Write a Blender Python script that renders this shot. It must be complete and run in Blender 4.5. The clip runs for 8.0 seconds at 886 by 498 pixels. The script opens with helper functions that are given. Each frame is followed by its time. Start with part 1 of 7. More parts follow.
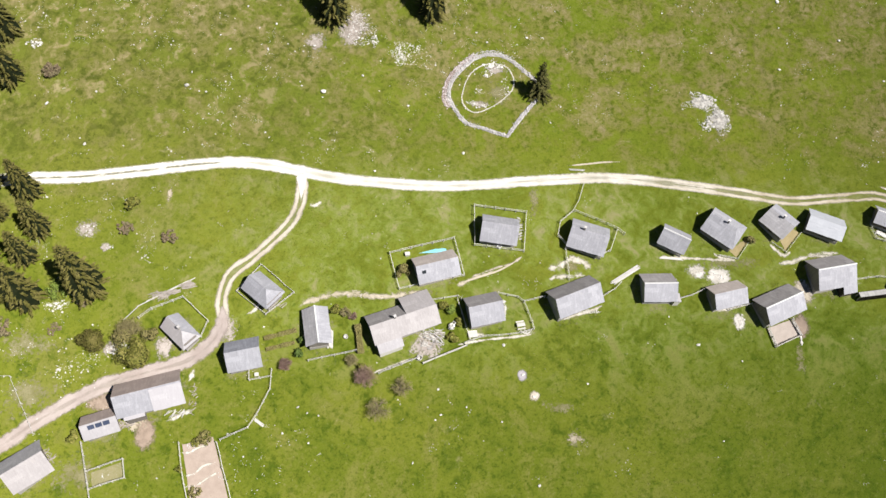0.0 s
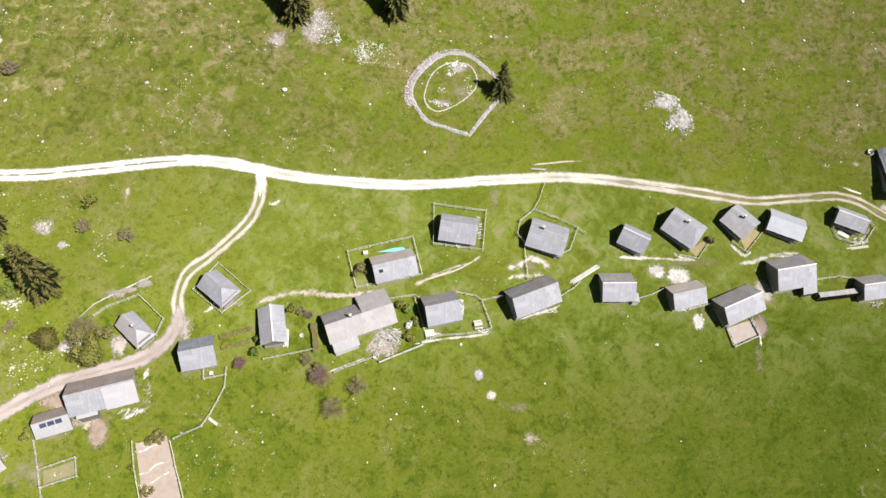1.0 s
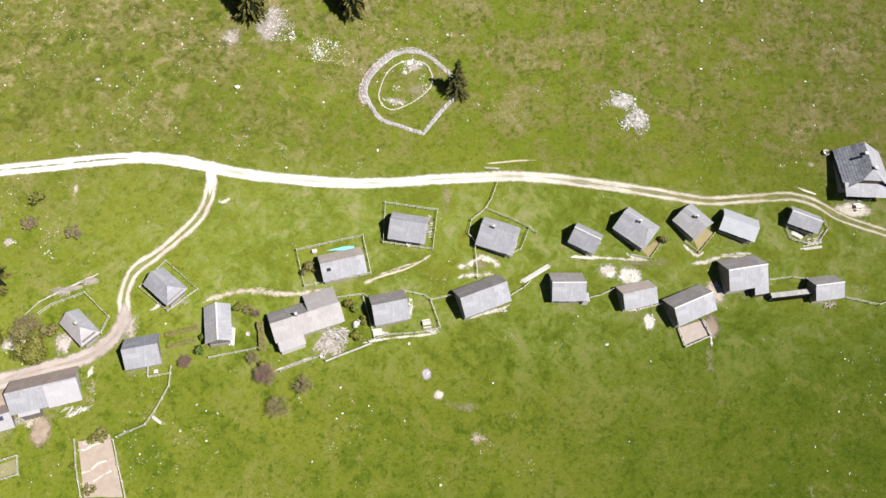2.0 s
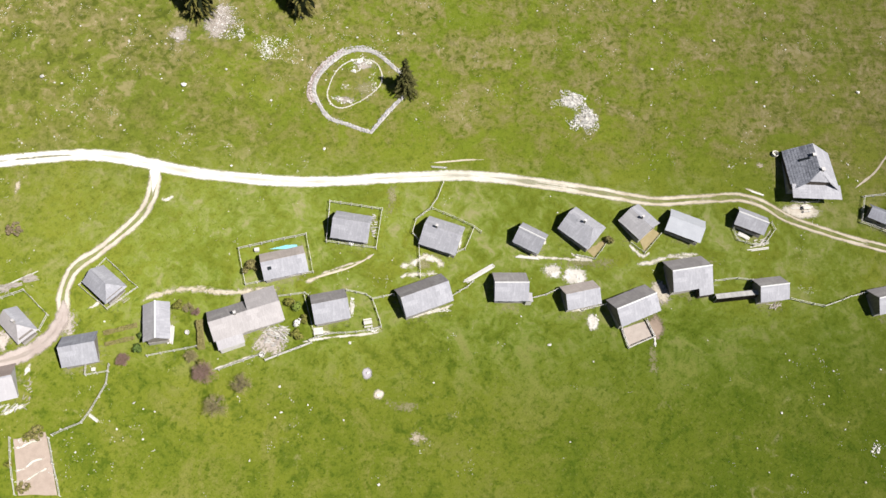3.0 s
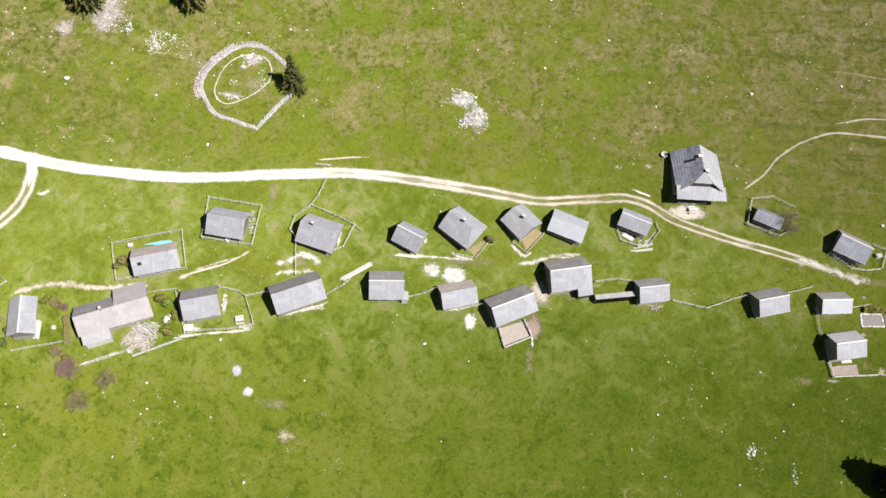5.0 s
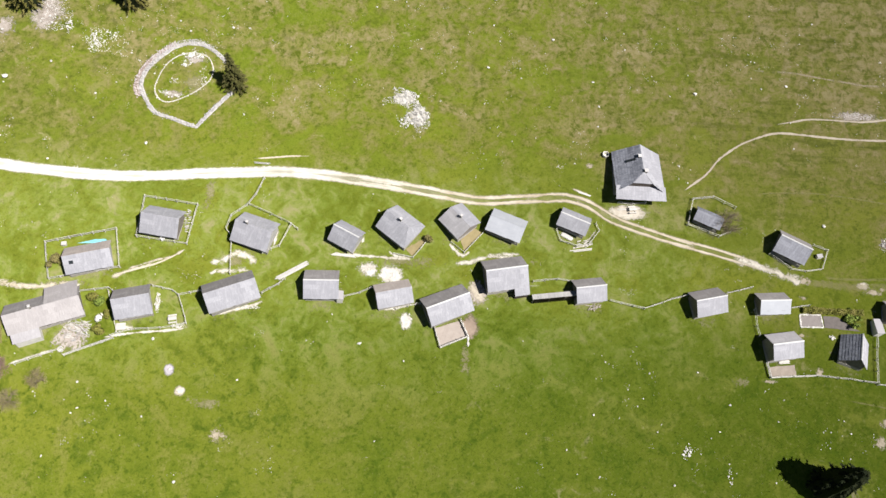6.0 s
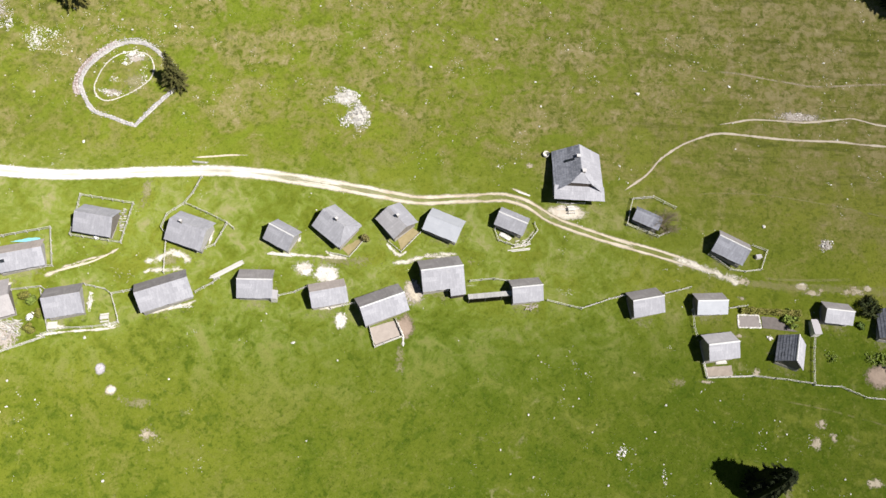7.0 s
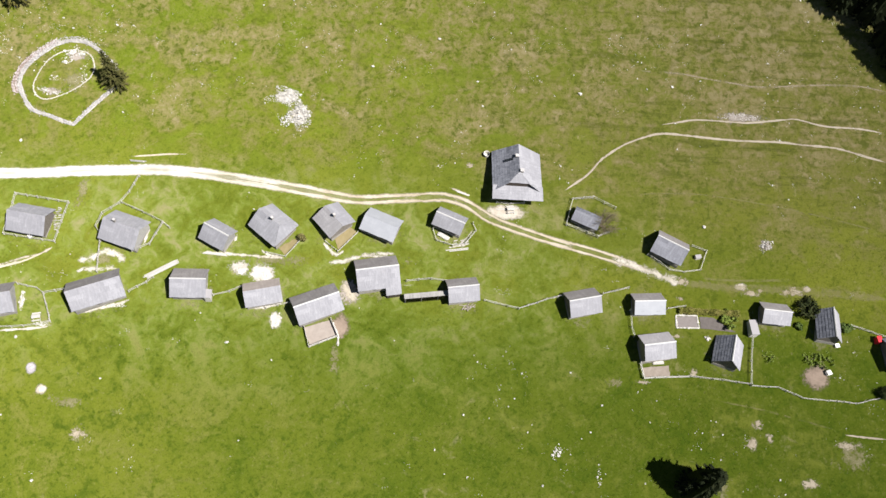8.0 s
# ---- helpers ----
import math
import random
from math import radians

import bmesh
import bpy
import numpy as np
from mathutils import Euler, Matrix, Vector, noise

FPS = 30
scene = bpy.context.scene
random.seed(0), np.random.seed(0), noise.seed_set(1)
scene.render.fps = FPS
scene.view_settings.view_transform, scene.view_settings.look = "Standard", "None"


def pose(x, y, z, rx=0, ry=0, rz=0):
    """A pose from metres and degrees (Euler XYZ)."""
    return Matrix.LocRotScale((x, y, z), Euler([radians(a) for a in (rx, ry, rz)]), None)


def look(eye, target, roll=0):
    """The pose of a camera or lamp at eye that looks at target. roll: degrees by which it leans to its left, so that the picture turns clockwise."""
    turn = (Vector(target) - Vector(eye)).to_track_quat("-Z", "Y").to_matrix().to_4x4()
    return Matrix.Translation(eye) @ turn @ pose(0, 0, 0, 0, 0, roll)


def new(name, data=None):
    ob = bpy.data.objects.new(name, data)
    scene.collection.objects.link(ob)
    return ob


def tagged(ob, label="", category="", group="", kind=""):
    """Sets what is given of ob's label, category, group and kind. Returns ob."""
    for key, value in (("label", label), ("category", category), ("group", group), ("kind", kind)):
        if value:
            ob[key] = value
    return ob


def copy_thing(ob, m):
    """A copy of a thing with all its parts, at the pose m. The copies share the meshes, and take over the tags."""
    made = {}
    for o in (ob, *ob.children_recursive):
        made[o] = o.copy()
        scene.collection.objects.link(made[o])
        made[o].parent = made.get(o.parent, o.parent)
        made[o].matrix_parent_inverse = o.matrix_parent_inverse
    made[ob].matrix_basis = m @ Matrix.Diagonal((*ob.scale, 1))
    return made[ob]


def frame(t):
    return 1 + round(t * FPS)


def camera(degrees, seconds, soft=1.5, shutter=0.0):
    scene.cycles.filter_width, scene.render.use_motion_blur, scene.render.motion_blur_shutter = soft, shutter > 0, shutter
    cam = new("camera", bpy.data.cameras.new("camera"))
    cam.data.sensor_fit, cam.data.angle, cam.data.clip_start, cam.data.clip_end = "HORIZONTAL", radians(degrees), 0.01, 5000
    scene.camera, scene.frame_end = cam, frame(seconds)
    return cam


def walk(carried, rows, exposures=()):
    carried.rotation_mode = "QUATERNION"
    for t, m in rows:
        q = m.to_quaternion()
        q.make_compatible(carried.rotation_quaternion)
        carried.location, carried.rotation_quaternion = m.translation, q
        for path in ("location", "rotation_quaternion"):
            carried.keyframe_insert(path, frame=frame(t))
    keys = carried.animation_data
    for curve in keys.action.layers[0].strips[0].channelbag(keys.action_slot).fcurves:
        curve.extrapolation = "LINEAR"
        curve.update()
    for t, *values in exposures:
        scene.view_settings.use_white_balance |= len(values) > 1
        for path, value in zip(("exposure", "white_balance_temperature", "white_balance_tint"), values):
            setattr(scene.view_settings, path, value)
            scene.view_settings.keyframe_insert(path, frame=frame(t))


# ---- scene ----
cam = camera(62.1, 8.0)
METRES, EYE, TILT, LEAN, TURN = 90.0, 130.0, -61.0, -4.5, 0.0
ROWS = [
    (0.0, 0.0, 0.0, 0.0, 0.0, 0.0, -0.0),
    (0.5, 0.042, 0.0013, 0.0002, -0.03, -0.03, -0.09),
    (1.0, 0.0892, 0.0032, 0.0, -0.07, -0.07, -0.17),
    (1.5, 0.1407, 0.0061, -0.0003, -0.12, -0.1, -0.28),
    (3.0, 0.3175, 0.012, 0.0028, -0.27, -0.25, -0.72),
    (3.5, 0.382, 0.0128, 0.004, -0.32, -0.29, -0.92),
    (4.0, 0.4479, 0.0141, 0.005, -0.36, -0.34, -1.09),
    (4.5, 0.5146, 0.0154, 0.0059, -0.4, -0.36, -1.24),
    (6.0, 0.72, 0.0197, 0.0127, -0.54, -0.49, -1.53),
    (6.5, 0.7902, 0.0196, 0.0147, -0.57, -0.52, -1.6),
    (7.0, 0.8604, 0.0197, 0.0168, -0.61, -0.53, -1.66),
    (7.5, 0.9305, 0.0198, 0.0189, -0.67, -0.53, -1.72),
    (8.0, 0.9994, 0.0204, 0.0203, -0.72, -0.53, -1.78),
]
walk(cam, [(t, pose(0, 0, EYE, TILT, LEAN, TURN) @ pose(METRES * x, METRES * y, METRES * z, 90 + pitch, roll, yaw)) for t, x, y, z, yaw, pitch, roll in ROWS])


# ---- world, sun, exposure ----
SUN_ELEVATION, SUN_AZIMUTH = 57.0, -29.0   # degrees; azimuth from +x towards +y
scene.view_settings.exposure = 0.92
world = bpy.data.worlds.new("sky")
scene.world = world
world.use_nodes = True
wt = world.node_tree
sky = wt.nodes.new("ShaderNodeTexSky")
sky.sky_type, sky.sun_disc = "NISHITA", False
sky.sun_elevation, sky.sun_rotation = radians(SUN_ELEVATION), radians(90 - SUN_AZIMUTH)
sky.altitude = 1500.0
wt.links.new(sky.outputs[0], wt.nodes["Background"].inputs[0])
wt.nodes["Background"].inputs[1].default_value = 0.03
sun = new("sun", bpy.data.lights.new("sun", "SUN"))
sun.data.energy, sun.data.angle, sun.data.color = 5.0, radians(0.55), (1.0, 0.96, 0.9)
ca, ce = radians(SUN_AZIMUTH), radians(SUN_ELEVATION)
SUN_WAY = Vector((math.cos(ca) * math.cos(ce), math.sin(ca) * math.cos(ce), math.sin(ce)))
sun.matrix_world = look(Vector((60, 60, 0)) + SUN_WAY * 150, (60, 60, 0))


# ---- the lie of the land ----
SWELLS = (3.38, 0.93, 0.56, 3.00, 0.20, 1.89, -1.88, -2.66, -2.22, 3.54, 0.44, -4.11, -1.69, -0.38, -0.23, -0.77, -0.29, -0.04, -0.48, -0.91)   # heights of broad swells on a grid of centres 50 m by 35 m

TERRACES = ((-10, 54, 1.07), (10, 54, 0.27), (-10, 68, 0.15), (10, 68, 0.83), (30, 54, -0.22), (30, 68, 1.3), (90, 70, 0.3), (114, 86, 0.85))   # x, y, height of the banks that the huts stand on


def gz(x, y):
    """Height of the hillside."""
    z = -19.225 + 0.0299 * x + 0.2754 * y
    k = 0
    for a in (-45, 5, 55, 105, 155):
        for b in (20, 55, 90, 125):
            z += SWELLS[k] * math.exp(-((x - a) ** 2 + (y - b) ** 2) / 2888.0)
            k += 1
    for a, b, rise in TERRACES:
        z += rise * math.exp(-((x - a) ** 2 + (y - b) ** 2) / 242.0)
    return z + 0.12 * noise.noise(Vector((x * 0.07, y * 0.07, 3.3)))


# ---- materials ----
def node(nt, kind, **values):
    n = nt.nodes.new(kind)
    for key, value in values.items():
        setattr(n, key, value)
    return n


def feed(nt, socket, value):
    if isinstance(value, bpy.types.NodeSocket):
        nt.links.new(value, socket)
    elif isinstance(value, tuple) and len(value) == 3 and socket.type == "RGBA":
        socket.default_value = (*value, 1.0)
    else:
        socket.default_value = value


def grain(nt, where, scale, detail=3.0, rough=0.55, warp=0.0):
    n = node(nt, "ShaderNodeTexNoise")
    feed(nt, n.inputs["Vector"], where)
    n.inputs["Scale"].default_value, n.inputs["Detail"].default_value = scale, detail
    n.inputs["Roughness"].default_value, n.inputs["Distortion"].default_value = rough, warp
    return n.outputs[0]


def sums(nt, operation, a, b=0.0, c=0.0):
    n = node(nt, "ShaderNodeMath", operation=operation)
    for socket, value in zip(n.inputs, (a, b, c)):
        feed(nt, socket, value)
    return n.outputs[0]


def ease(nt, value, low, high):
    n = node(nt, "ShaderNodeMapRange", interpolation_type="SMOOTHSTEP")
    feed(nt, n.inputs[0], value)
    n.inputs[1].default_value, n.inputs[2].default_value = low, high
    return n.outputs[0]


def blend(nt, share, a, b):
    n = node(nt, "ShaderNodeMix", data_type="RGBA")
    feed(nt, n.inputs[0], share)
    feed(nt, n.inputs[6], a)
    feed(nt, n.inputs[7], b)
    return n.outputs[2]


def stretch(nt, where, scale):
    n = node(nt, "ShaderNodeMapping")
    feed(nt, n.inputs[0], where)
    n.inputs[3].default_value = scale
    return n.outputs[0]


def begin(name, rough=0.85, metal=0.0):
    mat = bpy.data.materials.new(name)
    mat.use_nodes = True
    nt = mat.node_tree
    bsdf = nt.nodes["Principled BSDF"]
    bsdf.inputs["Roughness"].default_value, bsdf.inputs["Metallic"].default_value = rough, metal
    bsdf.inputs["Specular IOR Level"].default_value = 0.25
    return mat, nt, bsdf


def relief(nt, bsdf, height, distance, strength=0.8):
    b = node(nt, "ShaderNodeBump")
    b.inputs["Strength"].default_value, b.inputs["Distance"].default_value = strength, distance
    feed(nt, b.inputs["Height"], height)
    nt.links.new(b.outputs[0], bsdf.inputs["Normal"])


def place(nt):
    return node(nt, "ShaderNodeNewGeometry").outputs["Position"]


def own(nt):
    return node(nt, "ShaderNodeTexCoord").outputs["Object"]


def per_object(nt):
    return node(nt, "ShaderNodeObjectInfo").outputs["Random"]


def grass_colour(nt):
    """Meadow: fresh green with olive and straw-coloured patches, drier uphill. Gives colour and a height for the relief."""
    p = place(nt)
    xyz = node(nt, "ShaderNodeSeparateXYZ")
    nt.links.new(p, xyz.inputs[0])
    x, y = xyz.outputs[0], xyz.outputs[1]

    def times(a, b):
        return sums(nt, "MULTIPLY", a, b)

    def plus(a, b):
        return sums(nt, "ADD", a, b)

    def swing(value, size):   # noise about zero
        return times(sums(nt, "SUBTRACT", value, 0.5), size)
    broad, mid = grain(nt, p, 0.045, 4.0, 0.6), grain(nt, p, 0.13, 5.0, 0.6, 0.9)
    cloud, puff = grain(nt, p, 0.42, 5.0, 0.62, 0.9), grain(nt, p, 1.0, 4.0, 0.65, 0.5)
    fine, blades = grain(nt, p, 2.2, 5.0, 0.7), grain(nt, p, 7.0, 4.0, 0.75)
    steps = grain(nt, stretch(nt, p, (0.07, 0.62, 0.62)), 1.0, 4.0, 0.6, 0.5)
    wobble = sums(nt, "MULTIPLY_ADD", broad, 40.0, x)
    uphill = ease(nt, sums(nt, "MULTIPLY_ADD", mid, 26.0, y), 90.0, 136.0)
    east = times(ease(nt, x, 70.0, 175.0), ease(nt, y, 66.0, 102.0))
    hill = plus(times(uphill, 0.75), times(east, 0.6))
    # how dry the turf is, patch by patch
    dry = plus(swing(mid, 1.7), times(hill, 0.28))
    dry = plus(dry, times(swing(cloud, 1.9), sums(nt, "MULTIPLY_ADD", hill, 0.85, 0.22)))
    dry = plus(dry, times(swing(puff, 1.1), sums(nt, "MULTIPLY_ADD", hill, 0.5, 0.3)))
    dry = plus(dry, times(swing(steps, 1.3), east))
    dry = plus(dry, swing(fine, 0.38))
    fresh = blend(nt, ease(nt, broad, 0.38, 0.62), (0.112, 0.138, 0.014), (0.148, 0.166, 0.020))
    olive = blend(nt, fine, (0.130, 0.142, 0.024), (0.166, 0.163, 0.044))
    straw = blend(nt, fine, (0.186, 0.163, 0.068), (0.236, 0.203, 0.098))
    colour = blend(nt, ease(nt, dry, -0.04, 0.30), fresh, olive)
    colour = blend(nt, ease(nt, dry, 0.18, 0.72), colour, straw)
    colour = blend(nt, times(ease(nt, dry, 0.50, 0.95), 0.7), colour, (0.285, 0.245, 0.140))
    village = times(ease(nt, y, 96.0, 80.0), ease(nt, sums(nt, "MULTIPLY_ADD", mid, 16.0, y), 48.0, 66.0))
    village = times(village, times(ease(nt, wobble, 185.0, 110.0), ease(nt, wobble, -40.0, 20.0)))
    # rank dark grass in the hollows between
    rank = ease(nt, plus(plus(swing(cloud, 1.6), swing(puff, 1.2)), swing(fine, 0.5)), -0.02, -0.34)
    colour = blend(nt, times(times(rank, sums(nt, "MULTIPLY_ADD", hill, 0.28, 0.44)), sums(nt, "MULTIPLY_ADD", village, -0.4, 1.0)), colour, (0.052, 0.078, 0.007))
    # brighter turf through the village, deeper green below it
    lime = times(village, ease(nt, plus(swing(mid, 1.2), swing(cloud, 1.0)), -0.22, 0.20))
    colour = blend(nt, times(lime, 0.66), colour, (0.174, 0.230, 0.042))
    colour = blend(nt, times(times(village, ease(nt, plus(swing(mid, 1.2), swing(cloud, 1.2)), 0.02, 0.38)), 0.66), colour, (0.272, 0.238, 0.132))
    # greener low meadow; eastward darkening also paints in the view's darker right side
    low = times(ease(nt, sums(nt, "MULTIPLY_ADD", mid, 14.0, y), 77.0, 60.0), ease(nt, wobble, 20.0, 130.0))
    colour = blend(nt, times(low, 0.56), colour, (0.054, 0.090, 0.006))
    low_east = times(ease(nt, wobble, 115.0, 190.0), ease(nt, y, 66.0, 40.0))
    colour = blend(nt, times(low_east, 0.36), colour, (0.045, 0.070, 0.004))
    # fresh yellow-green stretches on the hill
    moist = times(ease(nt, plus(swing(mid, 1.6), swing(cloud, 0.7)), 0.06, -0.26), ease(nt, y, 84.0, 96.0))
    moist = times(moist, ease(nt, wobble, 190.0, 120.0))
    colour = blend(nt, times(moist, 0.6), colour, (0.132, 0.172, 0.016))
    # yellow-green blotches in the lower meadow
    blotch = times(ease(nt, plus(swing(mid, 1.4), swing(cloud, 1.0)), 0.02, 0.34), ease(nt, y, 66.0, 50.0))
    colour = blend(nt, times(blotch, 0.55), colour, (0.146, 0.165, 0.022))
    shade = times(ease(nt, plus(swing(mid, 1.6), swing(cloud, 0.8)), -0.02, -0.36), ease(nt, y, 66.0, 50.0))
    colour = blend(nt, times(shade, 0.55), colour, (0.042, 0.076, 0.005))
    blot = times(ease(nt, plus(swing(puff, 2.0), swing(cloud, 0.7)), -0.10, -0.38), ease(nt, y, 68.0, 56.0))
    colour = blend(nt, times(blot, 0.38), colour, (0.044, 0.078, 0.006))
    # small darker tufts all over
    speck = ease(nt, plus(swing(fine, 1.6), swing(puff, 1.1)), -0.04, -0.30)
    colour = blend(nt, times(times(speck, sums(nt, "MULTIPLY_ADD", village, -0.65, 1.0)), 0.30), colour, (0.045, 0.068, 0.006))
    fleck = ease(nt, plus(swing(fine, 1.5), swing(puff, 0.9)), 0.10, 0.36)
    colour = blend(nt, times(fleck, 0.38), colour, (0.205, 0.206, 0.070))
    # hill sides that carry last year's grass
    colour = blend(nt, times(east, 0.42), colour, (0.118, 0.106, 0.036))
    ledge = times(ease(nt, plus(swing(steps, 2.2), swing(fine, 0.5)), -0.08, -0.42), east)
    colour = blend(nt, times(ledge, 0.5), colour, (0.050, 0.060, 0.012))
    # western hill darkened: the view's dim upper-left corner put into the turf colour
    west = times(ease(nt, wobble, 60.0, -40.0), ease(nt, y, 55.0, 105.0))
    colour = blend(nt, times(west, 0.42), colour, (0.082, 0.078, 0.024))
    # bleached puffs of turf with green hollows between them
    dapple = plus(swing(grain(nt, p, 0.30, 3.0, 0.5, 1.0), 1.7), swing(puff, 0.8))
    hilly = sums(nt, "MULTIPLY_ADD", uphill, 0.45, times(west, 0.75))
    colour = blend(nt, times(times(ease(nt, dapple, 0.06, 0.42), hilly), 0.80), colour, (0.238, 0.198, 0.105))
    colour = blend(nt, times(times(ease(nt, dapple, -0.02, -0.38), hilly), 0.80), colour, (0.055, 0.068, 0.010))
    # bleached spots a few metres wide, mostly on the hill and in the west
    spot = plus(swing(grain(nt, p, 0.23, 3.0, 0.6, 0.7), 2.4), swing(fine, 0.5))
    spot = times(ease(nt, spot, 0.34, 0.72), plus(times(village, -0.5), sums(nt, "MULTIPLY_ADD", hill, 0.25, 0.55)))
    colour = blend(nt, spot, colour, (0.285, 0.25, 0.135))
    colour = blend(nt, times(ease(nt, blades, 0.50, 0.80), 0.10), colour, (0.040, 0.056, 0.006))
    return colour, plus(times(blades, 0.4), fine)


def meadow_material():
    mat, nt, bsdf = begin("meadow_grass", 0.95)
    colour, height = grass_colour(nt)
    feed(nt, bsdf.inputs["Base Color"], colour)
    bsdf.inputs["Specular IOR Level"].default_value = 0.03
    bsdf.inputs["Diffuse Roughness"].default_value = 1.0
    relief(nt, bsdf, height, 0.08, 0.6)
    return mat


def blade_material():
    """The same grass as thin blades, which let some light through."""
    mat, nt, bsdf = begin("grass_blades", 0.9)
    colour = grass_colour(nt)[0]
    feed(nt, bsdf.inputs["Base Color"], colour)
    bsdf.inputs["Specular IOR Level"].default_value = 0.03
    thin = node(nt, "ShaderNodeBsdfTranslucent")
    feed(nt, thin.inputs[0], colour)
    mixed = node(nt, "ShaderNodeMixShader")
    mixed.inputs[0].default_value = 0.4
    nt.links.new(bsdf.outputs[0], mixed.inputs[1])
    nt.links.new(thin.outputs[0], mixed.inputs[2])
    nt.links.new(mixed.outputs[0], nt.nodes["Material Output"].inputs[0])
    return mat


def thin_out(nt, bsdf, share):
    """Let the turf below show where the share of bare ground is small."""
    clear = node(nt, "ShaderNodeBsdfTransparent")
    mixed = node(nt, "ShaderNodeMixShader")
    feed(nt, mixed.inputs[0], share)
    nt.links.new(clear.outputs[0], mixed.inputs[1])
    nt.links.new(bsdf.outputs[0], mixed.inputs[2])
    nt.links.new(mixed.outputs[0], nt.nodes["Material Output"].inputs[0])


def track_material(name, pale, dark, median, ragged, share=1.0, grassy=1.0, fade=None, broken=0.0):
    """Gravel that thins out into grass at the edges and along the middle. The UV map runs from 0 in the middle to 1 at the rim, and in metres along."""
    mat, nt, bsdf = begin(name, 0.95)
    p = place(nt)
    uv = node(nt, "ShaderNodeUVMap").outputs[0]
    xyz = node(nt, "ShaderNodeSeparateXYZ")
    nt.links.new(uv, xyz.inputs[0])
    across = sums(nt, "ABSOLUTE", xyz.outputs[0])
    coarse, fine, grit = grain(nt, p, 0.32, 4.0, 0.6), grain(nt, p, 1.3, 4.0, 0.65), grain(nt, p, 14.0, 3.0, 0.7)
    run = grain(nt, stretch(nt, uv, (1.3, 0.11, 1.0)), 1.0, 3.0, 0.6)   # long smears along the wheels' way
    wander = sums(nt, "MULTIPLY_ADD", sums(nt, "SUBTRACT", fine, 0.5), ragged * 0.8, sums(nt, "MULTIPLY", sums(nt, "SUBTRACT", coarse, 0.5), ragged * 1.2))
    edge = ease(nt, sums(nt, "ADD", across, wander), 0.98, 0.56)
    between = sums(nt, "MULTIPLY_ADD", sums(nt, "SUBTRACT", run, 0.5), 1.1, median)
    if fade:   # the gravel turns from one tone into another on the way east
        low, high, pale_east, dark_east, grassy_east = fade
        at = node(nt, "ShaderNodeSeparateXYZ")
        nt.links.new(p, at.inputs[0])
        east = ease(nt, sums(nt, "MULTIPLY_ADD", coarse, 20.0, at.outputs[0]), low + 10, high + 10)
        pale, dark_mix = blend(nt, east, pale, pale_east), blend(nt, east, dark, dark_east)
        grassy = sums(nt, "MULTIPLY_ADD", east, grassy_east - grassy, grassy)
        between = sums(nt, "MULTIPLY_ADD", east, 0.20, between)
    else:
        dark_mix = dark
    middle = ease(nt, sums(nt, "SUBTRACT", sums(nt, "ADD", across, sums(nt, "MULTIPLY", wander, 0.8)), between), -0.10, 0.16)
    middle = sums(nt, "MULTIPLY_ADD", sums(nt, "SUBTRACT", middle, 1.0), grassy, 1.0)
    gravel = blend(nt, ease(nt, sums(nt, "MULTIPLY_ADD", run, 0.6, sums(nt, "MULTIPLY", coarse, 0.5)), 0.42, 0.68), pale, dark_mix)
    if broken:   # blotches of bare ground with turf between them
        loose = grain(nt, p, 0.7, 6.0, 0.7, 0.6)
        inner = sums(nt, "MULTIPLY_ADD", across, 0.5, sums(nt, "MULTIPLY_ADD", loose, -broken, 0.5 + 0.5 * broken))
        edge = ease(nt, inner, 0.92, 0.46)
        share = sums(nt, "MULTIPLY_ADD", fine, 0.7, share - 0.35)
    elif share < 0.8:
        share = sums(nt, "MULTIPLY", ease(nt, coarse, 0.36, 0.6), share * 1.25)
    bsdf.inputs["Diffuse Roughness"].default_value = 1.0
    gravel = blend(nt, sums(nt, "MULTIPLY", ease(nt, grit, 0.45, 0.75), 0.7), gravel, tuple(v * 0.72 for v in dark))
    feed(nt, bsdf.inputs["Base Color"], gravel)
    thin_out(nt, bsdf, sums(nt, "MULTIPLY", sums(nt, "MULTIPLY", edge, middle), share))
    relief(nt, bsdf, sums(nt, "ADD", fine, grit), 0.05, 0.6)
    return mat


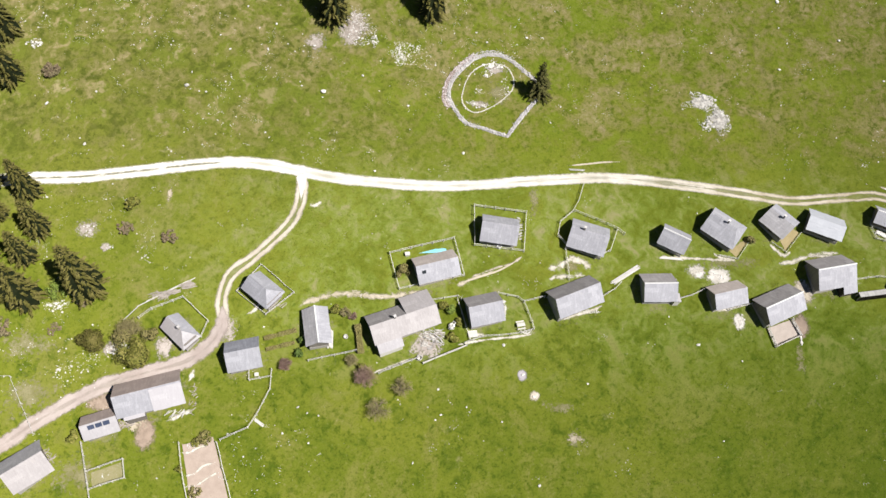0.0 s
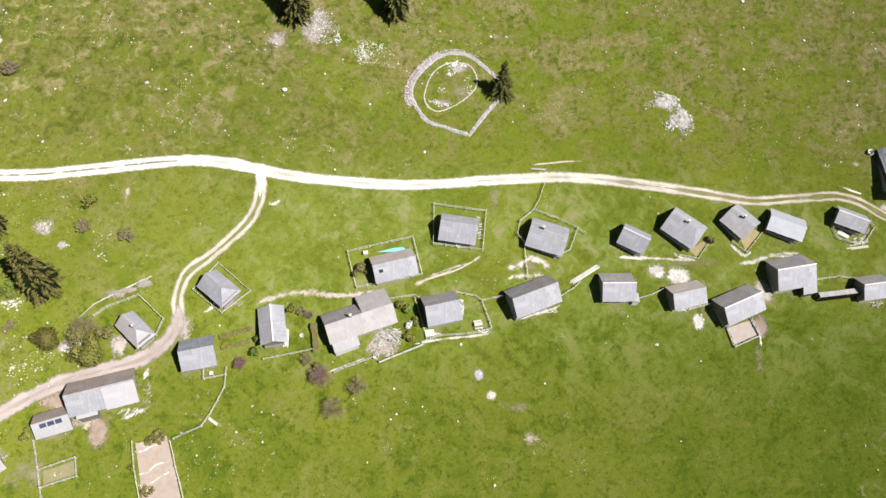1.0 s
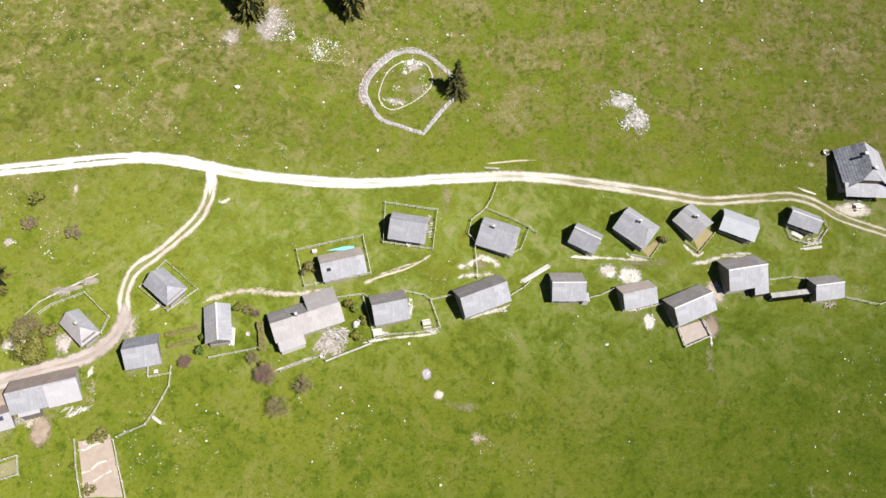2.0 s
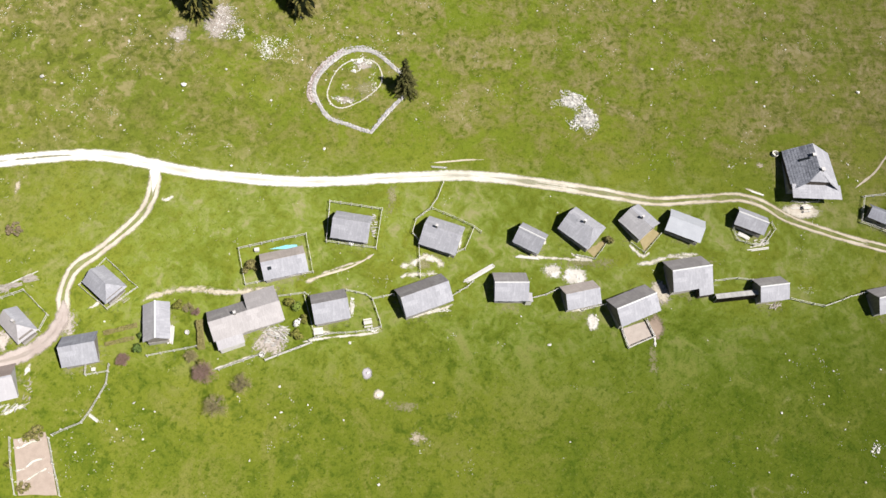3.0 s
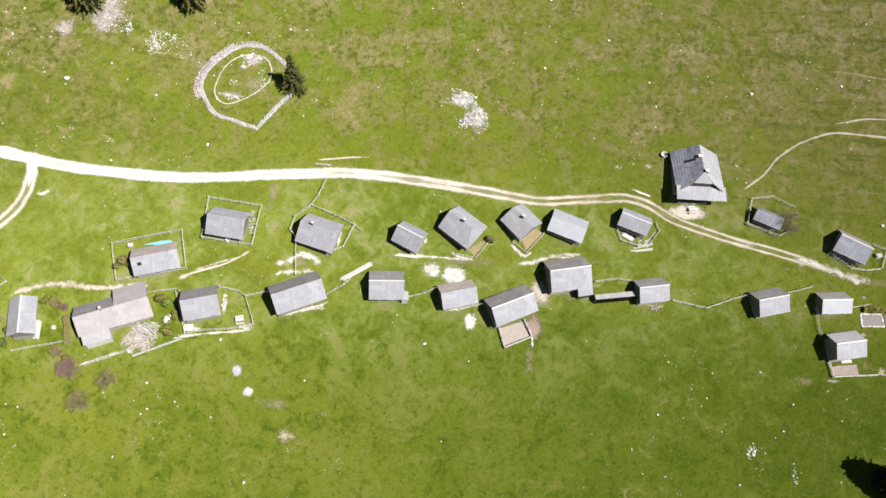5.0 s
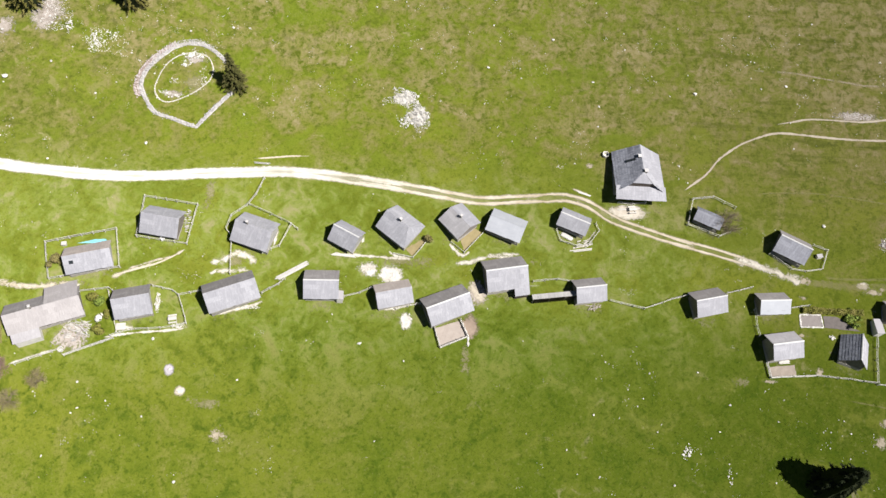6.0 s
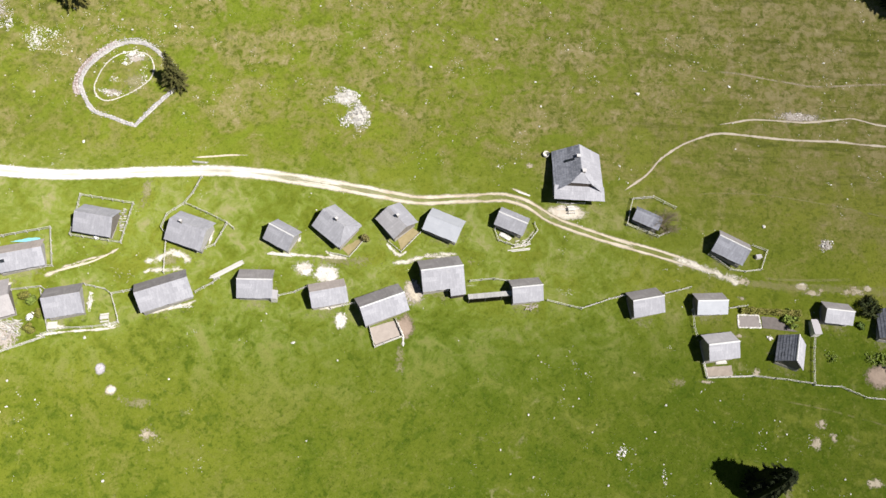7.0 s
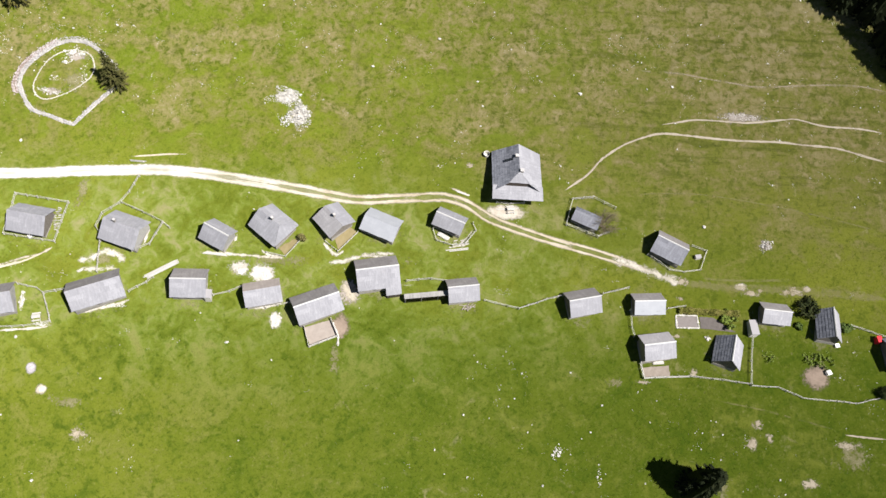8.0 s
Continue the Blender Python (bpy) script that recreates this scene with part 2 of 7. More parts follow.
def roof_material(name, pale, dark, stain, plank=0.22, metal=0.0, rough=0.8, streak=0.6, check=0.2, tile=(1.15, 0.95)):
    """Weathered roofing: the UV map is in metres along the ridge and down the slope."""
    mat, nt, bsdf = begin(name, rough, metal)
    uv = node(nt, "ShaderNodeUVMap").outputs[0]
    n = node(nt, "ShaderNodeTexBrick")
    n.offset, n.squash = 0.37, 1.0
    feed(nt, n.inputs["Vector"], uv)
    n.inputs["Scale"].default_value = 1.0
    n.inputs["Brick Width"].default_value, n.inputs["Row Height"].default_value = plank, 0.55
    n.inputs["Mortar Size"].default_value, n.inputs["Bias"].default_value = 0.012, -0.1
    n.inputs["Color1"].default_value, n.inputs["Color2"].default_value = (0, 0, 0, 1), (1, 1, 1, 1)
    n.inputs["Mortar"].default_value = (0.3, 0.3, 0.3, 1)
    streaks = grain(nt, stretch(nt, uv, (3.2, 0.45, 1.0)), 1.0, 4.0, 0.65)
    blotch = grain(nt, uv, 0.42, 4.0, 0.6)
    tone = sums(nt, "MULTIPLY_ADD", n.outputs[0], 0.13, sums(nt, "MULTIPLY_ADD", streaks, streak, sums(nt, "MULTIPLY", blotch, 0.55)))
    tone = sums(nt, "MULTIPLY_ADD", per_object(nt), 0.12, tone)
    q = node(nt, "ShaderNodeTexBrick")
    q.offset = 0.43 if check < 0.3 else 0.0
    feed(nt, q.inputs["Vector"], uv)
    q.inputs["Scale"].default_value, q.inputs["Mortar Size"].default_value = 1.0, 0.03
    q.inputs["Brick Width"].default_value, q.inputs["Row Height"].default_value = tile
    q.inputs["Color1"].default_value, q.inputs["Color2"].default_value = (0, 0, 0, 1), (1, 1, 1, 1)
    q.inputs["Mortar"].default_value = (0.1, 0.1, 0.1, 1)
    tone = sums(nt, "MULTIPLY_ADD", q.outputs[0], check, sums(nt, "MULTIPLY_ADD", grain(nt, uv, 5.0, 4.0, 0.75), 0.5, sums(nt, "SUBTRACT", tone, 0.35)))
    colour = blend(nt, ease(nt, tone, 0.35, 0.98), dark, pale)
    colour = blend(nt, ease(nt, blotch, 0.57, 0.75), colour, stain)
    feed(nt, bsdf.inputs["Base Color"], colour)
    relief(nt, bsdf, sums(nt, "ADD", n.outputs[0], streaks), 0.03, 0.6)
    return mat


def mottled(name, a, b, scale, rough=0.9, bump=0.02, third=None, metal=0.0, long=None):
    """Two or three tones in noise of that scale, in the thing's own metres, a little different on every thing."""
    mat, nt, bsdf = begin(name, rough, metal)
    p = own(nt)
    if long:
        p = stretch(nt, p, long)
    big, small = grain(nt, p, scale, 4.0, 0.6), grain(nt, p, scale * 6.0, 4.0, 0.7)
    share = sums(nt, "MULTIPLY_ADD", small, 0.5, sums(nt, "MULTIPLY_ADD", per_object(nt), 0.3, sums(nt, "MULTIPLY", big, 0.7)))
    colour = blend(nt, ease(nt, share, 0.45, 1.0), a, b)
    if third:
        colour = blend(nt, ease(nt, small, 0.56, 0.72), colour, third)
    feed(nt, bsdf.inputs["Base Color"], colour)
    relief(nt, bsdf, sums(nt, "ADD", small, big), bump, 0.7)
    return mat


def patch_material(name, pale, dark, reach=0.8, ragged=0.9, share=1.0):
    """Bare ground that breaks up into grass towards its rim. The UV map holds the share of the way from the middle to the rim."""
    mat, nt, bsdf = begin(name, 0.95)
    p = place(nt)
    xyz = node(nt, "ShaderNodeSeparateXYZ")
    nt.links.new(node(nt, "ShaderNodeUVMap").outputs[0], xyz.inputs[0])
    coarse, fine, grit = grain(nt, p, 0.5, 4.0, 0.7), grain(nt, p, 1.9, 4.0, 0.7), grain(nt, p, 11.0, 3.0, 0.7)
    rim = sums(nt, "MULTIPLY_ADD", sums(nt, "SUBTRACT", fine, 0.5), ragged, xyz.outputs[0])
    rim = sums(nt, "MULTIPLY_ADD", sums(nt, "SUBTRACT", coarse, 0.5), ragged * 0.8, rim)
    soil = blend(nt, ease(nt, coarse, 0.35, 0.65), pale, dark)
    bsdf.inputs["Diffuse Roughness"].default_value = 1.0
    soil = blend(nt, ease(nt, grit, 0.5, 0.78), soil, tuple(v * 0.7 for v in dark))
    feed(nt, bsdf.inputs["Base Color"], soil)
    thin_out(nt, bsdf, sums(nt, "MULTIPLY", ease(nt, rim, reach + 0.14, reach - 0.34), sums(nt, "MULTIPLY_ADD", fine, 0.5, share - 0.25)))
    relief(nt, bsdf, sums(nt, "ADD", fine, grit), 0.05, 0.6)
    return mat


TRODDEN = patch_material("trodden_turf", (0.34, 0.31, 0.18), (0.25, 0.235, 0.11), 0.62, 2.0, 0.42)
MEADOW = meadow_material()
BLADES = blade_material()
TRACK_WHITE = track_material("white_gravel", (0.66, 0.64, 0.59), (0.56, 0.53, 0.47), 0.06, 0.35, 1.0, 0.6)
TRACK_MAIN = track_material("main_track_gravel", (0.62, 0.60, 0.56), (0.50, 0.475, 0.42), 0.06, 0.40, 1.0, 0.30, (20.0, 100.0, (0.54, 0.485, 0.40), (0.42, 0.355, 0.26), 0.9))
TRACK_RUTS = track_material("rutted_gravel", (0.50, 0.455, 0.395), (0.39, 0.345, 0.285), 0.20, 0.5, 0.95, 0.85)
PATH_DIRT = track_material("trodden_earth", (0.48, 0.425, 0.35), (0.36, 0.31, 0.24), -0.3, 1.3, 0.92)
TRACK_EARTH = track_material("earth_track", (0.42, 0.366, 0.342), (0.325, 0.272, 0.25), 0.10, 0.75, 0.92, 0.22)
WORN = track_material("worn_pale_ground", (0.52, 0.47, 0.39), (0.40, 0.35, 0.265), -0.3, 1.5, 0.92, broken=1.3)
WORN_WHITE = track_material("white_debris_ground", (0.60, 0.57, 0.515), (0.47, 0.435, 0.365), -0.3, 1.3, 0.98, broken=1.5)
SCREE = track_material("pinkish_wall_scree", (0.34, 0.28, 0.25), (0.23, 0.18, 0.155), -0.3, 1.5, 0.85)
STONE_BED = track_material("limestone_bed", (0.52, 0.50, 0.48), (0.40, 0.38, 0.36), -0.3, 0.9, 0.95)
PATH_PALE = track_material("pale_worn_path", (0.54, 0.49, 0.40), (0.43, 0.375, 0.28), -0.3, 1.3, 0.92)
MEDIAN = track_material("gravelly_median", (0.25, 0.24, 0.18), (0.17, 0.17, 0.11), -0.3, 1.2, 0.72)
PATH_TRACE = track_material("grassy_trace", (0.36, 0.32, 0.17), (0.27, 0.24, 0.11), -0.3, 2.2, 0.32)
PATH_FAINT = track_material("faint_path", (0.40, 0.345, 0.25), (0.28, 0.235, 0.15), -0.3, 1.9, 0.6)
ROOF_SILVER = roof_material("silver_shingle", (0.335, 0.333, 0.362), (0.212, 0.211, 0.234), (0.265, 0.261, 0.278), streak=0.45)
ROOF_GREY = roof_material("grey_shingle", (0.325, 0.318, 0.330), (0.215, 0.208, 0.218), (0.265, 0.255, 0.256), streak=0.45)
# darker shingle for uphill slopes: their shade away from the sun is painted
ROOF_SHADE = roof_material("shaded_shingle", (0.262, 0.248, 0.250), (0.165, 0.153, 0.155), (0.21, 0.195, 0.194), streak=0.5)
ROOF_STEEL = roof_material("slate_grey_shingle", (0.302, 0.302, 0.33), (0.188, 0.188, 0.208), (0.242, 0.24, 0.256), streak=0.5)
ROOF_LEAD = roof_material("blue_grey_shingle", (0.245, 0.25, 0.285), (0.135, 0.138, 0.162), (0.19, 0.19, 0.21), streak=0.6)
ROOF_WARM = roof_material("warm_shingle", (0.37, 0.325, 0.305), (0.27, 0.235, 0.22), (0.33, 0.30, 0.29))
ROOF_SLATE = roof_material("slate_tile", (0.205, 0.212, 0.248), (0.080, 0.084, 0.102), (0.14, 0.142, 0.163), 0.3, check=0.26, tile=(0.5, 0.48))
ROOF_SHEET = roof_material("pale_metal_sheet", (0.325, 0.335, 0.366), (0.272, 0.282, 0.312), (0.30, 0.305, 0.32), 0.9, 0.0, 0.6, 0.35)
ROOF_WHITE = roof_material("bleached_board", (0.36, 0.348, 0.362), (0.27, 0.258, 0.270), (0.32, 0.308, 0.318), streak=0.45)
ROOF_BLEACHED = roof_material("bleached_new_board", (0.395, 0.382, 0.402), (0.315, 0.302, 0.320), (0.36, 0.345, 0.36), streak=0.3)
ROOF_ROSE = roof_material("pinkish_board", (0.345, 0.325, 0.328), (0.255, 0.237, 0.240), (0.30, 0.275, 0.272), streak=0.45)
DRIFT = mottled("broken_wood", (0.20, 0.175, 0.155), (0.32, 0.285, 0.258), 1.5, 0.9, 0.01)
ROOF_BROWN = roof_material("brown_shingle", (0.285, 0.235, 0.215), (0.20, 0.162, 0.148), (0.245, 0.205, 0.188))
RIDGE_BOARD = mottled("ridge_board", (0.42, 0.415, 0.42), (0.56, 0.555, 0.555), 1.2, 0.8, 0.005)
TIMBER_DARK = mottled("dark_timber", (0.045, 0.036, 0.030), (0.085, 0.068, 0.056), 1.5, 0.85, 0.01, long=(4.0, 4.0, 0.6))
TIMBER_WALL = mottled("weathered_wall_boards", (0.115, 0.100, 0.088), (0.215, 0.195, 0.178), 1.5, 0.85, 0.01, long=(4.0, 4.0, 0.6))
TIMBER_GREY = mottled("weathered_timber", (0.40, 0.385, 0.36), (0.54, 0.52, 0.49), 1.5, 0.85, 0.01)
TIMBER_WORN = mottled("worn_timber", (0.22, 0.215, 0.21), (0.34, 0.33, 0.32), 1.2, 0.85, 0.01)
TIMBER_PALE = mottled("pale_timber", (0.36, 0.345, 0.325), (0.50, 0.48, 0.455), 1.2, 0.85, 0.01)
WALL_STONE = mottled("wall_stone", (0.31, 0.295, 0.297), (0.48, 0.46, 0.46), 1.1, 0.95, 0.03, (0.18, 0.165, 0.165))
FALLEN_STONE = mottled("fallen_wall_stone", (0.32, 0.265, 0.258), (0.50, 0.45, 0.44), 1.1, 0.95, 0.03, (0.17, 0.115, 0.11))
LIMESTONE = mottled("limestone", (0.37, 0.355, 0.335), (0.57, 0.55, 0.52), 1.1, 0.95, 0.03, (0.30, 0.285, 0.27))
PLINTH = mottled("rubble_plinth", (0.20, 0.19, 0.175), (0.32, 0.30, 0.28), 1.5, 0.95, 0.03)
GLASS_DARK = mottled("window_glass", (0.015, 0.018, 0.02), (0.03, 0.035, 0.04), 1.0, 0.08, 0.0)


# ---- building helpers ----
def link_mesh(name, bm, mat, parent=None, label="", smooth=False):
    mesh = bpy.data.meshes.new(name)
    bm.to_mesh(mesh)
    bm.free()
    if smooth:
        mesh.shade_smooth()
    mesh.materials.append(mat)
    ob = new(name, mesh)
    ob.parent = parent
    return tagged(ob, label)


part = link_mesh


def anchor(name, x, y, turn=0.0, z=None, **tags):
    """An Empty at the base of a thing."""
    ob = new(name)
    ob.empty_display_size = 0.3
    ob.matrix_world = pose(x, y, gz(x, y) if z is None else z, 0, 0, turn)
    return tagged(ob, **tags)


def box(bm, x0, x1, y0, y1, z0, z1):
    v = [bm.verts.new((x, y, z)) for x in (x0, x1) for y in (y0, y1) for z in (z0, z1)]
    for f in ((0, 1, 3, 2), (4, 6, 7, 5), (0, 4, 5, 1), (2, 3, 7, 6), (0, 2, 6, 4), (1, 5, 7, 3)):
        bm.faces.new([v[i] for i in f])
    return v


def sheet(bm, rows, uvs=None):
    """A skin over rows of points; uvs alike, if given."""
    layer = bm.loops.layers.uv.verify() if uvs else None
    grid = [[bm.verts.new(p) for p in row] for row in rows]
    for i in range(len(grid) - 1):
        for j in range(len(grid[i]) - 1):
            at = ((i, j), (i, j + 1), (i + 1, j + 1), (i + 1, j))
            f = bm.faces.new([grid[a][b] for a, b in at])
            if layer:
                for loop, (a, b) in zip(f.loops, at):
                    loop[layer].uv = uvs[a][b]


def smooth_line(points, step):
    """A rounded line through the points, as points about a step apart."""
    pts = [Vector(p) for p in points]
    out = []
    for i in range(len(pts) - 1):
        a, b = pts[i], pts[i + 1]
        p0, p3 = (pts[i - 1] if i else a * 2 - b), (pts[i + 2] if i + 2 < len(pts) else b * 2 - a)
        n = max(1, round((b - a).length / step))
        for k in range(n):
            t = k / n
            out.append(0.5 * (2 * a + (b - p0) * t + (2 * p0 - 5 * a + 4 * b - p3) * t * t + (3 * a - p0 - 3 * b + p3) * t ** 3))
    return out + [pts[-1]]


BARE = []   # discs of ground without tussocks: x, y, radius


def ribbon(name, points, width, mat, lift=0.035, label="", category="track", step=1.2, thin=0.9, taper=3.0, fade_out=None, narrow=None):
    """A way on the ground along a line, 12 strips across."""
    line = smooth_line([(x, y, 0) for x, y in points], step)
    rows, uvs, run = [], [], 0.0
    for i, p in enumerate(line):
        way = (line[min(i + 1, len(line) - 1)] - line[max(i - 1, 0)]).normalized()
        side = Vector((-way.y, way.x, 0))
        BARE.append((p.x, p.y, width * 0.37 * thin))
        if i:
            run += (p - line[i - 1]).length
        row, uv = [], []
        slim = 1.0 - 0.26 * min(1.0, max(0.0, (p.x - narrow[0]) / (narrow[1] - narrow[0]))) if narrow else 1.0
        for k in range(9):
            s = k / 4 - 1
            q = p + side * (s * width * 0.5 * slim)
            row.append((q.x, q.y, gz(q.x, q.y) + lift))
            uv.append([abs(s), run])
        rows.append(row)
        uvs.append(uv)
    for uv in uvs:   # thin out towards both ends
        gone = max(0.0, 1.0 - uv[0][1] / taper, 1.0 - (run - uv[0][1]) / (fade_out or taper))
        for pair in uv:
            pair[0] += gone
    bm = bmesh.new()
    sheet(bm, rows, uvs)
    bmesh.ops.recalc_face_normals(bm, faces=bm.faces)
    ob = link_mesh(name, bm, mat)
    return tagged(ob, label, category, kind="structure")


def patch(name, x, y, rx, ry, mat, turn=0.0, lift=0.025, label="", category="bare ground"):
    """A bare patch of ground."""
    rows, uvs = [], []
    for k in range(-3, 4):
        o = k / 3 * (max(rx, ry) - min(rx, ry))
        BARE.append((x + (o if rx > ry else 0.0), y + (o if ry > rx else 0.0), min(rx, ry) * 0.45))
    c, s = math.cos(radians(turn)), math.sin(radians(turn))
    for r in (0.0, 0.25, 0.5, 0.75, 1.0):
        row, uv = [], []
        for k in range(25):
            a = k / 24 * math.tau
            u, v = rx * r * math.cos(a), ry * r * math.sin(a)
            px, py = x + u * c - v * s, y + u * s + v * c
            row.append((px, py, gz(px, py) + lift))
            uv.append((r, k))
        rows.append(row)
        uvs.append(uv)
    bm = bmesh.new()
    sheet(bm, rows, uvs)
    bmesh.ops.remove_doubles(bm, verts=bm.verts, dist=0.001)
    bmesh.ops.recalc_face_normals(bm, faces=bm.faces)
    ob = link_mesh(name, bm, mat)
    return tagged(ob, label, category, kind="structure")


# ---- the hillside ----
def hillside():
    def stops(low, high, step, far):
        a = [low + step * i for i in range(int((high - low) / step) + 1)]
        d, left, right = step, [], []
        x = low
        while x > -far:
            d *= 1.35
            x -= d
            left.append(x)
        x, d = a[-1], step
        while x < far:
            d *= 1.35
            x += d
            right.append(x)
        return left[::-1] + a + right
    xs, ys = stops(-115, 230, 1.5, 2600), stops(0, 165, 1.5, 2600)
    verts = [(x, y, gz(x, y)) for y in ys for x in xs]
    n = len(xs)
    faces = [(j * n + i, j * n + i + 1, (j + 1) * n + i + 1, (j + 1) * n + i) for j in range(len(ys) - 1) for i in range(n - 1)]
    mesh = bpy.data.meshes.new("ground")
    mesh.from_pydata(verts, [], faces)
    mesh.shade_smooth()
    mesh.materials.append(MEADOW)
    return tagged(new("ground", mesh), "sloping alpine meadow of green and straw-coloured grass", "meadow", kind="structure")


hillside()


# ---- huts ----
def roof_slope(name, parent, mat, ridge_a, ridge_b, eave_a, eave_b, seed, label="", course=0.6, thick=0.045):
    """One slope, laid in lapped courses from eave to ridge with uneven lower edges."""
    rnd = random.Random(seed)
    if mat is ROOF_SHEET:
        thick = 0.03
    ra, rb, ea, eb = (Vector(p) for p in (ridge_a, ridge_b, eave_a, eave_b))
    up = ((ea - ra).cross(eb - ea)).normalized()
    if up.z < 0:
        up = -up
    along = (eb - ea).normalized()
    drop = (ra + rb - ea - eb).length / 2
    n = max(3, round(drop / course))
    cols = max(4, round((eb - ea).length / 0.75))

    def point(s, t):   # s along, t from the eave (0) to the ridge (1)
        return ea.lerp(ra, t).lerp(eb.lerp(rb, t), s)
    rows = []
    for k in range(n):
        wobble = [rnd.uniform(-0.06, 0.03) / max(drop, 1.0) for _ in range(cols + 1)]
        proud = [thick + rnd.uniform(-0.012, 0.018) for _ in range(cols + 1)]
        at = [k / n + w * (1.0 if k == 0 else 0.6) for w in wobble]
        rows.append([point(i / cols, max(at[i], -0.03)) + up * (-0.04 if k == 0 else 0.01) for i in range(cols + 1)])
        rows.append([point(i / cols, max(at[i], -0.03)) + up * proud[i] for i in range(cols + 1)])
    rows.append([point(i / cols, 1.0) + up * 0.03 for i in range(cols + 1)])
    rows.append([point(i / cols, 1.0) - up * 0.05 for i in range(cols + 1)])
    rows.append([point(i / cols, 0.0) - up * 0.05 for i in range(cols + 1)])

    def flat(p):
        d = p - ea
        return (d.dot(along), (d - along * d.dot(along)).length)
    bm = bmesh.new()
    sheet(bm, rows, [[flat(p) for p in row] for row in rows])
    return link_mesh(name, bm, mat, parent, label)


def chimney(parent, x, z, y=0.0, size=0.36, tall=0.7):
    bm = bmesh.new()
    box(bm, x - size / 2, x + size / 2, y - size / 2, y + size / 2, z - 0.5, z + tall)
    stack = part("chimney", bm, PLINTH, parent, "pale plastered chimney stack")
    bm = bmesh.new()
    for sx in (-1, 1):
        for sy in (-1, 1):
            box(bm, x + sx * size * 0.4 - 0.05, x + sx * size * 0.4 + 0.05, y + sy * size * 0.4 - 0.05, y + sy * size * 0.4 + 0.05, z + tall, z + tall + 0.18)
    box(bm, x - size * 0.72, x + size * 0.72, y - size * 0.72, y + size * 0.72, z + tall + 0.18, z + tall + 0.25)
    part("cap", bm, WALL_STONE, stack, "pale stone chimney cap")
    bm = bmesh.new()
    box(bm, x - size * 0.3, x + size * 0.3, y - size * 0.3, y + size * 0.3, z + tall, z + tall + 0.02)
    part("flue", bm, TIMBER_DARK, stack, "sooty flue opening")


HUTS = 0


def half_hip_house(x, y, turn, length, half, eave, rise, upper, lower, front, label):
    """The large house: a gabled roof with a half-hip and a skirt roof over its front (+x) gable."""
    base = anchor("house", x, y, turn, label=label, category="house")
    top, front_end = eave + rise, length / 2 + 1.3
    h1 = front_end - 1.75
    h0, e, mid = -length / 2, h1 - 3.0, eave + rise * 0.56
    m, hm = half * 0.44, h1 - 0.9
    sx0, sx1, sy = h0 + 0.4, h1 - 1.15, half - 0.5
    bm = bmesh.new()
    box(bm, sx0 - 0.06, sx1 + 0.06, -sy - 0.06, sy + 0.06, -1.8, 0.6)
    part("plinth", bm, PLINTH, base, "rubble stone footing")
    bm = bmesh.new()
    wall_top = eave + rise * 0.5 / half - 0.05
    box(bm, sx0, sx1, -sy, sy, 0.6, wall_top)
    part("wall", bm, TIMBER_DARK, base)
    for gx, peak, w in ((sx0, top - 0.12, 0.0), (sx1, mid + 0.05, m * 0.9)):
        bm = bmesh.new()
        for k in (gx, gx + (0.12 if gx == sx0 else -0.12)):
            v = [bm.verts.new(p) for p in ((k, -sy, wall_top), (k, sy, wall_top), (k, w, peak), (k, -w, peak))]
            bm.faces.new(v if w else v[:3])
        bmesh.ops.bridge_loops(bm, edges=bm.edges[:])
        bmesh.ops.recalc_face_normals(bm, faces=bm.faces)
        part("gable_boards", bm, TIMBER_DARK, base)
    for side, mat, seed in ((1, upper, 901), (-1, lower, 903)):
        roof_slope("roof_slope", base, mat, (h0, 0, top), (e, 0, top), (h0, side * m, mid), (hm, side * m, mid), seed)
        roof_slope("roof_slope", base, mat, (h0, side * m, mid), (hm, side * m, mid), (h0, side * half, eave), (h1, side * half, eave), seed + 1)
    roof_slope("hip_slope", base, front, (e, 0, top), (e, 0, top), (hm - 0.2, -m, mid), (hm - 0.2, m, mid), 905)
    roof_slope("skirt_roof", base, front, (hm - 0.35, -half - 0.05, eave + 0.55), (hm - 0.35, half + 0.05, eave + 0.55), (front_end, -half - 0.15, eave - 0.2), (front_end, half + 0.15, eave - 0.2), 906, "bleached skirt roof over the front gable")
    bm = bmesh.new()
    box(bm, sx1 - 0.02, sx1 + 0.06, -0.55, 0.55, 0.2, 2.3)
    door = part("door", bm, TIMBER_DARK, base, "plain plank door")
    bm = bmesh.new()
    box(bm, sx1 + 0.06, sx1 + 0.11, 0.36, 0.44, 1.15, 1.3)
    part("handle", bm, TIMBER_DARK, door)
    for k in (-2.6, 2.6):
        bm = bmesh.new()
        box(bm, sx1 - 0.02, sx1 + 0.05, k - 0.45, k + 0.45, 1.1, 2.0)
        window = part("window", bm, TIMBER_DARK, base, "small wooden window")
        bm = bmesh.new()
        box(bm, sx1 + 0.05, sx1 + 0.06, k - 0.35, k + 0.35, 1.2, 1.9)
        part("pane", bm, GLASS_DARK, window)
    chimney(base, -2.2, top - 0.5, -0.4, 0.5, 0.5)
    chimney(base, 1.6, top - 0.4, 0.45, 0.55, 0.6)
    # slit window in the slate slope
    s = rise / half
    bm = bmesh.new()
    v = [bm.verts.new((px, -py, top - py * s + pz)) for px in (-2.0, -1.5) for py, pz in ((1.2, 0.12), (2.9, 0.12), (2.9, 0.35), (1.2, 0.35))]
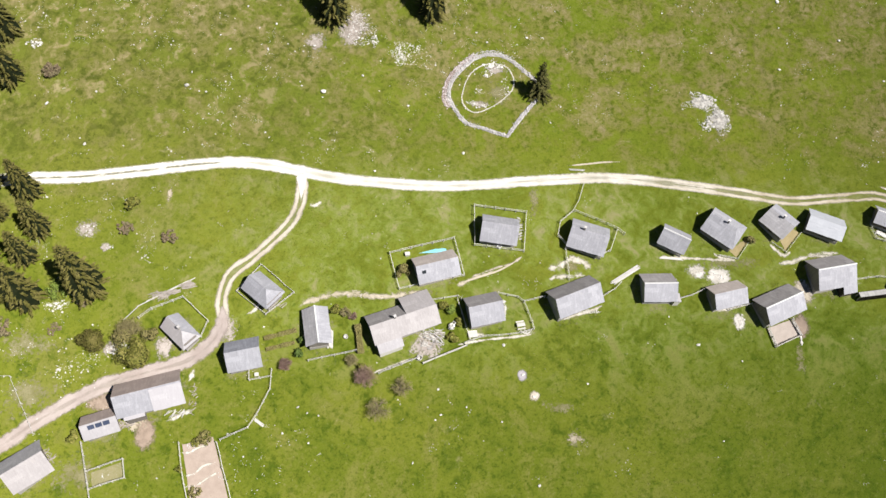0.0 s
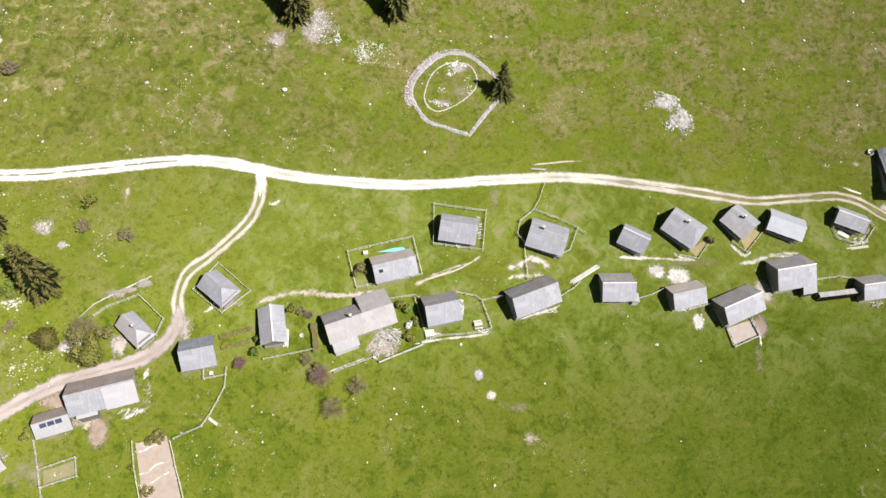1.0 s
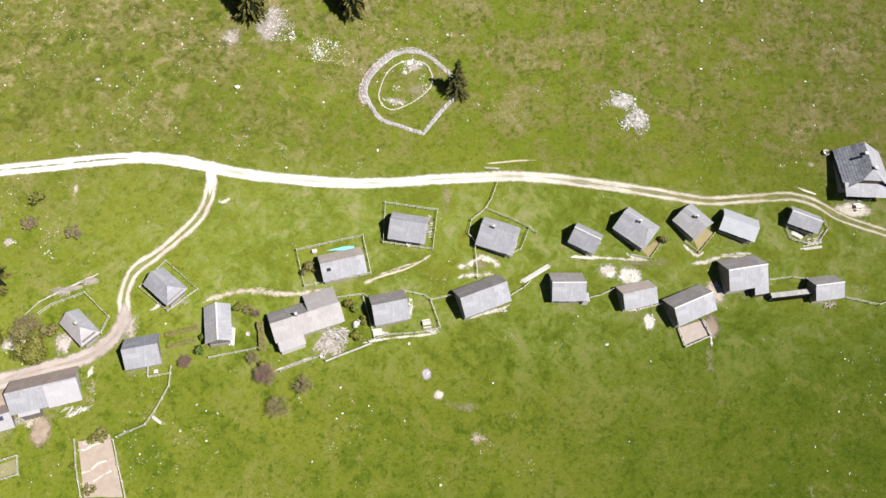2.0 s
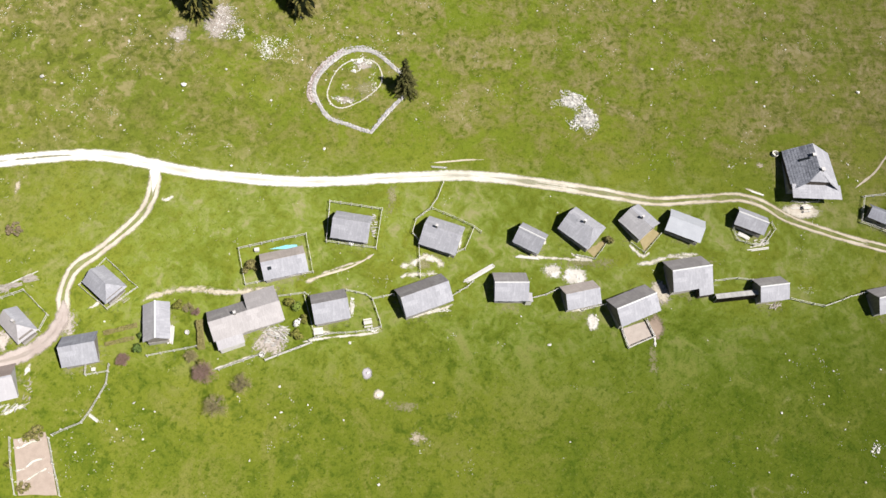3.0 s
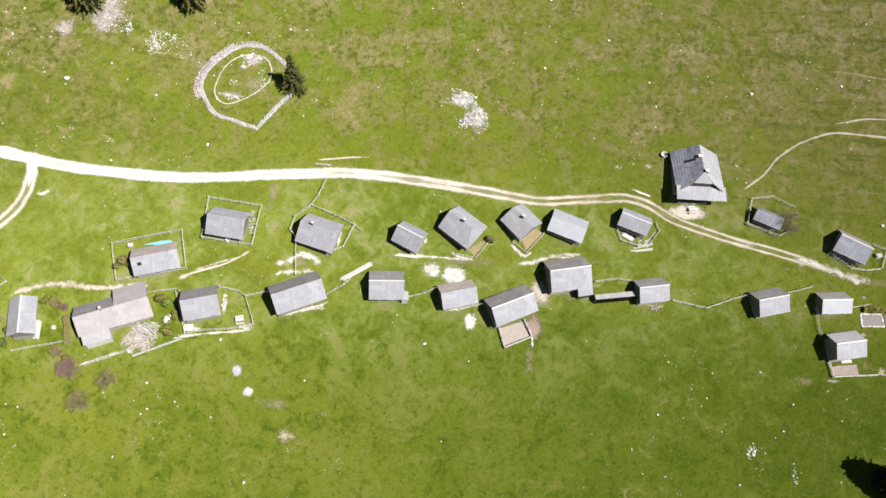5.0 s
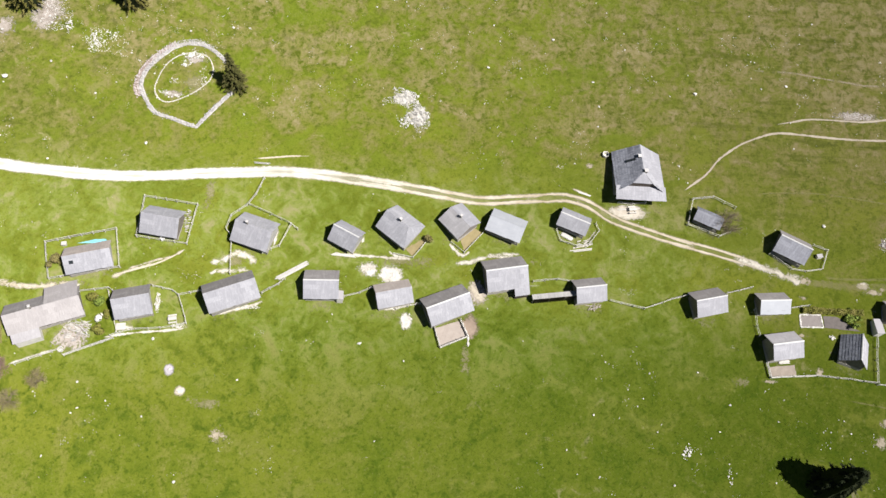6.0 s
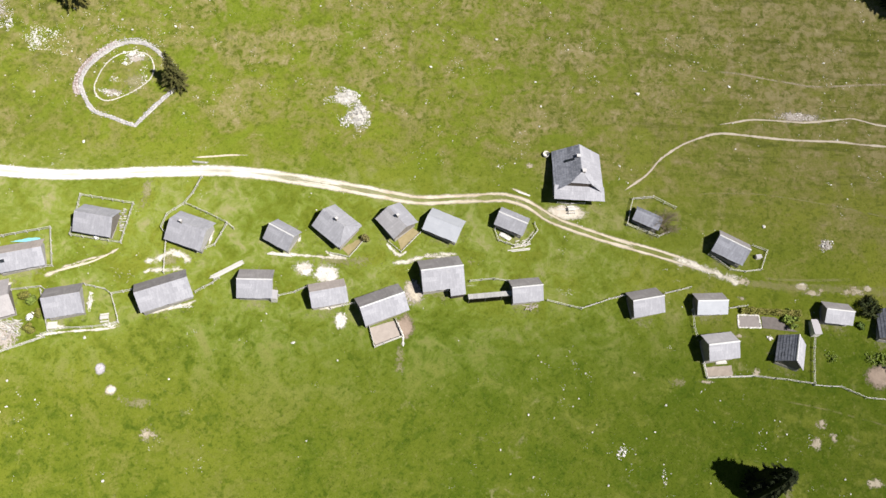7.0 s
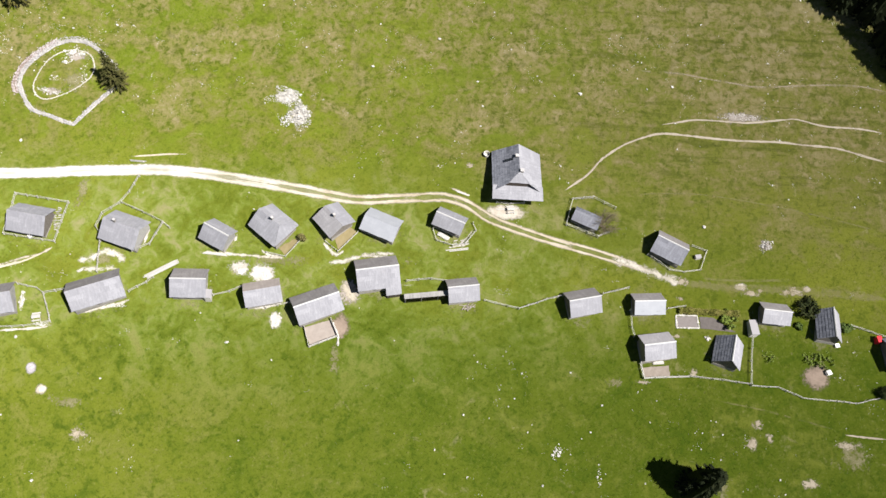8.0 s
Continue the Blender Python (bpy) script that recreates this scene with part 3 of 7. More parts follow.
    for f in ((0, 1, 2, 3), (4, 7, 6, 5), (0, 4, 5, 1), (1, 5, 6, 2), (2, 6, 7, 3), (3, 7, 4, 0)):
        bm.faces.new([v[i] for i in f])
    part("roof_window", bm, GLASS_DARK, base, "dark slit window in the slate slope")
    return base


def hut(x, y, turn, length, half, eave, rise, upper, lower, label, ridge=True, smoke=None, hip=0.0, wall=TIMBER_WALL, sink=0.0, inset=0.35,
        name="alpine_hut", category="hut", hip_cover=None):
    """A gabled hut. Its ridge runs along its own x; upper covers the +y slope, lower the -y slope. hip: how much of the +x end is hipped off."""
    global HUTS
    HUTS += 1
    g = gz(x, y) - sink
    for k in range(-4, 5):
        o = k / 4 * (length / 2 - half * 0.6)
        BARE.append((x + o * math.cos(radians(turn)), y + o * math.sin(radians(turn)), half * 0.85))
    patch("ground_patch", x, y - 0.4, length * 0.5 + 2.2, half + 2.0, TRODDEN, turn, 0.018, "trodden turf and debris round a hut")
    base = anchor(name, x, y, turn, g, label=label, category=category, group="village huts")
    h, top = length / 2, eave + rise
    sx, sy = h - inset, half - 0.62
    wall_top = eave + rise * 0.62 / half - 0.05
    # rubble plinth down into the slope, board walls above it
    bm = bmesh.new()
    box(bm, -sx - 0.06, sx + 0.06, -sy - 0.06, sy + 0.06, -1.6, 0.15)
    part("plinth", bm, PLINTH, base, "rubble stone footing")
    bm = bmesh.new()
    box(bm, -sx, sx, -sy, sy, 0.15, wall_top)
    ends = (-1,) if hip else (-1, 1)
    for e in ends:
        v = [bm.verts.new(p) for p in ((e * sx, -sy, wall_top), (e * sx, sy, wall_top), (e * sx, 0, top - 0.1), (e * (sx - 0.12), -sy, wall_top), (e * (sx - 0.12), sy, wall_top), (e * (sx - 0.12), 0, top - 0.1))]
        for f in ((0, 1, 2), (3, 5, 4), (0, 3, 4, 1), (1, 4, 5, 2), (2, 5, 3, 0)):
            bm.faces.new([v[i] for i in f])
    bmesh.ops.recalc_face_normals(bm, faces=bm.faces)
    part("wall", bm, wall, base)
    # upright cover strips on the gable ends
    for e in ends:
        k = -sy + 0.1
        while k < sy:
            bm = bmesh.new()
            tall = wall_top + (top - 0.15 - wall_top) * (1 - abs(k) / sy)
            box(bm, e * (sx + 0.002) - 0.02, e * (sx + 0.002) + 0.02, k - 0.03, k + 0.03, 0.15, tall)
            part("gable_board", bm, wall, base)
            k += 0.42
    # door and shutter on the downhill side
    bm = bmesh.new()
    box(bm, -0.45, 0.45, -sy - 0.06, -sy + 0.02, 0.3, 2.15 if wall_top > 2.4 else wall_top - 0.25)
    door = part("door", bm, TIMBER_DARK, base, "plain plank door")
    bm = bmesh.new()
    box(bm, 0.28, 0.34, -sy - 0.11, -sy - 0.06, 1.1, 1.25)
    part("handle", bm, TIMBER_DARK, door)
    for wx in (-sx * 0.55, sx * 0.55):
        bm = bmesh.new()
        box(bm, wx - 0.36, wx + 0.36, -sy - 0.05, -sy + 0.02, 1.0, 1.75)
        window = part("window", bm, TIMBER_WALL, base, "small wooden window")
        bm = bmesh.new()
        box(bm, wx - 0.27, wx + 0.27, -sy - 0.056, -sy - 0.04, 1.08, 1.67)
        part("pane", bm, GLASS_DARK, window)
    # slopes
    e = h - hip
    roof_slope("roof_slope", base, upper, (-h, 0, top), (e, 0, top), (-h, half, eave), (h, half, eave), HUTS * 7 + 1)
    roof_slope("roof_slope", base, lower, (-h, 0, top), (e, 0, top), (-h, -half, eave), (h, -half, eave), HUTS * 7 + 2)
    if hip:
        roof_slope("hip_slope", base, hip_cover or lower, (e, 0, top), (e, 0, top), (h, -half, eave), (h, half, eave), HUTS * 7 + 3)
    if ridge:
        bm = bmesh.new()
        s = rise / half
        for side in (-1, 1):
            v = [bm.verts.new((px, side * py, top + 0.12 - py * s + pz)) for px in (-h - 0.03, e + 0.03) for py, pz in ((0, 0.03), (0.14, 0.03), (0.14, -0.01), (0, -0.01))]
            for f in ((0, 1, 5, 4), (1, 2, 6, 5), (2, 3, 7, 6), (0, 3, 2, 1), (4, 5, 6, 7)):
                bm.faces.new([v[i] for i in f])
        bmesh.ops.recalc_face_normals(bm, faces=bm.faces)
        part("ridge_board", bm, RIDGE_BOARD, base, "bleached ridge boards")
    if smoke is not None:
        chimney(base, smoke * h, top)
    return base


SILVER = "weathered hut with a silver-grey shingle roof on the sloping meadow"
hut(-62.8, 29.3, 37, 7.3, 3.3, 1.59, 2.7, ROOF_GREY, ROOF_ROSE, "hut with a broad pale shingle roof beside the dirt track", ridge=False)
farmhouse = hut(-42.8, 41.6, 17, 11.8, 3.2, 1.53, 2.7, ROOF_BROWN, ROOF_SILVER, "long farmhouse with a bleached roof beside the dirt track", name="farmhouse", category="house", ridge=False, wall=TIMBER_WORN)
panel_hut = hut(-50.8, 36.4, 20, 6.2, 2.3, 1.55, 1.9, ROOF_BROWN, ROOF_WHITE, "low hut with solar panels on its bleached roof", ridge=False)
hut(-38.5, 52.7, -42, 6.7, 2.0, 1.51, 1.6, ROOF_SILVER, ROOF_ROSE, "grey-roofed hut with one hipped end beside the track", hip=2.6, hip_cover=ROOF_WHITE, ridge=False, smoke=0.05)
hut(-24.1, 60.7, -39, 6.8, 2.4, 1.53, 1.7, ROOF_STEEL, ROOF_STEEL, "blue-grey roofed hut with one hipped end in a low yard wall", hip=2.4, hip_cover=ROOF_SILVER, ridge=False)
hut(-26.6, 48.7, 14, 6.3, 3.0, 1.52, 2.4, ROOF_LEAD, ROOF_STEEL, "blue-grey shingled hut beside the dirt track", ridge=False)
hut(-13.5, 53.9, -79, 7.5, 2.4, 1.6, 1.3, ROOF_SILVER, ROOF_GREY, "narrow hut with one dark and one pale roof slope")
long_house = hut(2.5, 55.7, 22, 13.3, 3.1, 1.63, 2.3, ROOF_SHADE, ROOF_ROSE, "long house with a pale shingle roof and a rebuilt end", name="long_house", category="house", ridge=False, smoke=-0.25)
garden_hut = hut(8.6, 66.2, 17, 8.5, 2.9, 1.6, 2.1, ROOF_WARM, ROOF_SILVER, "fenced hut with a smooth pale grey roof", ridge=False, wall=TIMBER_WORN)
hut(21.1, 74.3, -7, 7.4, 3.1, 1.53, 2.5, ROOF_SILVER, ROOF_SILVER, "grey shingled hut inside a square rail fence", ridge=False)
hut(39.0, 73.5, -17, 7.7, 3.4, 1.56, 2.4, ROOF_SILVER, ROOF_SILVER, "grey shingled hut with a chimney inside a rail fence", ridge=False, smoke=-0.35, wall=TIMBER_WORN)
hut(56.9, 74.1, -27, 5.8, 2.6, 1.56, 2.1, ROOF_SILVER, ROOF_STEEL, "small hut with a panelled grey roof", wall=TIMBER_WORN)
hut(67.5, 76.8, -38, 7.5, 3.4, 1.51, 2.2, ROOF_SILVER, ROOF_STEEL, "large grey hut with a chimney and one hipped end", ridge=False, smoke=0.0, hip=1.8)
hut(79.5, 78.7, -48, 6.0, 3.2, 1.53, 1.6, ROOF_SILVER, ROOF_GREY, "squarish hut with a chimney above a walled yard", ridge=False, smoke=0.05)
hut(89.2, 78.3, -21, 7.5, 2.8, 1.55, 1.4, ROOF_SHEET, ROOF_SHEET, "hut with a shallow pale sheet-metal roof", ridge=False)
hut(103.2, 79.9, -22, 6.4, 2.3, 1.61, 1.5, ROOF_STEEL, ROOF_STEEL, "grey hut in a fenced yard beside the track")
hut(77.6, 61.6, 25, 9.3, 3.1, 1.52, 2.2, ROOF_SHADE, ROOF_SILVER, "long grey shingled barn above a walled yard", name="barn", category="barn")
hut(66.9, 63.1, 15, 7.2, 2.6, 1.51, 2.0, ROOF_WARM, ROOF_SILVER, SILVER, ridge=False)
tall_hut = hut(89.0, 68.3, 12, 8.6, 3.5, 1.64, 2.7, ROOF_SHADE, ROOF_SILVER, "tall grey shingled hut with bright ridge boards")
hut(106.4, 66.2, 10, 6.4, 2.6, 1.54, 2.0, ROOF_SHADE, ROOF_SILVER, "small shingled hut with a plank ramp to its gable")
hut(131.2, 65.2, 14, 6.9, 2.8, 1.51, 2.2, ROOF_SHADE, ROOF_SILVER, SILVER)
hut(144.8, 65.6, 5, 6.6, 2.4, 1.3, 1.7, ROOF_SHADE, ROOF_SHEET, "hut with a pale bluish roof above a small yard")
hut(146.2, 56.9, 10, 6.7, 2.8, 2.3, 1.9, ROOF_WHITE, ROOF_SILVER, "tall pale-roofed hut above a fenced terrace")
hut(161.2, 56.6, -108, 6.0, 2.9, 1.2, 3.0, ROOF_SILVER, ROOF_SLATE, "hut with one dark slate slope and one pale slope")
hut(171.2, 64.6, -3, 6.0, 2.4, 1.52, 1.7, ROOF_SHADE, ROOF_SILVER, "small pale grey hut beside dark bushes")
hut(182.4, 62.6, -98, 6.6, 2.6, 1.3, 2.6, ROOF_SILVER, ROOF_SLATE, "hut with a dark checked slate roof slope")
half_hip_house(116.7, 90.6, -89, 10.4, 5.2, 2.1, 3.2, ROOF_SILVER, ROOF_SLATE, ROOF_SILVER, "large house with slate and pale roof slopes and a half-hip")
hut(131.9, 82.4, -23, 5.8, 1.8, 1.61, 1.4, ROOF_SLATE, ROOF_LEAD, "small hut with a shiny dark roof beside a bare tree", ridge=False)
hut(149.6, 77.2, -27, 6.9, 2.9, 1.51, 2.3, ROOF_SHADE, ROOF_LEAD, "blue-grey shingled hut in a low fenced yard")
hut(35.8, 61.3, 24, 9.9, 3.1, 1.61, 2.7, ROOF_SHADE, ROOF_SILVER, "long hut with a smooth pale lower roof slope", ridge=False, wall=TIMBER_WORN)
ridge_hut = hut(52.8, 64.0, 3, 6.8, 3.1, 1.54, 2.1, ROOF_SHADE, ROOF_SILVER, SILVER, wall=TIMBER_WORN)
hut(18.0, 58.3, 15, 6.8, 3.1, 1.63, 2.5, ROOF_SHADE, ROOF_SILVER, "pale-roofed hut inside a rail-fenced garden", ridge=False, wall=TIMBER_WORN)


# rebuilt end and lean-to of the long house
roof_slope("roof_extension", long_house, ROOF_ROSE, (0.6, 0.0, 4.01), (6.5, 0.0, 4.01), (0.6, 4.3, 2.05), (6.5, 4.3, 2.05), 801, "pinkish boards of the rebuilt roof end")
roof_slope("lean_to_roof", long_house, ROOF_WHITE, (-6.3, -2.9, 1.68), (-1.4, -2.9, 1.68), (-6.3, -4.7, 0.85), (-1.4, -4.7, 0.85), 802, "bleached lean-to roof")
bm = bmesh.new()
box(bm, -6.1, -1.6, -4.45, -2.6, -1.6, 0.85)
part("lean_to_wall", bm, TIMBER_GREY, long_house)

# newer boards over the eastern part of the farmhouse roof, and a low annexe under its eave
roof_slope("roof_patch", farmhouse, ROOF_BLEACHED, (0.4, -0.25, 4.13), (6.0, -0.25, 4.13), (0.4, -3.45, 1.43), (6.0, -3.45, 1.43), 805, "bleached newer boards on the eastern roof half")
roof_slope("annexe_roof", farmhouse, ROOF_BLEACHED, (-4.8, -3.0, 1.55), (-1.2, -3.0, 1.55), (-4.8, -3.8, 1.25), (-1.2, -3.8, 1.25), 806, "white annexe roof under the eave")
bm = bmesh.new()
box(bm, -4.6, -1.4, -3.65, -2.5, -1.6, 1.22)
part("annexe_wall", bm, TIMBER_WALL, farmhouse)

# solar panels just below the ridge, on the downhill slope
SOLAR = mottled("solar_cell", (0.035, 0.045, 0.075), (0.05, 0.06, 0.095), 2.0, 0.2, 0.0)
for k in (-1.25, 0.05, 1.35):
    bm = bmesh.new()
    v = [bm.verts.new((k + px, -py, 3.45 - py * 0.826 + pz)) for px in (-0.55, 0.55) for py, pz in ((0.35, 0.16), (0.95, 0.16), (0.95, 0.2), (0.35, 0.2))]
    for f in ((0, 1, 2, 3), (4, 7, 6, 5), (0, 4, 5, 1), (1, 5, 6, 2), (2, 6, 7, 3), (3, 7, 4, 0)):
        bm.faces.new([v[i] for i in f])
    part("solar_panel", bm, SOLAR, panel_hut, "dark blue solar panel")

# skylight with glazing bars in the smooth roof
bm = bmesh.new()
v = [bm.verts.new((px, -py, 3.7 - py * 0.724 + pz)) for px in (-3.2, -2.45) for py, pz in ((0.95, 0.1), (1.45, 0.1), (1.45, 0.15), (0.95, 0.15))]
for f in ((0, 1, 2, 3), (4, 7, 6, 5), (0, 4, 5, 1), (1, 5, 6, 2), (2, 6, 7, 3), (3, 7, 4, 0)):
    bm.faces.new([v[i] for i in f])
part("skylight", bm, GLASS_DARK, garden_hut, "small dark skylight")

# lower corner of the tall hut's roof, drawn down over a porch
roof_slope("porch_roof", tall_hut, ROOF_SILVER, (1.2, -3.45, 1.70), (4.3, -3.45, 1.70), (1.2, -4.75, 0.75), (4.3, -4.75, 0.75), 803, "grey porch roof")
bm = bmesh.new()
box(bm, 1.4, 4.1, -4.5, -2.6, -1.8, 0.8)
part("porch_wall", bm, TIMBER_DARK, tall_hut)

# lean-to at the gable of the ridged hut
roof_slope("lean_to_roof", ridge_hut, ROOF_WHITE, (3.2, -3.0, 1.4), (3.2, -1.1, 1.4), (4.3, -3.0, 1.05), (4.3, -1.1, 1.05), 804, "bleached lean-to roof")
bm = bmesh.new()
box(bm, 3.0, 4.15, -2.9, -1.2, -1.6, 1.0)
part("lean_to_wall", bm, TIMBER_GREY, ridge_hut)


# ---- tracks and paths ----
ribbon("road", [(-84.1, 81.7), (-70.7, 82.4), (-61.0, 82.8), (-49.2, 84.4), (-39.4, 86.1), (-31.8, 87.1), (-26.2, 87.1), (-19.4, 86.2), (-11.4, 85.2), (-2.2, 84.8), (7.1, 84.7), (17.7, 85.4), (27.2, 86.6), (35.6, 87.5), (42.8, 88.1), (51.2, 87.9), (63.1, 86.7), (75.1, 85.2), (84.0, 84.2), (91.6, 84.9), (96.9, 85.4), (102.2, 85.7), (106.9, 84.4), (111.8, 81.6), (117.9, 79.7), (125.2, 77.9), (133.7, 76.2), (141.0, 74.3), (147.0, 72.4), (152.6, 70.9)], 2.95, TRACK_MAIN, fade_out=14.0, narrow=(60.0, 130.0), label="pale limestone gravel track with two ruts across the meadow")
ribbon("road", [(-18.8, 86.0), (-18.6, 80.5), (-19.7, 76.2), (-22.1, 72.6), (-26.6, 67.8), (-30.6, 64.3), (-31.7, 61.5), (-31.9, 58.3), (-31.3, 54.6), (-33.4, 51.0), (-36.7, 48.2)], 2.8, TRACK_RUTS, lift=0.052, taper=2.0, label="rutted gravel side track curving downhill")
ribbon("road", [(-19.0, 86.0), (-18.6, 82.6), (-18.6, 79.3)], 2.6, TRACK_WHITE, lift=0.06, taper=0.01, fade_out=5.0, label="white gravel mouth of the side track")
ribbon("road", [(-31.8, 58.5), (-31.4, 54.6), (-33.4, 50.8), (-37.2, 47.9), (-42.2, 46.3), (-47.1, 44.9), (-52.0, 43.2), (-57.7, 40.2), (-63.4, 36.9), (-68.8, 33.1), (-74.5, 30.3)], 3.4, TRACK_EARTH, lift=0.065, taper=3.0, label="trodden brown dirt track beside the farmhouse")
ribbon("grass_median", [(-84.1, 81.8), (-70.7, 82.5), (-61.0, 82.9), (-49.2, 84.5), (-39.4, 86.2), (-33.0, 87.0)], 0.55, MEDIAN, lift=0.06, taper=4.0, label="grey-green strip between the wheel ruts", category="grass strip")
ribbon("path", [(127.2, 88.6), (132.5, 92.7), (135.5, 96.2), (139.9, 99.5), (143.9, 101.4), (148.3, 102.8), (152.7, 102.9), (160.3, 102.4), (167.8, 102.2), (175.4, 102.3), (180.5, 101.9), (188.1, 101.5), (194.3, 100.0), (199.9, 98.6)], 0.56, PATH_DIRT, label="narrow trodden footpath across the hillside", category="path")
ribbon("path", [(148.3, 104.8), (152.8, 105.7), (157.2, 106.5), (165.5, 106.4), (168.7, 106.4), (177.0, 107.5), (179.6, 107.7), (185.9, 106.4), (193.6, 106.2), (200.6, 105.3)], 0.5, PATH_DIRT, label="narrow stony footpath across the hillside", category="path")
ribbon("path", [(143.5, 117.3), (153.1, 117.1), (159.5, 116.2), (165.9, 115.4), (171.7, 114.9), (185.3, 116.0), (194.4, 116.2), (201.5, 115.1)], 0.6, PATH_FAINT, label="faint cattle path across the hillside", category="path")
ribbon("path", [(12.5, 63.4), (17.6, 65.3), (21.4, 66.7), (26.0, 69.5)], 0.4, PATH_PALE, label="short worn path below the fenced hut", category="path")
ribbon("path", [(-18.1, 57.3), (-16.1, 59.0), (-13.2, 60.0), (-9.7, 60.9), (-5.5, 60.8), (-0.9, 60.6), (3.3, 61.2), (7.9, 62.0)], 1.9, WORN, label="worn path between the huts", category="path")
ribbon("path", [(184.4, 42.0), (189.0, 41.6), (194.8, 41.3)], 0.5, PATH_DIRT, label="narrow path end in the lower meadow", category="path")
ribbon("path", [(152.4, 71.0), (159.0, 70.3), (166.2, 70.1), (175.8, 70.2), (185.5, 69.9), (197.0, 69.0)], 2.2, PATH_TRACE, label="fading wheel track in the grass", category="path")
ribbon("path", [(159.2, 47.6), (167.3, 46.3), (176.4, 44.4), (183.3, 42.8)], 0.4, PATH_TRACE, label="faint cattle path in the lower meadow", category="path")
ribbon("path", [(142.4, 89.0), (150.0, 89.6), (159.7, 89.6), (177.0, 87.3), (196.6, 83.5)], 0.4, PATH_TRACE, label="very faint cattle path on the hillside", category="path")

# ---- worn ground about the huts ----
ribbon("worn_strip", [(12.6, 63.1), (16.7, 65.2), (20.7, 66.5)], 1.3, WORN, lift=0.03, taper=1.0, step=0.7, label="worn wheel marks between two huts", category="bare ground")
ribbon("worn_strip", [(15.1, 64.8), (19.8, 66.8), (23.5, 68.0), (26.1, 69.8)], 0.9, WORN, lift=0.03, taper=1.0, step=0.7, label="worn wheel marks between two huts", category="bare ground")
ribbon("worn_strip", [(30.3, 67.1), (32.9, 67.8), (35.9, 69.6), (38.7, 68.7), (39.9, 67.2)], 1.9, WORN_WHITE, lift=0.03, taper=1.0, step=0.7, label="white worn ground behind a long hut", category="bare ground")
ribbon("worn_strip", [(30.6, 65.1), (34.1, 65.9), (38.8, 66.4)], 1.5, WORN_WHITE, lift=0.03, taper=1.0, step=0.7, label="white debris behind a long hut", category="bare ground")
ribbon("worn_strip", [(53.7, 70.9), (59.0, 71.0), (64.8, 70.9), (70.4, 70.8)], 0.9, WORN_WHITE, lift=0.03, taper=1.0, step=0.7, label="pale worn line below the huts", category="bare ground")
ribbon("worn_strip", [(60.0, 67.6), (61.6, 68.7), (63.2, 68.5)], 2.0, WORN_WHITE, lift=0.03, taper=1.0, step=0.7, label="white rubble between two huts", category="bare ground")
ribbon("worn_strip", [(78.5, 70.5), (81.6, 70.9), (85.2, 72.2), (88.2, 72.9), (92.4, 73.2)], 1.3, WORN_WHITE, lift=0.03, taper=1.0, step=0.7, label="pale arc of worn ground behind a hut", category="bare ground")
ribbon("worn_strip", [(81.7, 67.2), (83.3, 65.4), (85.1, 62.9)], 3.4, WORN, lift=0.03, taper=1.0, step=0.7, label="trodden pinkish earth between barn and hut", category="bare ground")
ribbon("worn_strip", [(32.2, 57.4), (35.9, 58.4), (39.1, 59.4), (41.9, 60.7)], 1.0, WORN_WHITE, lift=0.03, taper=1.0, step=0.7, label="white debris along a hut wall", category="bare ground")
ribbon("worn_strip", [(21.6, 60.7), (22.1, 59.1), (21.8, 57.1)], 1.0, WORN_WHITE, lift=0.03, taper=1.0, step=0.7, label="white debris at a hut gable", category="bare ground")
ribbon("worn_strip", [(15.3, 54.6), (16.8, 54.2), (19.0, 53.9)], 1.4, WORN_WHITE, lift=0.03, taper=1.0, step=0.7, label="white debris below a hut", category="bare ground")
ribbon("worn_strip", [(64.5, 60.4), (67.7, 61.0), (71.2, 62.2)], 0.9, WORN_WHITE, lift=0.03, taper=1.0, step=0.7, label="white debris along a hut wall", category="bare ground")
ribbon("worn_strip", [(42.9, 75.9), (42.9, 74.0), (42.5, 71.3)], 1.1, WORN_WHITE, lift=0.03, taper=1.0, step=0.7, label="white debris at a hut gable", category="bare ground")
ribbon("worn_strip", [(65.2, 72.6), (66.8, 71.4), (70.6, 70.8)], 1.1, WORN_WHITE, lift=0.03, taper=0.8, step=0.7, label="pale worn ground below a board edging", category="bare ground")
ribbon("worn_strip", [(77.4, 74.8), (78.8, 73.4), (80.6, 72.2), (82.2, 73.4)], 1.1, WORN_WHITE, lift=0.03, taper=0.8, step=0.7, label="pale worn ground round a yard corner", category="bare ground")
ribbon("worn_strip", [(59.9, 75.9), (60.3, 74.7), (59.8, 73.2)], 0.9, WORN_WHITE, lift=0.03, taper=1.0, step=0.7, label="white debris at a small hut", category="bare ground")
ribbon("worn_strip", [(12.8, 52.1), (18.0, 53.2), (25.9, 54.3), (28.3, 55.0)], 0.7, WORN_WHITE, lift=0.03, taper=1.0, step=0.7, label="white debris along a garden fence", category="bare ground")
ribbon("worn_strip", [(-3.4, 46.1), (-0.1, 47.5), (5.3, 49.6)], 0.8, WORN_WHITE, lift=0.03, taper=1.0, step=0.7, label="white debris along a garden fence", category="bare ground")
ribbon("worn_strip", [(2.3, 60.7), (5.4, 61.2), (7.9, 61.7)], 1.3, WORN_WHITE, lift=0.03, taper=1.0, step=0.7, label="pale worn ground behind the long house", category="bare ground")
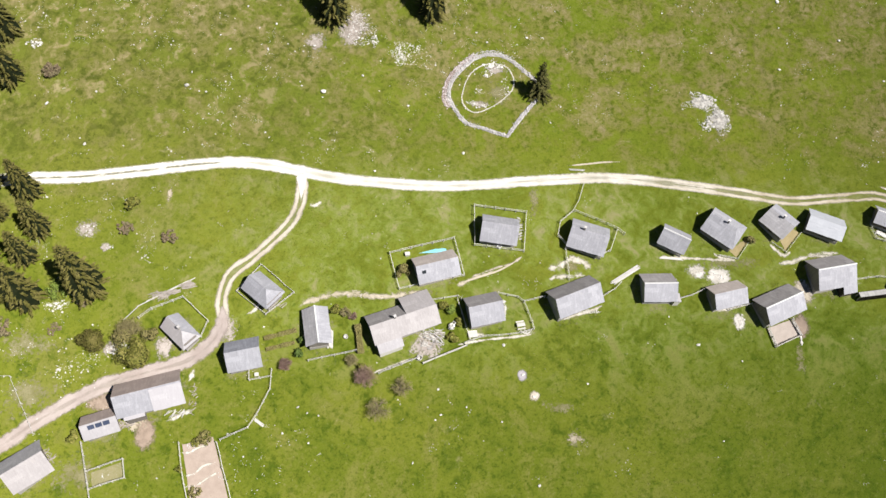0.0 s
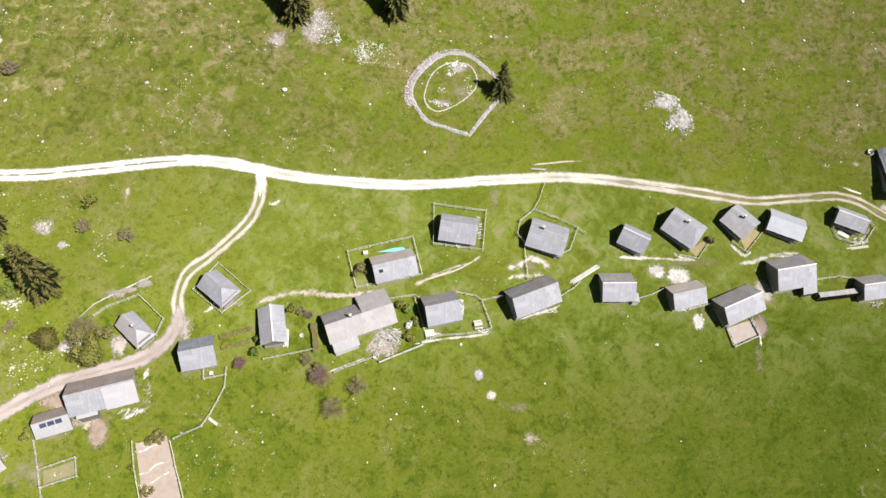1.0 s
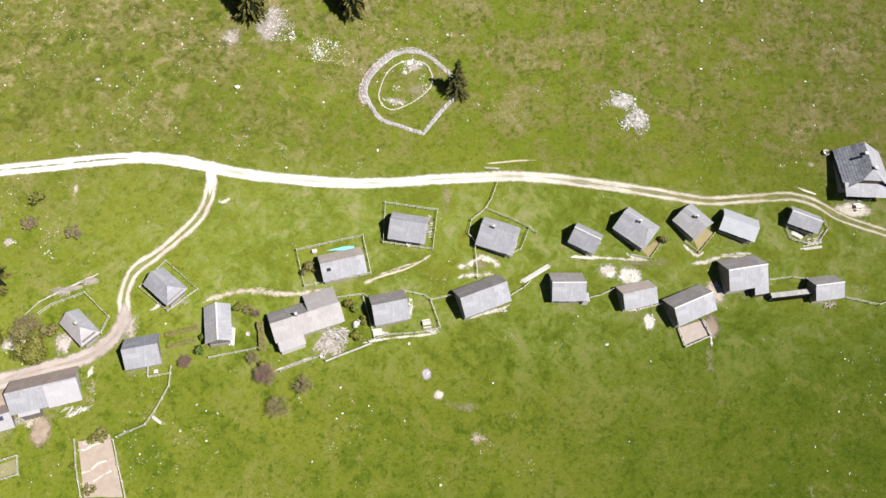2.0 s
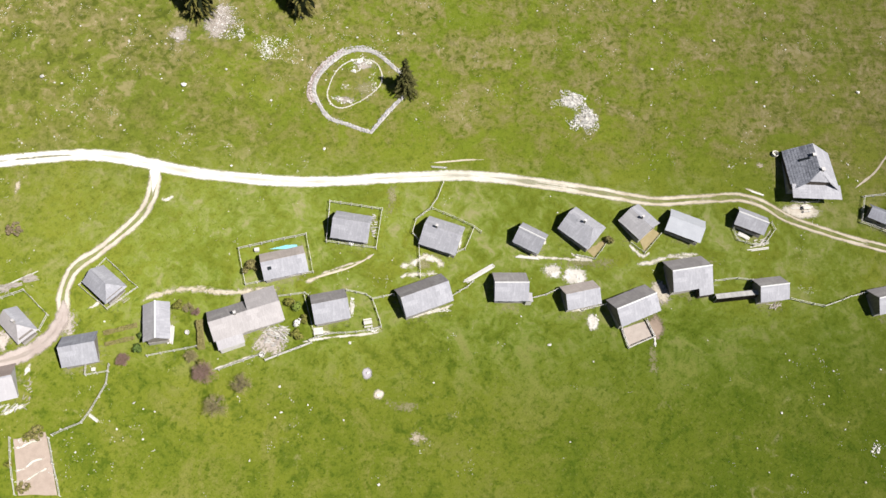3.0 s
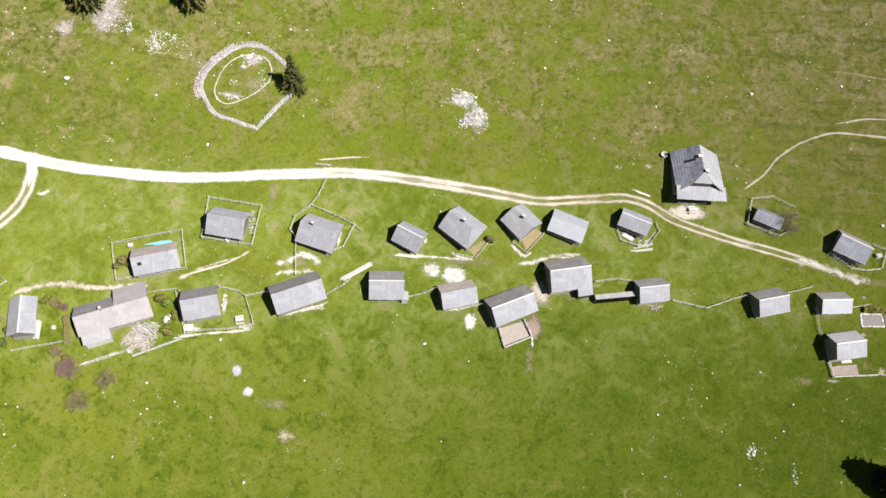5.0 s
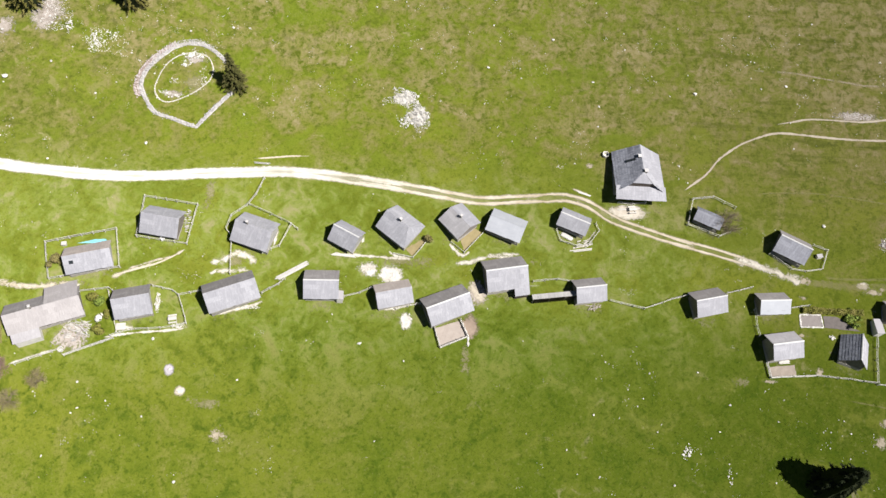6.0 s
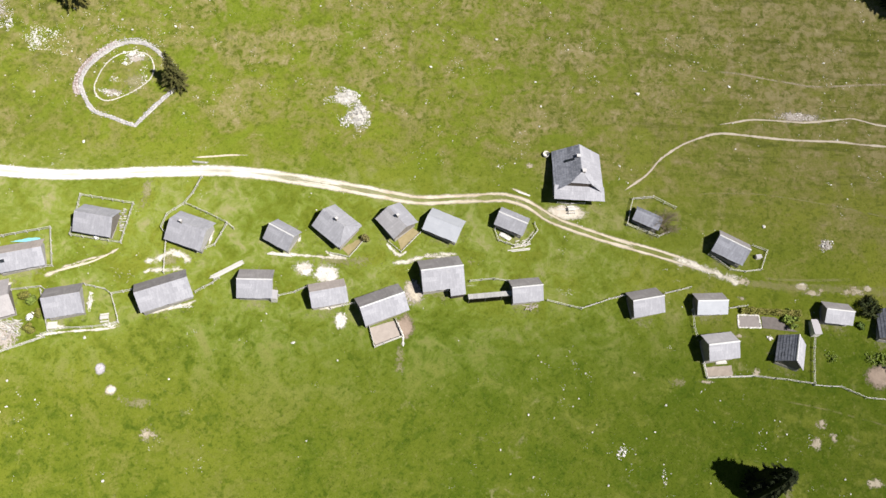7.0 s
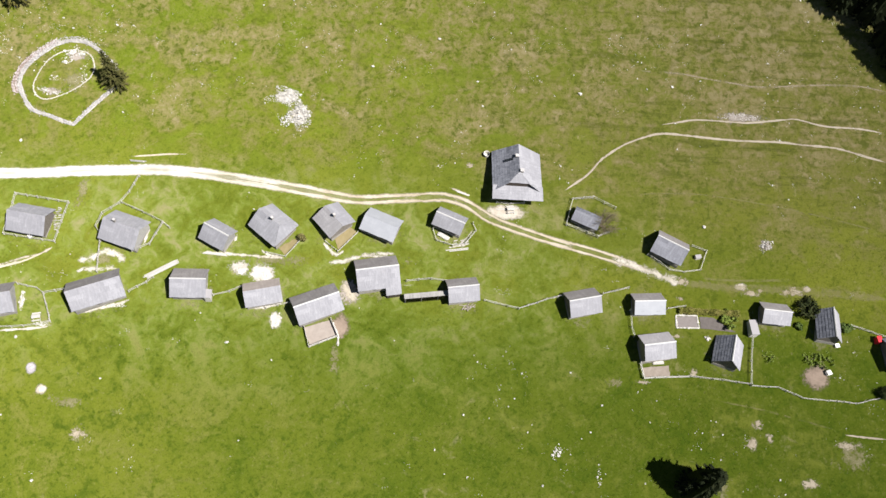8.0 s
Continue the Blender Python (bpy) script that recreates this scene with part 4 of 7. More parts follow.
ribbon("worn_strip", [(-27.5, 56.5), (-25.7, 57.4), (-24.1, 59.8), (-23.0, 61.1)], 1.1, WORN_WHITE, lift=0.03, taper=1.0, step=0.7, label="white debris round a hipped hut", category="bare ground")
ribbon("worn_strip", [(82.4, 71.2), (86.4, 72.4), (91.1, 72.4)], 1.0, WORN_WHITE, lift=0.03, taper=1.0, step=0.7, label="pale worn ground behind a hut", category="bare ground")
ribbon("worn_strip", [(105.5, 76.3), (107.4, 77.9), (108.4, 79.5)], 0.8, WORN_WHITE, lift=0.03, taper=1.0, step=0.7, label="white debris in a fenced yard", category="bare ground")
ribbon("worn_strip", [(102.8, 75.1), (105.1, 75.6), (107.9, 76.5)], 0.8, WORN_WHITE, lift=0.03, taper=1.0, step=0.7, label="pale debris below a yard", category="bare ground")
ribbon("worn_strip", [(102.7, 87.9), (105.0, 87.2), (107.1, 86.3)], 0.8, WORN, lift=0.03, taper=1.0, step=0.7, label="worn spot beside the track", category="bare ground")
ribbon("worn_strip", [(94.2, 66.9), (96.5, 67.2)], 0.7, WORN_WHITE, lift=0.03, taper=1.0, step=0.7, label="pale boards and debris beside a hut", category="bare ground")
ribbon("worn_strip", [(156.6, 71.9), (162.6, 71.7), (168.7, 71.9), (176.0, 72.3)], 0.7, PATH_TRACE, lift=0.03, taper=1.0, step=0.7, label="faint pale wheel mark", category="bare ground")
ribbon("worn_strip", [(165.7, 70.3), (167.3, 69.9)], 1.3, WORN_WHITE, lift=0.03, taper=1.0, step=0.7, label="white stony spot above the huts", category="bare ground")
ribbon("worn_strip", [(175.2, 70.4), (178.8, 69.9)], 1.2, WORN, lift=0.03, taper=1.0, step=0.7, label="stony spot above the huts", category="bare ground")
ribbon("worn_strip", [(-31.3, 56.7), (-30.6, 54.6), (-31.4, 52.0)], 3.0, WORN, lift=0.03, taper=1.0, step=0.7, label="pale gravel where two tracks meet", category="bare ground")
ribbon("worn_strip", [(-35.6, 46.9), (-36.3, 43.9)], 1.6, WORN_WHITE, lift=0.03, taper=1.0, step=0.7, label="white debris at the farmhouse gable", category="bare ground")
ribbon("worn_strip", [(-40.1, 37.1), (-37.2, 38.4), (-34.8, 39.5)], 1.2, WORN_WHITE, lift=0.03, taper=1.0, step=0.7, label="white debris below the farmhouse", category="bare ground")
ribbon("worn_strip", [(137.3, 75.3), (141.0, 74.3), (144.6, 73.2), (148.3, 72.0), (151.8, 71.0), (153.2, 70.7)], 2.6, WORN_WHITE, lift=0.05, taper=2.0, step=0.7, label="blotchy pale end of the gravel track", category="bare ground")


# ---- plants ----
BARK = mottled("bark", (0.10, 0.075, 0.055), (0.19, 0.15, 0.12), 3.0, 0.95, 0.02, long=(3.0, 3.0, 0.5))
TWIG = mottled("bare_twig", (0.185, 0.160, 0.070), (0.28, 0.245, 0.115), 2.0, 0.95, 0.005)
TWIG_DARK = mottled("dark_twig", (0.10, 0.085, 0.055), (0.19, 0.16, 0.10), 2.0, 0.95, 0.005)
TWIG_RED = mottled("reddish_twig", (0.19, 0.120, 0.098), (0.29, 0.20, 0.165), 2.0, 0.95, 0.005)


def leaf_material(name, a, b, c, gloss=0.25):
    """Foliage that differs from clump to clump."""
    mat, nt, bsdf = begin(name, 0.75)
    island = node(nt, "ShaderNodeNewGeometry").outputs["Random Per Island"]
    tone = blend(nt, island, a, b)
    big = grain(nt, own(nt), 0.8, 3.0)
    feed(nt, bsdf.inputs["Base Color"], blend(nt, ease(nt, big, 0.45, 0.7), tone, c))
    bsdf.inputs["Specular IOR Level"].default_value = gloss
    return mat


NEEDLE = leaf_material("spruce_needles", (0.060, 0.060, 0.014), (0.115, 0.104, 0.030), (0.15, 0.13, 0.046), 0.04)
NEEDLE_MID = leaf_material("deep_olive_needles", (0.036, 0.040, 0.012), (0.072, 0.070, 0.024), (0.098, 0.088, 0.034), 0.04)
NEEDLE_DARK = leaf_material("dark_needles", (0.018, 0.026, 0.011), (0.036, 0.043, 0.016), (0.050, 0.054, 0.020), 0.04)
# crown shade put into the colour, for inner foliage and unlit sides
NEEDLE_SHADED = leaf_material("shaded_needles", (0.008, 0.012, 0.006), (0.015, 0.019, 0.008), (0.020, 0.023, 0.010), 0.05)
LEAF_OLIVE = leaf_material("olive_leaves", (0.085, 0.095, 0.015), (0.18, 0.172, 0.034), (0.22, 0.195, 0.058))
LEAF_GREEN = leaf_material("green_leaves", (0.045, 0.075, 0.014), (0.085, 0.125, 0.022), (0.06, 0.09, 0.02))
LEAF_LIME = leaf_material("lime_leaves", (0.11, 0.155, 0.022), (0.18, 0.23, 0.045), (0.14, 0.19, 0.035))
LEAF_HAZE = leaf_material("budding_leaves", (0.125, 0.110, 0.035), (0.215, 0.185, 0.075), (0.17, 0.16, 0.05))
LEAF_BROWN = leaf_material("brown_leaves", (0.135, 0.100, 0.058), (0.20, 0.155, 0.10), (0.155, 0.135, 0.07))


def tube(bm, a, b, ra, rb, sides=5):
    a, b = Vector(a), Vector(b)
    way = (b - a).normalized()
    u = way.orthogonal().normalized()
    v = way.cross(u)
    rings = [[bm.verts.new(p + (u * math.cos(k / sides * math.tau) + v * math.sin(k / sides * math.tau)) * r) for k in range(sides)] for p, r in ((a, ra), (b, rb))]
    for k in range(sides):
        bm.faces.new((rings[0][k], rings[0][(k + 1) % sides], rings[1][(k + 1) % sides], rings[1][k]))


def from_lists(name, verts, faces, mat, parent, label=""):
    mesh = bpy.data.meshes.new(name)
    mesh.from_pydata(verts, [], faces)
    mesh.materials.append(mat)
    ob = new(name, mesh)
    ob.parent = parent
    return tagged(ob, label)


def spruce(seed, tall, wide, needles=NEEDLE, label="", category="spruce", full=0.68, dense=0.74, gap=1.0):
    """A spruce: tapered trunk, whorls of drooping boughs feathered with twigs."""
    rnd = random.Random(seed)
    base = new("spruce_tree")
    tagged(base, label, category, "spruces on the meadow")
    bm = bmesh.new()
    for k in range(6):
        tube(bm, (0, 0, -0.6 + (tall + 0.4) * k / 6), (0, 0, -0.6 + (tall + 0.4) * (k + 1) / 6), 0.022 * tall * (1 - k / 6.2), 0.022 * tall * (1 - (k + 1) / 6.2), 8)
    bmesh.ops.remove_doubles(bm, verts=bm.verts, dist=0.001)
    part("trunk", bm, BARK, base)
    verts, faces = [], []
    z = tall * 0.07
    lop = [rnd.uniform(0.82, 1.12) for _ in range(12)]
    while z < tall * 0.985:
        f = z / tall
        reach = wide * ((1 - f) ** full) * (0.72 + 0.28 * min(1.0, f / 0.12)) + 0.12
        count = max(5, round(5 + 6 * (1 - f)))
        turn = rnd.uniform(0, 6.3)
        for k in range(count):
            a = turn + k / count * math.tau + rnd.uniform(-0.25, 0.25)
            r = reach * rnd.uniform(0.72, 1.08) * lop[int(a / math.tau * 12) % 12]
            way, side = Vector((math.cos(a), math.sin(a), 0)), Vector((-math.sin(a), math.cos(a), 0))
            sag = rnd.uniform(0.16, 0.36)
            n = max(4, round(r / 0.26))
            for i in range(1, n + 1):
                s = i / n
                c = way * (r * s) + Vector((0, 0, z - sag * r * s * s + 0.12 * r * s))
                spread = (0.44 * (1 - s) + 0.20) * min(1.0, r * 0.75) * (0.55 + 0.45 * min(1, s * 3))
                for e in (-1, 1):
                    out = side * (e * spread * rnd.uniform(0.8, 1.25)) + way * (0.34 * spread + 0.16) + Vector((0, 0, -0.30 + 0.42 * rnd.random()))
                    w = way * (0.15 + 0.13 * rnd.random())
                    m = len(verts)
                    verts += [c - w * 0.6, c + out * 0.55 - w * 0.9, c + out, c + out * 0.5 + w]
                    faces.append((m, m + 1, m + 2, m + 3))
            m = len(verts)
            tip = way * (r * 1.06) + Vector((0, 0, z - sag * r + 0.10 * r))
            verts += [way * (r * 0.75) + side * 0.13 + Vector((0, 0, z - sag * r * 0.55 + 0.09 * r)), tip, way * (r * 0.75) - side * 0.13 + Vector((0, 0, z - sag * r * 0.55 + 0.09 * r))]
            faces.append((m, m + 1, m + 2))
        z += (0.40 + 0.26 * (1 - f)) * (0.8 + tall / 50) * gap
    from_lists("crown", verts, faces, needles, base)
    # the dense inner foliage, a jagged skirted cone coloured near-black as painted shade
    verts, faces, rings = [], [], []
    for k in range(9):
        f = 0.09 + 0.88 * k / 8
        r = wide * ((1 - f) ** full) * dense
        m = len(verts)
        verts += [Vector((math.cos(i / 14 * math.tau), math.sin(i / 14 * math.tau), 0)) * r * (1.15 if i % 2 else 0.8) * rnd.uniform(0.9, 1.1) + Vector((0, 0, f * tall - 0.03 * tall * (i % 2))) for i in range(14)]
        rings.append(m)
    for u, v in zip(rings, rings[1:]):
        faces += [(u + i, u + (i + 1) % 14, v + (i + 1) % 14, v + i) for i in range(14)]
    from_lists("inner_foliage", verts, faces, NEEDLE_SHADED, base)
    return base


def bush(name, x, y, wide, tall, leaves, seed, label, category="bush", count=900, size=0.2):
    """A leafy bush: a few stems and a lumpy crown of small leaf clumps with gaps."""
    rnd = random.Random(seed)
    base = anchor(name, x, y, label=label, category=category)
    lumps = []
    low = tall < wide * 0.75
    for k in range(36 if low else 9):
        a, r = rnd.uniform(0, 6.3), wide * (0.85 * math.sqrt(rnd.random()) if low else rnd.uniform(0.05, 0.62))
        c = Vector((math.cos(a) * r, math.sin(a) * r, tall * rnd.uniform(0.4, 0.72)))
        lumps.append((c, min(wide, tall * 0.8) * rnd.uniform(0.36, 0.58)))
        if k < 7:
            bm = bmesh.new()
            tube(bm, (c.x * 0.1, c.y * 0.1, -0.25), (c.x * 0.6, c.y * 0.6, c.z * 0.6), 0.06, 0.04, 5)
            tube(bm, (c.x * 0.6, c.y * 0.6, c.z * 0.6), c, 0.04, 0.015, 4)
            part("stem", bm, BARK, base)
    verts, faces = [], []
    for _ in range(count):
        c, r = rnd.choice(lumps)
        d = Vector((rnd.gauss(0, 1), rnd.gauss(0, 1), rnd.gauss(0, 0.9))).normalized()
        p = c + d * r * rnd.uniform(0.55, 1.12)
        if p.z < 0.02:
            p.z = rnd.uniform(0.03, 0.3)
        u = Vector((rnd.gauss(0, 1), rnd.gauss(0, 1), rnd.gauss(0, 0.6))).normalized()
        u = (u - d * u.dot(d) * 0.85).normalized()
        v = d.cross(u).normalized() + d * rnd.uniform(-0.3, 0.3)
        s = size * rnd.uniform(0.6, 1.4)
        m = len(verts)
        verts += [p - u * s, p - v * s * 0.7 + d * 0.03, p + u * s, p + v * s * 0.7 + d * 0.03]
        faces.append((m, m + 1, m + 2, m + 3))
    from_lists("crown", verts, faces, leaves, base)
    # inner leaves take a dark needle colour that paints the bush's inner shade
    verts, faces = [], []
    for _ in range(count // (10 if low else 4)):
        c, r = rnd.choice(lumps)
        d = Vector((rnd.gauss(0, 1), rnd.gauss(0, 1), rnd.gauss(0, 0.7))).normalized()
        q = c + d * r * rnd.uniform(0.2, 0.7)
        q.z = max(0.05, q.z - 0.1 * tall)
        u = Vector((rnd.gauss(0, 1), rnd.gauss(0, 1), rnd.gauss(0, 0.4))).normalized() * size * 1.3
        v = u.cross(Vector((rnd.gauss(0, 0.5), rnd.gauss(0, 0.5), 1))).normalized() * size * 0.9
        m = len(verts)
        verts += [q - u, q - v, q + u, q + v]
        faces.append((m, m + 1, m + 2, m + 3))
    from_lists("inner_leaves", verts, faces, NEEDLE_DARK, base)
    return base


def bare_tree(name, x, y, wide, tall, twigs, seed, label, category="bare tree", stems=5, fork=4, depth=4, thick=0.08, thin=0.012):
    """A leafless shrub or tree: branches that fork into a haze of twigs."""
    rnd = random.Random(seed)
    base = anchor(name, x, y, label=label, category=category)
    fine = []

    def grow(limbs, p, way, length, r, level):
        q = p + way * length
        if level > 1:
            tube(limbs, p, q, r, r * 0.62, 5)
        else:
            fine.append((p, q, max(r, thin)))
        if level == 0:
            return
        for _ in range(fork):
            d = (way + Vector((rnd.gauss(0, 0.55), rnd.gauss(0, 0.55), rnd.gauss(0.05, 0.4)))).normalized()
            grow(limbs, p.lerp(q, rnd.uniform(0.55, 1.0)), d, length * rnd.uniform(0.55, 0.85), r * 0.55, level - 1)
    for k in range(stems):
        a = k / stems * math.tau + rnd.uniform(-0.4, 0.4)
        lean = rnd.uniform(0.35, 1.0) * wide / tall
        way = Vector((math.cos(a) * lean, math.sin(a) * lean, 1)).normalized()
        limbs = bmesh.new()
        grow(limbs, Vector((0, 0, -0.2)), way, tall * 0.42, thick, depth)
        part("limb", limbs, BARK, base)
    verts, faces = [], []
    for p, q, r in fine:
        u = (q - p).cross(Vector((rnd.gauss(0, 1), rnd.gauss(0, 1), rnd.gauss(0, 1)))).normalized() * r
        v = (q - p).cross(u).normalized() * r
        m = len(verts)
        verts += [p + u, p - u * 0.5 + v * 0.87, p - u * 0.5 - v * 0.87, q]
        faces += [(m, m + 1, m + 3), (m + 1, m + 2, m + 3), (m + 2, m, m + 3)]
    from_lists("twig_haze", verts, faces, twigs, base)
    return base


# ---- stones, fences, walls ----
def stone_mesh(seed, mat, flat=0.7):
    rnd = random.Random(seed)
    bm = bmesh.new()
    bmesh.ops.create_icosphere(bm, subdivisions=1, radius=0.5)
    for v in bm.verts:
        v.co *= rnd.uniform(0.72, 1.18)
        v.co.z *= flat
        v.co.x *= 1.15
    mesh = bpy.data.meshes.new("stone")
    bm.to_mesh(mesh)
    bm.free()
    mesh.materials.append(mat)
    return mesh


STONES = [stone_mesh(k, LIMESTONE) for k in range(8)]
WALL_STONES = [stone_mesh(k, WALL_STONE) for k in range(8)]
FALLEN_STONES = [stone_mesh(k, FALLEN_STONE) for k in range(8)]


def lay_stone(parent, x, y, z, size, rnd, name="stone", shapes=STONES):
    ob = new(name, rnd.choice(shapes))
    ob.parent = parent
    ob.matrix_basis = Matrix.LocRotScale((x, y, z), Euler((rnd.uniform(-0.3, 0.3), rnd.uniform(-0.3, 0.3), rnd.uniform(0, 6.3))), Vector((size * rnd.uniform(0.8, 1.2), size * rnd.uniform(0.7, 1.1), size * rnd.uniform(0.7, 1.1))))
    return ob


def rubble(name, spots, parent, mat, seed):
    """Many small stones in one mesh. spots: x, y, z, size."""
    rnd = random.Random(seed)
    shapes = [([v.co.copy() for v in m.vertices], [tuple(p.vertices) for p in m.polygons]) for m in STONES]
    verts, faces = [], []
    for x, y, z, size in spots:
        co, fs = rnd.choice(shapes)
        turn = Euler((rnd.uniform(-0.4, 0.4), rnd.uniform(-0.4, 0.4), rnd.uniform(0, 6.3))).to_matrix() * size
        m = len(verts)
        at = Vector((x, y, z))
        verts += [turn @ c + at for c in co]
        faces += [tuple(m + i for i in f) for f in fs]
    ob = from_lists(name, verts, faces, mat, parent)
    return tagged(ob, kind="stuff")


def stone_wall(points, wide, tall, seed, label, size=0.5, step=0.5, across=2, name="dry_stone_wall", fill=3, shapes=None):
    """A dry stone wall: larger stones laid one by one, small rubble between them."""
    rnd = random.Random(seed)
    x0, y0 = points[0]
    z0 = gz(x0, y0)
    base = anchor(name, x0, y0, 0, z0, label=label, category="stone wall")
    line = smooth_line([(x, y, 0) for x, y in points], step)
    small = []
    for i, p in enumerate(line):
        q = line[min(i + 1, len(line) - 1)]
        way = (q - line[max(i - 1, 0)]).normalized()
        side = Vector((-way.y, way.x, 0))
        for k in range(across):
            o = ((k + 0.5) / across - 0.5) * wide + rnd.uniform(-0.1, 0.1)
            u = p + side * o + way * rnd.uniform(-0.15, 0.15)
            s = size * rnd.uniform(0.75, 1.3)
            lay_stone(base, u.x - x0, u.y - y0, gz(u.x, u.y) - z0 + s * 0.22 + rnd.uniform(0, max(0.0, tall - s * 0.5)) * (1 - abs(o) / wide), s, rnd, shapes=shapes or WALL_STONES)
        for k in range(fill):
            u = p + side * rnd.gauss(0, wide * 0.42) + way * rnd.uniform(-step, step) * 0.6
            s = size * rnd.uniform(0.3, 0.7)
            small.append((u.x - x0, u.y - y0, gz(u.x, u.y) - z0 + s * 0.2 + rnd.uniform(0, tall * 0.5), s))
    rubble("rubble", small, base, (shapes or WALL_STONES)[0].materials[0], seed)
    return base


def unit_box(name, mat):
    bm = bmesh.new()
    box(bm, -0.5, 0.5, -0.5, 0.5, -0.5, 0.5)
    bmesh.ops.bevel(bm, geom=bm.edges[:], offset=0.05, segments=1, affect="EDGES")
    mesh = bpy.data.meshes.new(name)
    bm.to_mesh(mesh)
    bm.free()
    mesh.materials.append(mat)
    return mesh


POST_GREY, RAIL_GREY = unit_box("post", TIMBER_GREY), unit_box("rail", TIMBER_GREY)
POST_PALE, RAIL_PALE = unit_box("post", TIMBER_PALE), unit_box("rail", TIMBER_PALE)


def bar(parent, mesh, a, b, wide, tall, name="rail"):
    """A plank or pole from a to b, in its parent's metres."""
    a, b = Vector(a), Vector(b)
    d = b - a
    ob = new(name, mesh)
    ob.parent = parent
    ob.matrix_basis = Matrix.LocRotScale((a + b) / 2, d.to_track_quat("X", "Z"), Vector((d.length, wide, tall)))
    return ob


def fence(points, label, seed, tall=1.0, rails=2, bay=2.3, pale=False, closed=False, name="rail_fence", thick=0.13):
    """Posts with planks nailed along them, on the line of points."""
    rnd = random.Random(seed)
    post, rail = (POST_PALE, RAIL_PALE) if pale else (POST_GREY, RAIL_GREY)
    x0, y0 = points[0]
    z0 = gz(x0, y0)
    base = anchor(name, x0, y0, 0, z0, label=label, category="fence")
    pts = list(points) + ([points[0]] if closed else [])
    stops = []
    for (ax, ay), (bx, by) in zip(pts, pts[1:]):
        n = max(1, round(math.hypot(bx - ax, by - ay) / bay))
        stops += [(ax + (bx - ax) * k / n, ay + (by - ay) * k / n) for k in range(n)]
    stops.append(pts[-1])
    feet = [Vector((x - x0 + rnd.uniform(-0.05, 0.05), y - y0 + rnd.uniform(-0.05, 0.05), gz(x, y) - z0)) for x, y in stops]
    for k, p in enumerate(feet[:-1] if closed else feet):
        top = p + Vector((rnd.uniform(-0.06, 0.06), rnd.uniform(-0.06, 0.06), tall * rnd.uniform(0.98, 1.14)))
        bar(base, post, p - Vector((0, 0, 0.35)), top, thick, thick, "post")
    for p, q in zip(feet, feet[1:]):
        for k in range(rails):
            h = tall * (k + 1) / (rails + 0.15)
            lift = Vector((0, 0, h + rnd.uniform(-0.04, 0.04)))
            over = (q - p).normalized() * 0.08
            bar(base, rail, p - over + lift, q + over + lift + Vector((0, 0, rnd.uniform(-0.06, 0.06))), 0.05, 0.10)
    return base


# ---- spruces ----
young = spruce(3, 10.6, 3.5, NEEDLE_MID, label="slender young spruce beside a ring of stones", full=0.95, dense=0.32, gap=1.45)
young.matrix_world = pose(30.7, 107.6, gz(30.7, 107.6), 0, -4, 0)
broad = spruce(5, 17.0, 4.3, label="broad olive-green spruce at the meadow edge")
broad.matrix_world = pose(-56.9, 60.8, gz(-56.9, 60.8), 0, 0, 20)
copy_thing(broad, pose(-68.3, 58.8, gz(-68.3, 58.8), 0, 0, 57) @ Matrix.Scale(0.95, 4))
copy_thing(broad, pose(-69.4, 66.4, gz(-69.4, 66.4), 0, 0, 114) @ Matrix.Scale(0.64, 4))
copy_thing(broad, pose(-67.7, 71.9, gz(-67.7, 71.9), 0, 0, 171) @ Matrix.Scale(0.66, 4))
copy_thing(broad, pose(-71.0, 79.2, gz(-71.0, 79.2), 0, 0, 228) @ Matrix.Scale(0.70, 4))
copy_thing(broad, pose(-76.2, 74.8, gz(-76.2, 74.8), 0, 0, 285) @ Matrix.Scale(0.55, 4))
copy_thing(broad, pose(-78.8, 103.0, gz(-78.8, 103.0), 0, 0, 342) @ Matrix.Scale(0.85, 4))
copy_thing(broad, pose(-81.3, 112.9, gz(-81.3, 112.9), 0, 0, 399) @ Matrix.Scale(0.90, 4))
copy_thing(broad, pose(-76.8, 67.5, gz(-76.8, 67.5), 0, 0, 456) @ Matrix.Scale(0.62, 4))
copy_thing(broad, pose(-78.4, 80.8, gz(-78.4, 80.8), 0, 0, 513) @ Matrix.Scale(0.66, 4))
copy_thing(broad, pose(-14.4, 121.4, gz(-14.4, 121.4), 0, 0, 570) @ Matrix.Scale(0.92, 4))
# the unlit sides of these crowns are painted into their near-black needles
lone = spruce(9, 15.0, 4.0, NEEDLE_SHADED, label="broad spruce with shade-blackened needles alone in the lower meadow", full=0.45, dense=0.8)
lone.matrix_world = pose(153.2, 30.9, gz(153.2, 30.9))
dark = spruce(8, 18.0, 4.1, NEEDLE_SHADED, label="tall spruce with shade-blackened needles at the forest edge")
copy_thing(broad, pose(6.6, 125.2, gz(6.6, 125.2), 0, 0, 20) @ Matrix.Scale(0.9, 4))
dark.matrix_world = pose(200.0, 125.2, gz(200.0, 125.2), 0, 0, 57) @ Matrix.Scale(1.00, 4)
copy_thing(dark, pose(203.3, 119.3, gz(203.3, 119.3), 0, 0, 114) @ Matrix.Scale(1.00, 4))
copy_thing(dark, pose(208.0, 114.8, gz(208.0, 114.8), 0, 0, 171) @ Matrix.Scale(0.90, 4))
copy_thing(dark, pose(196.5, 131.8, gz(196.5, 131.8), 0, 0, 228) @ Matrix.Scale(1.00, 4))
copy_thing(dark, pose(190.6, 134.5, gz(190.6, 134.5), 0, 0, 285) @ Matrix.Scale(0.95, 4))
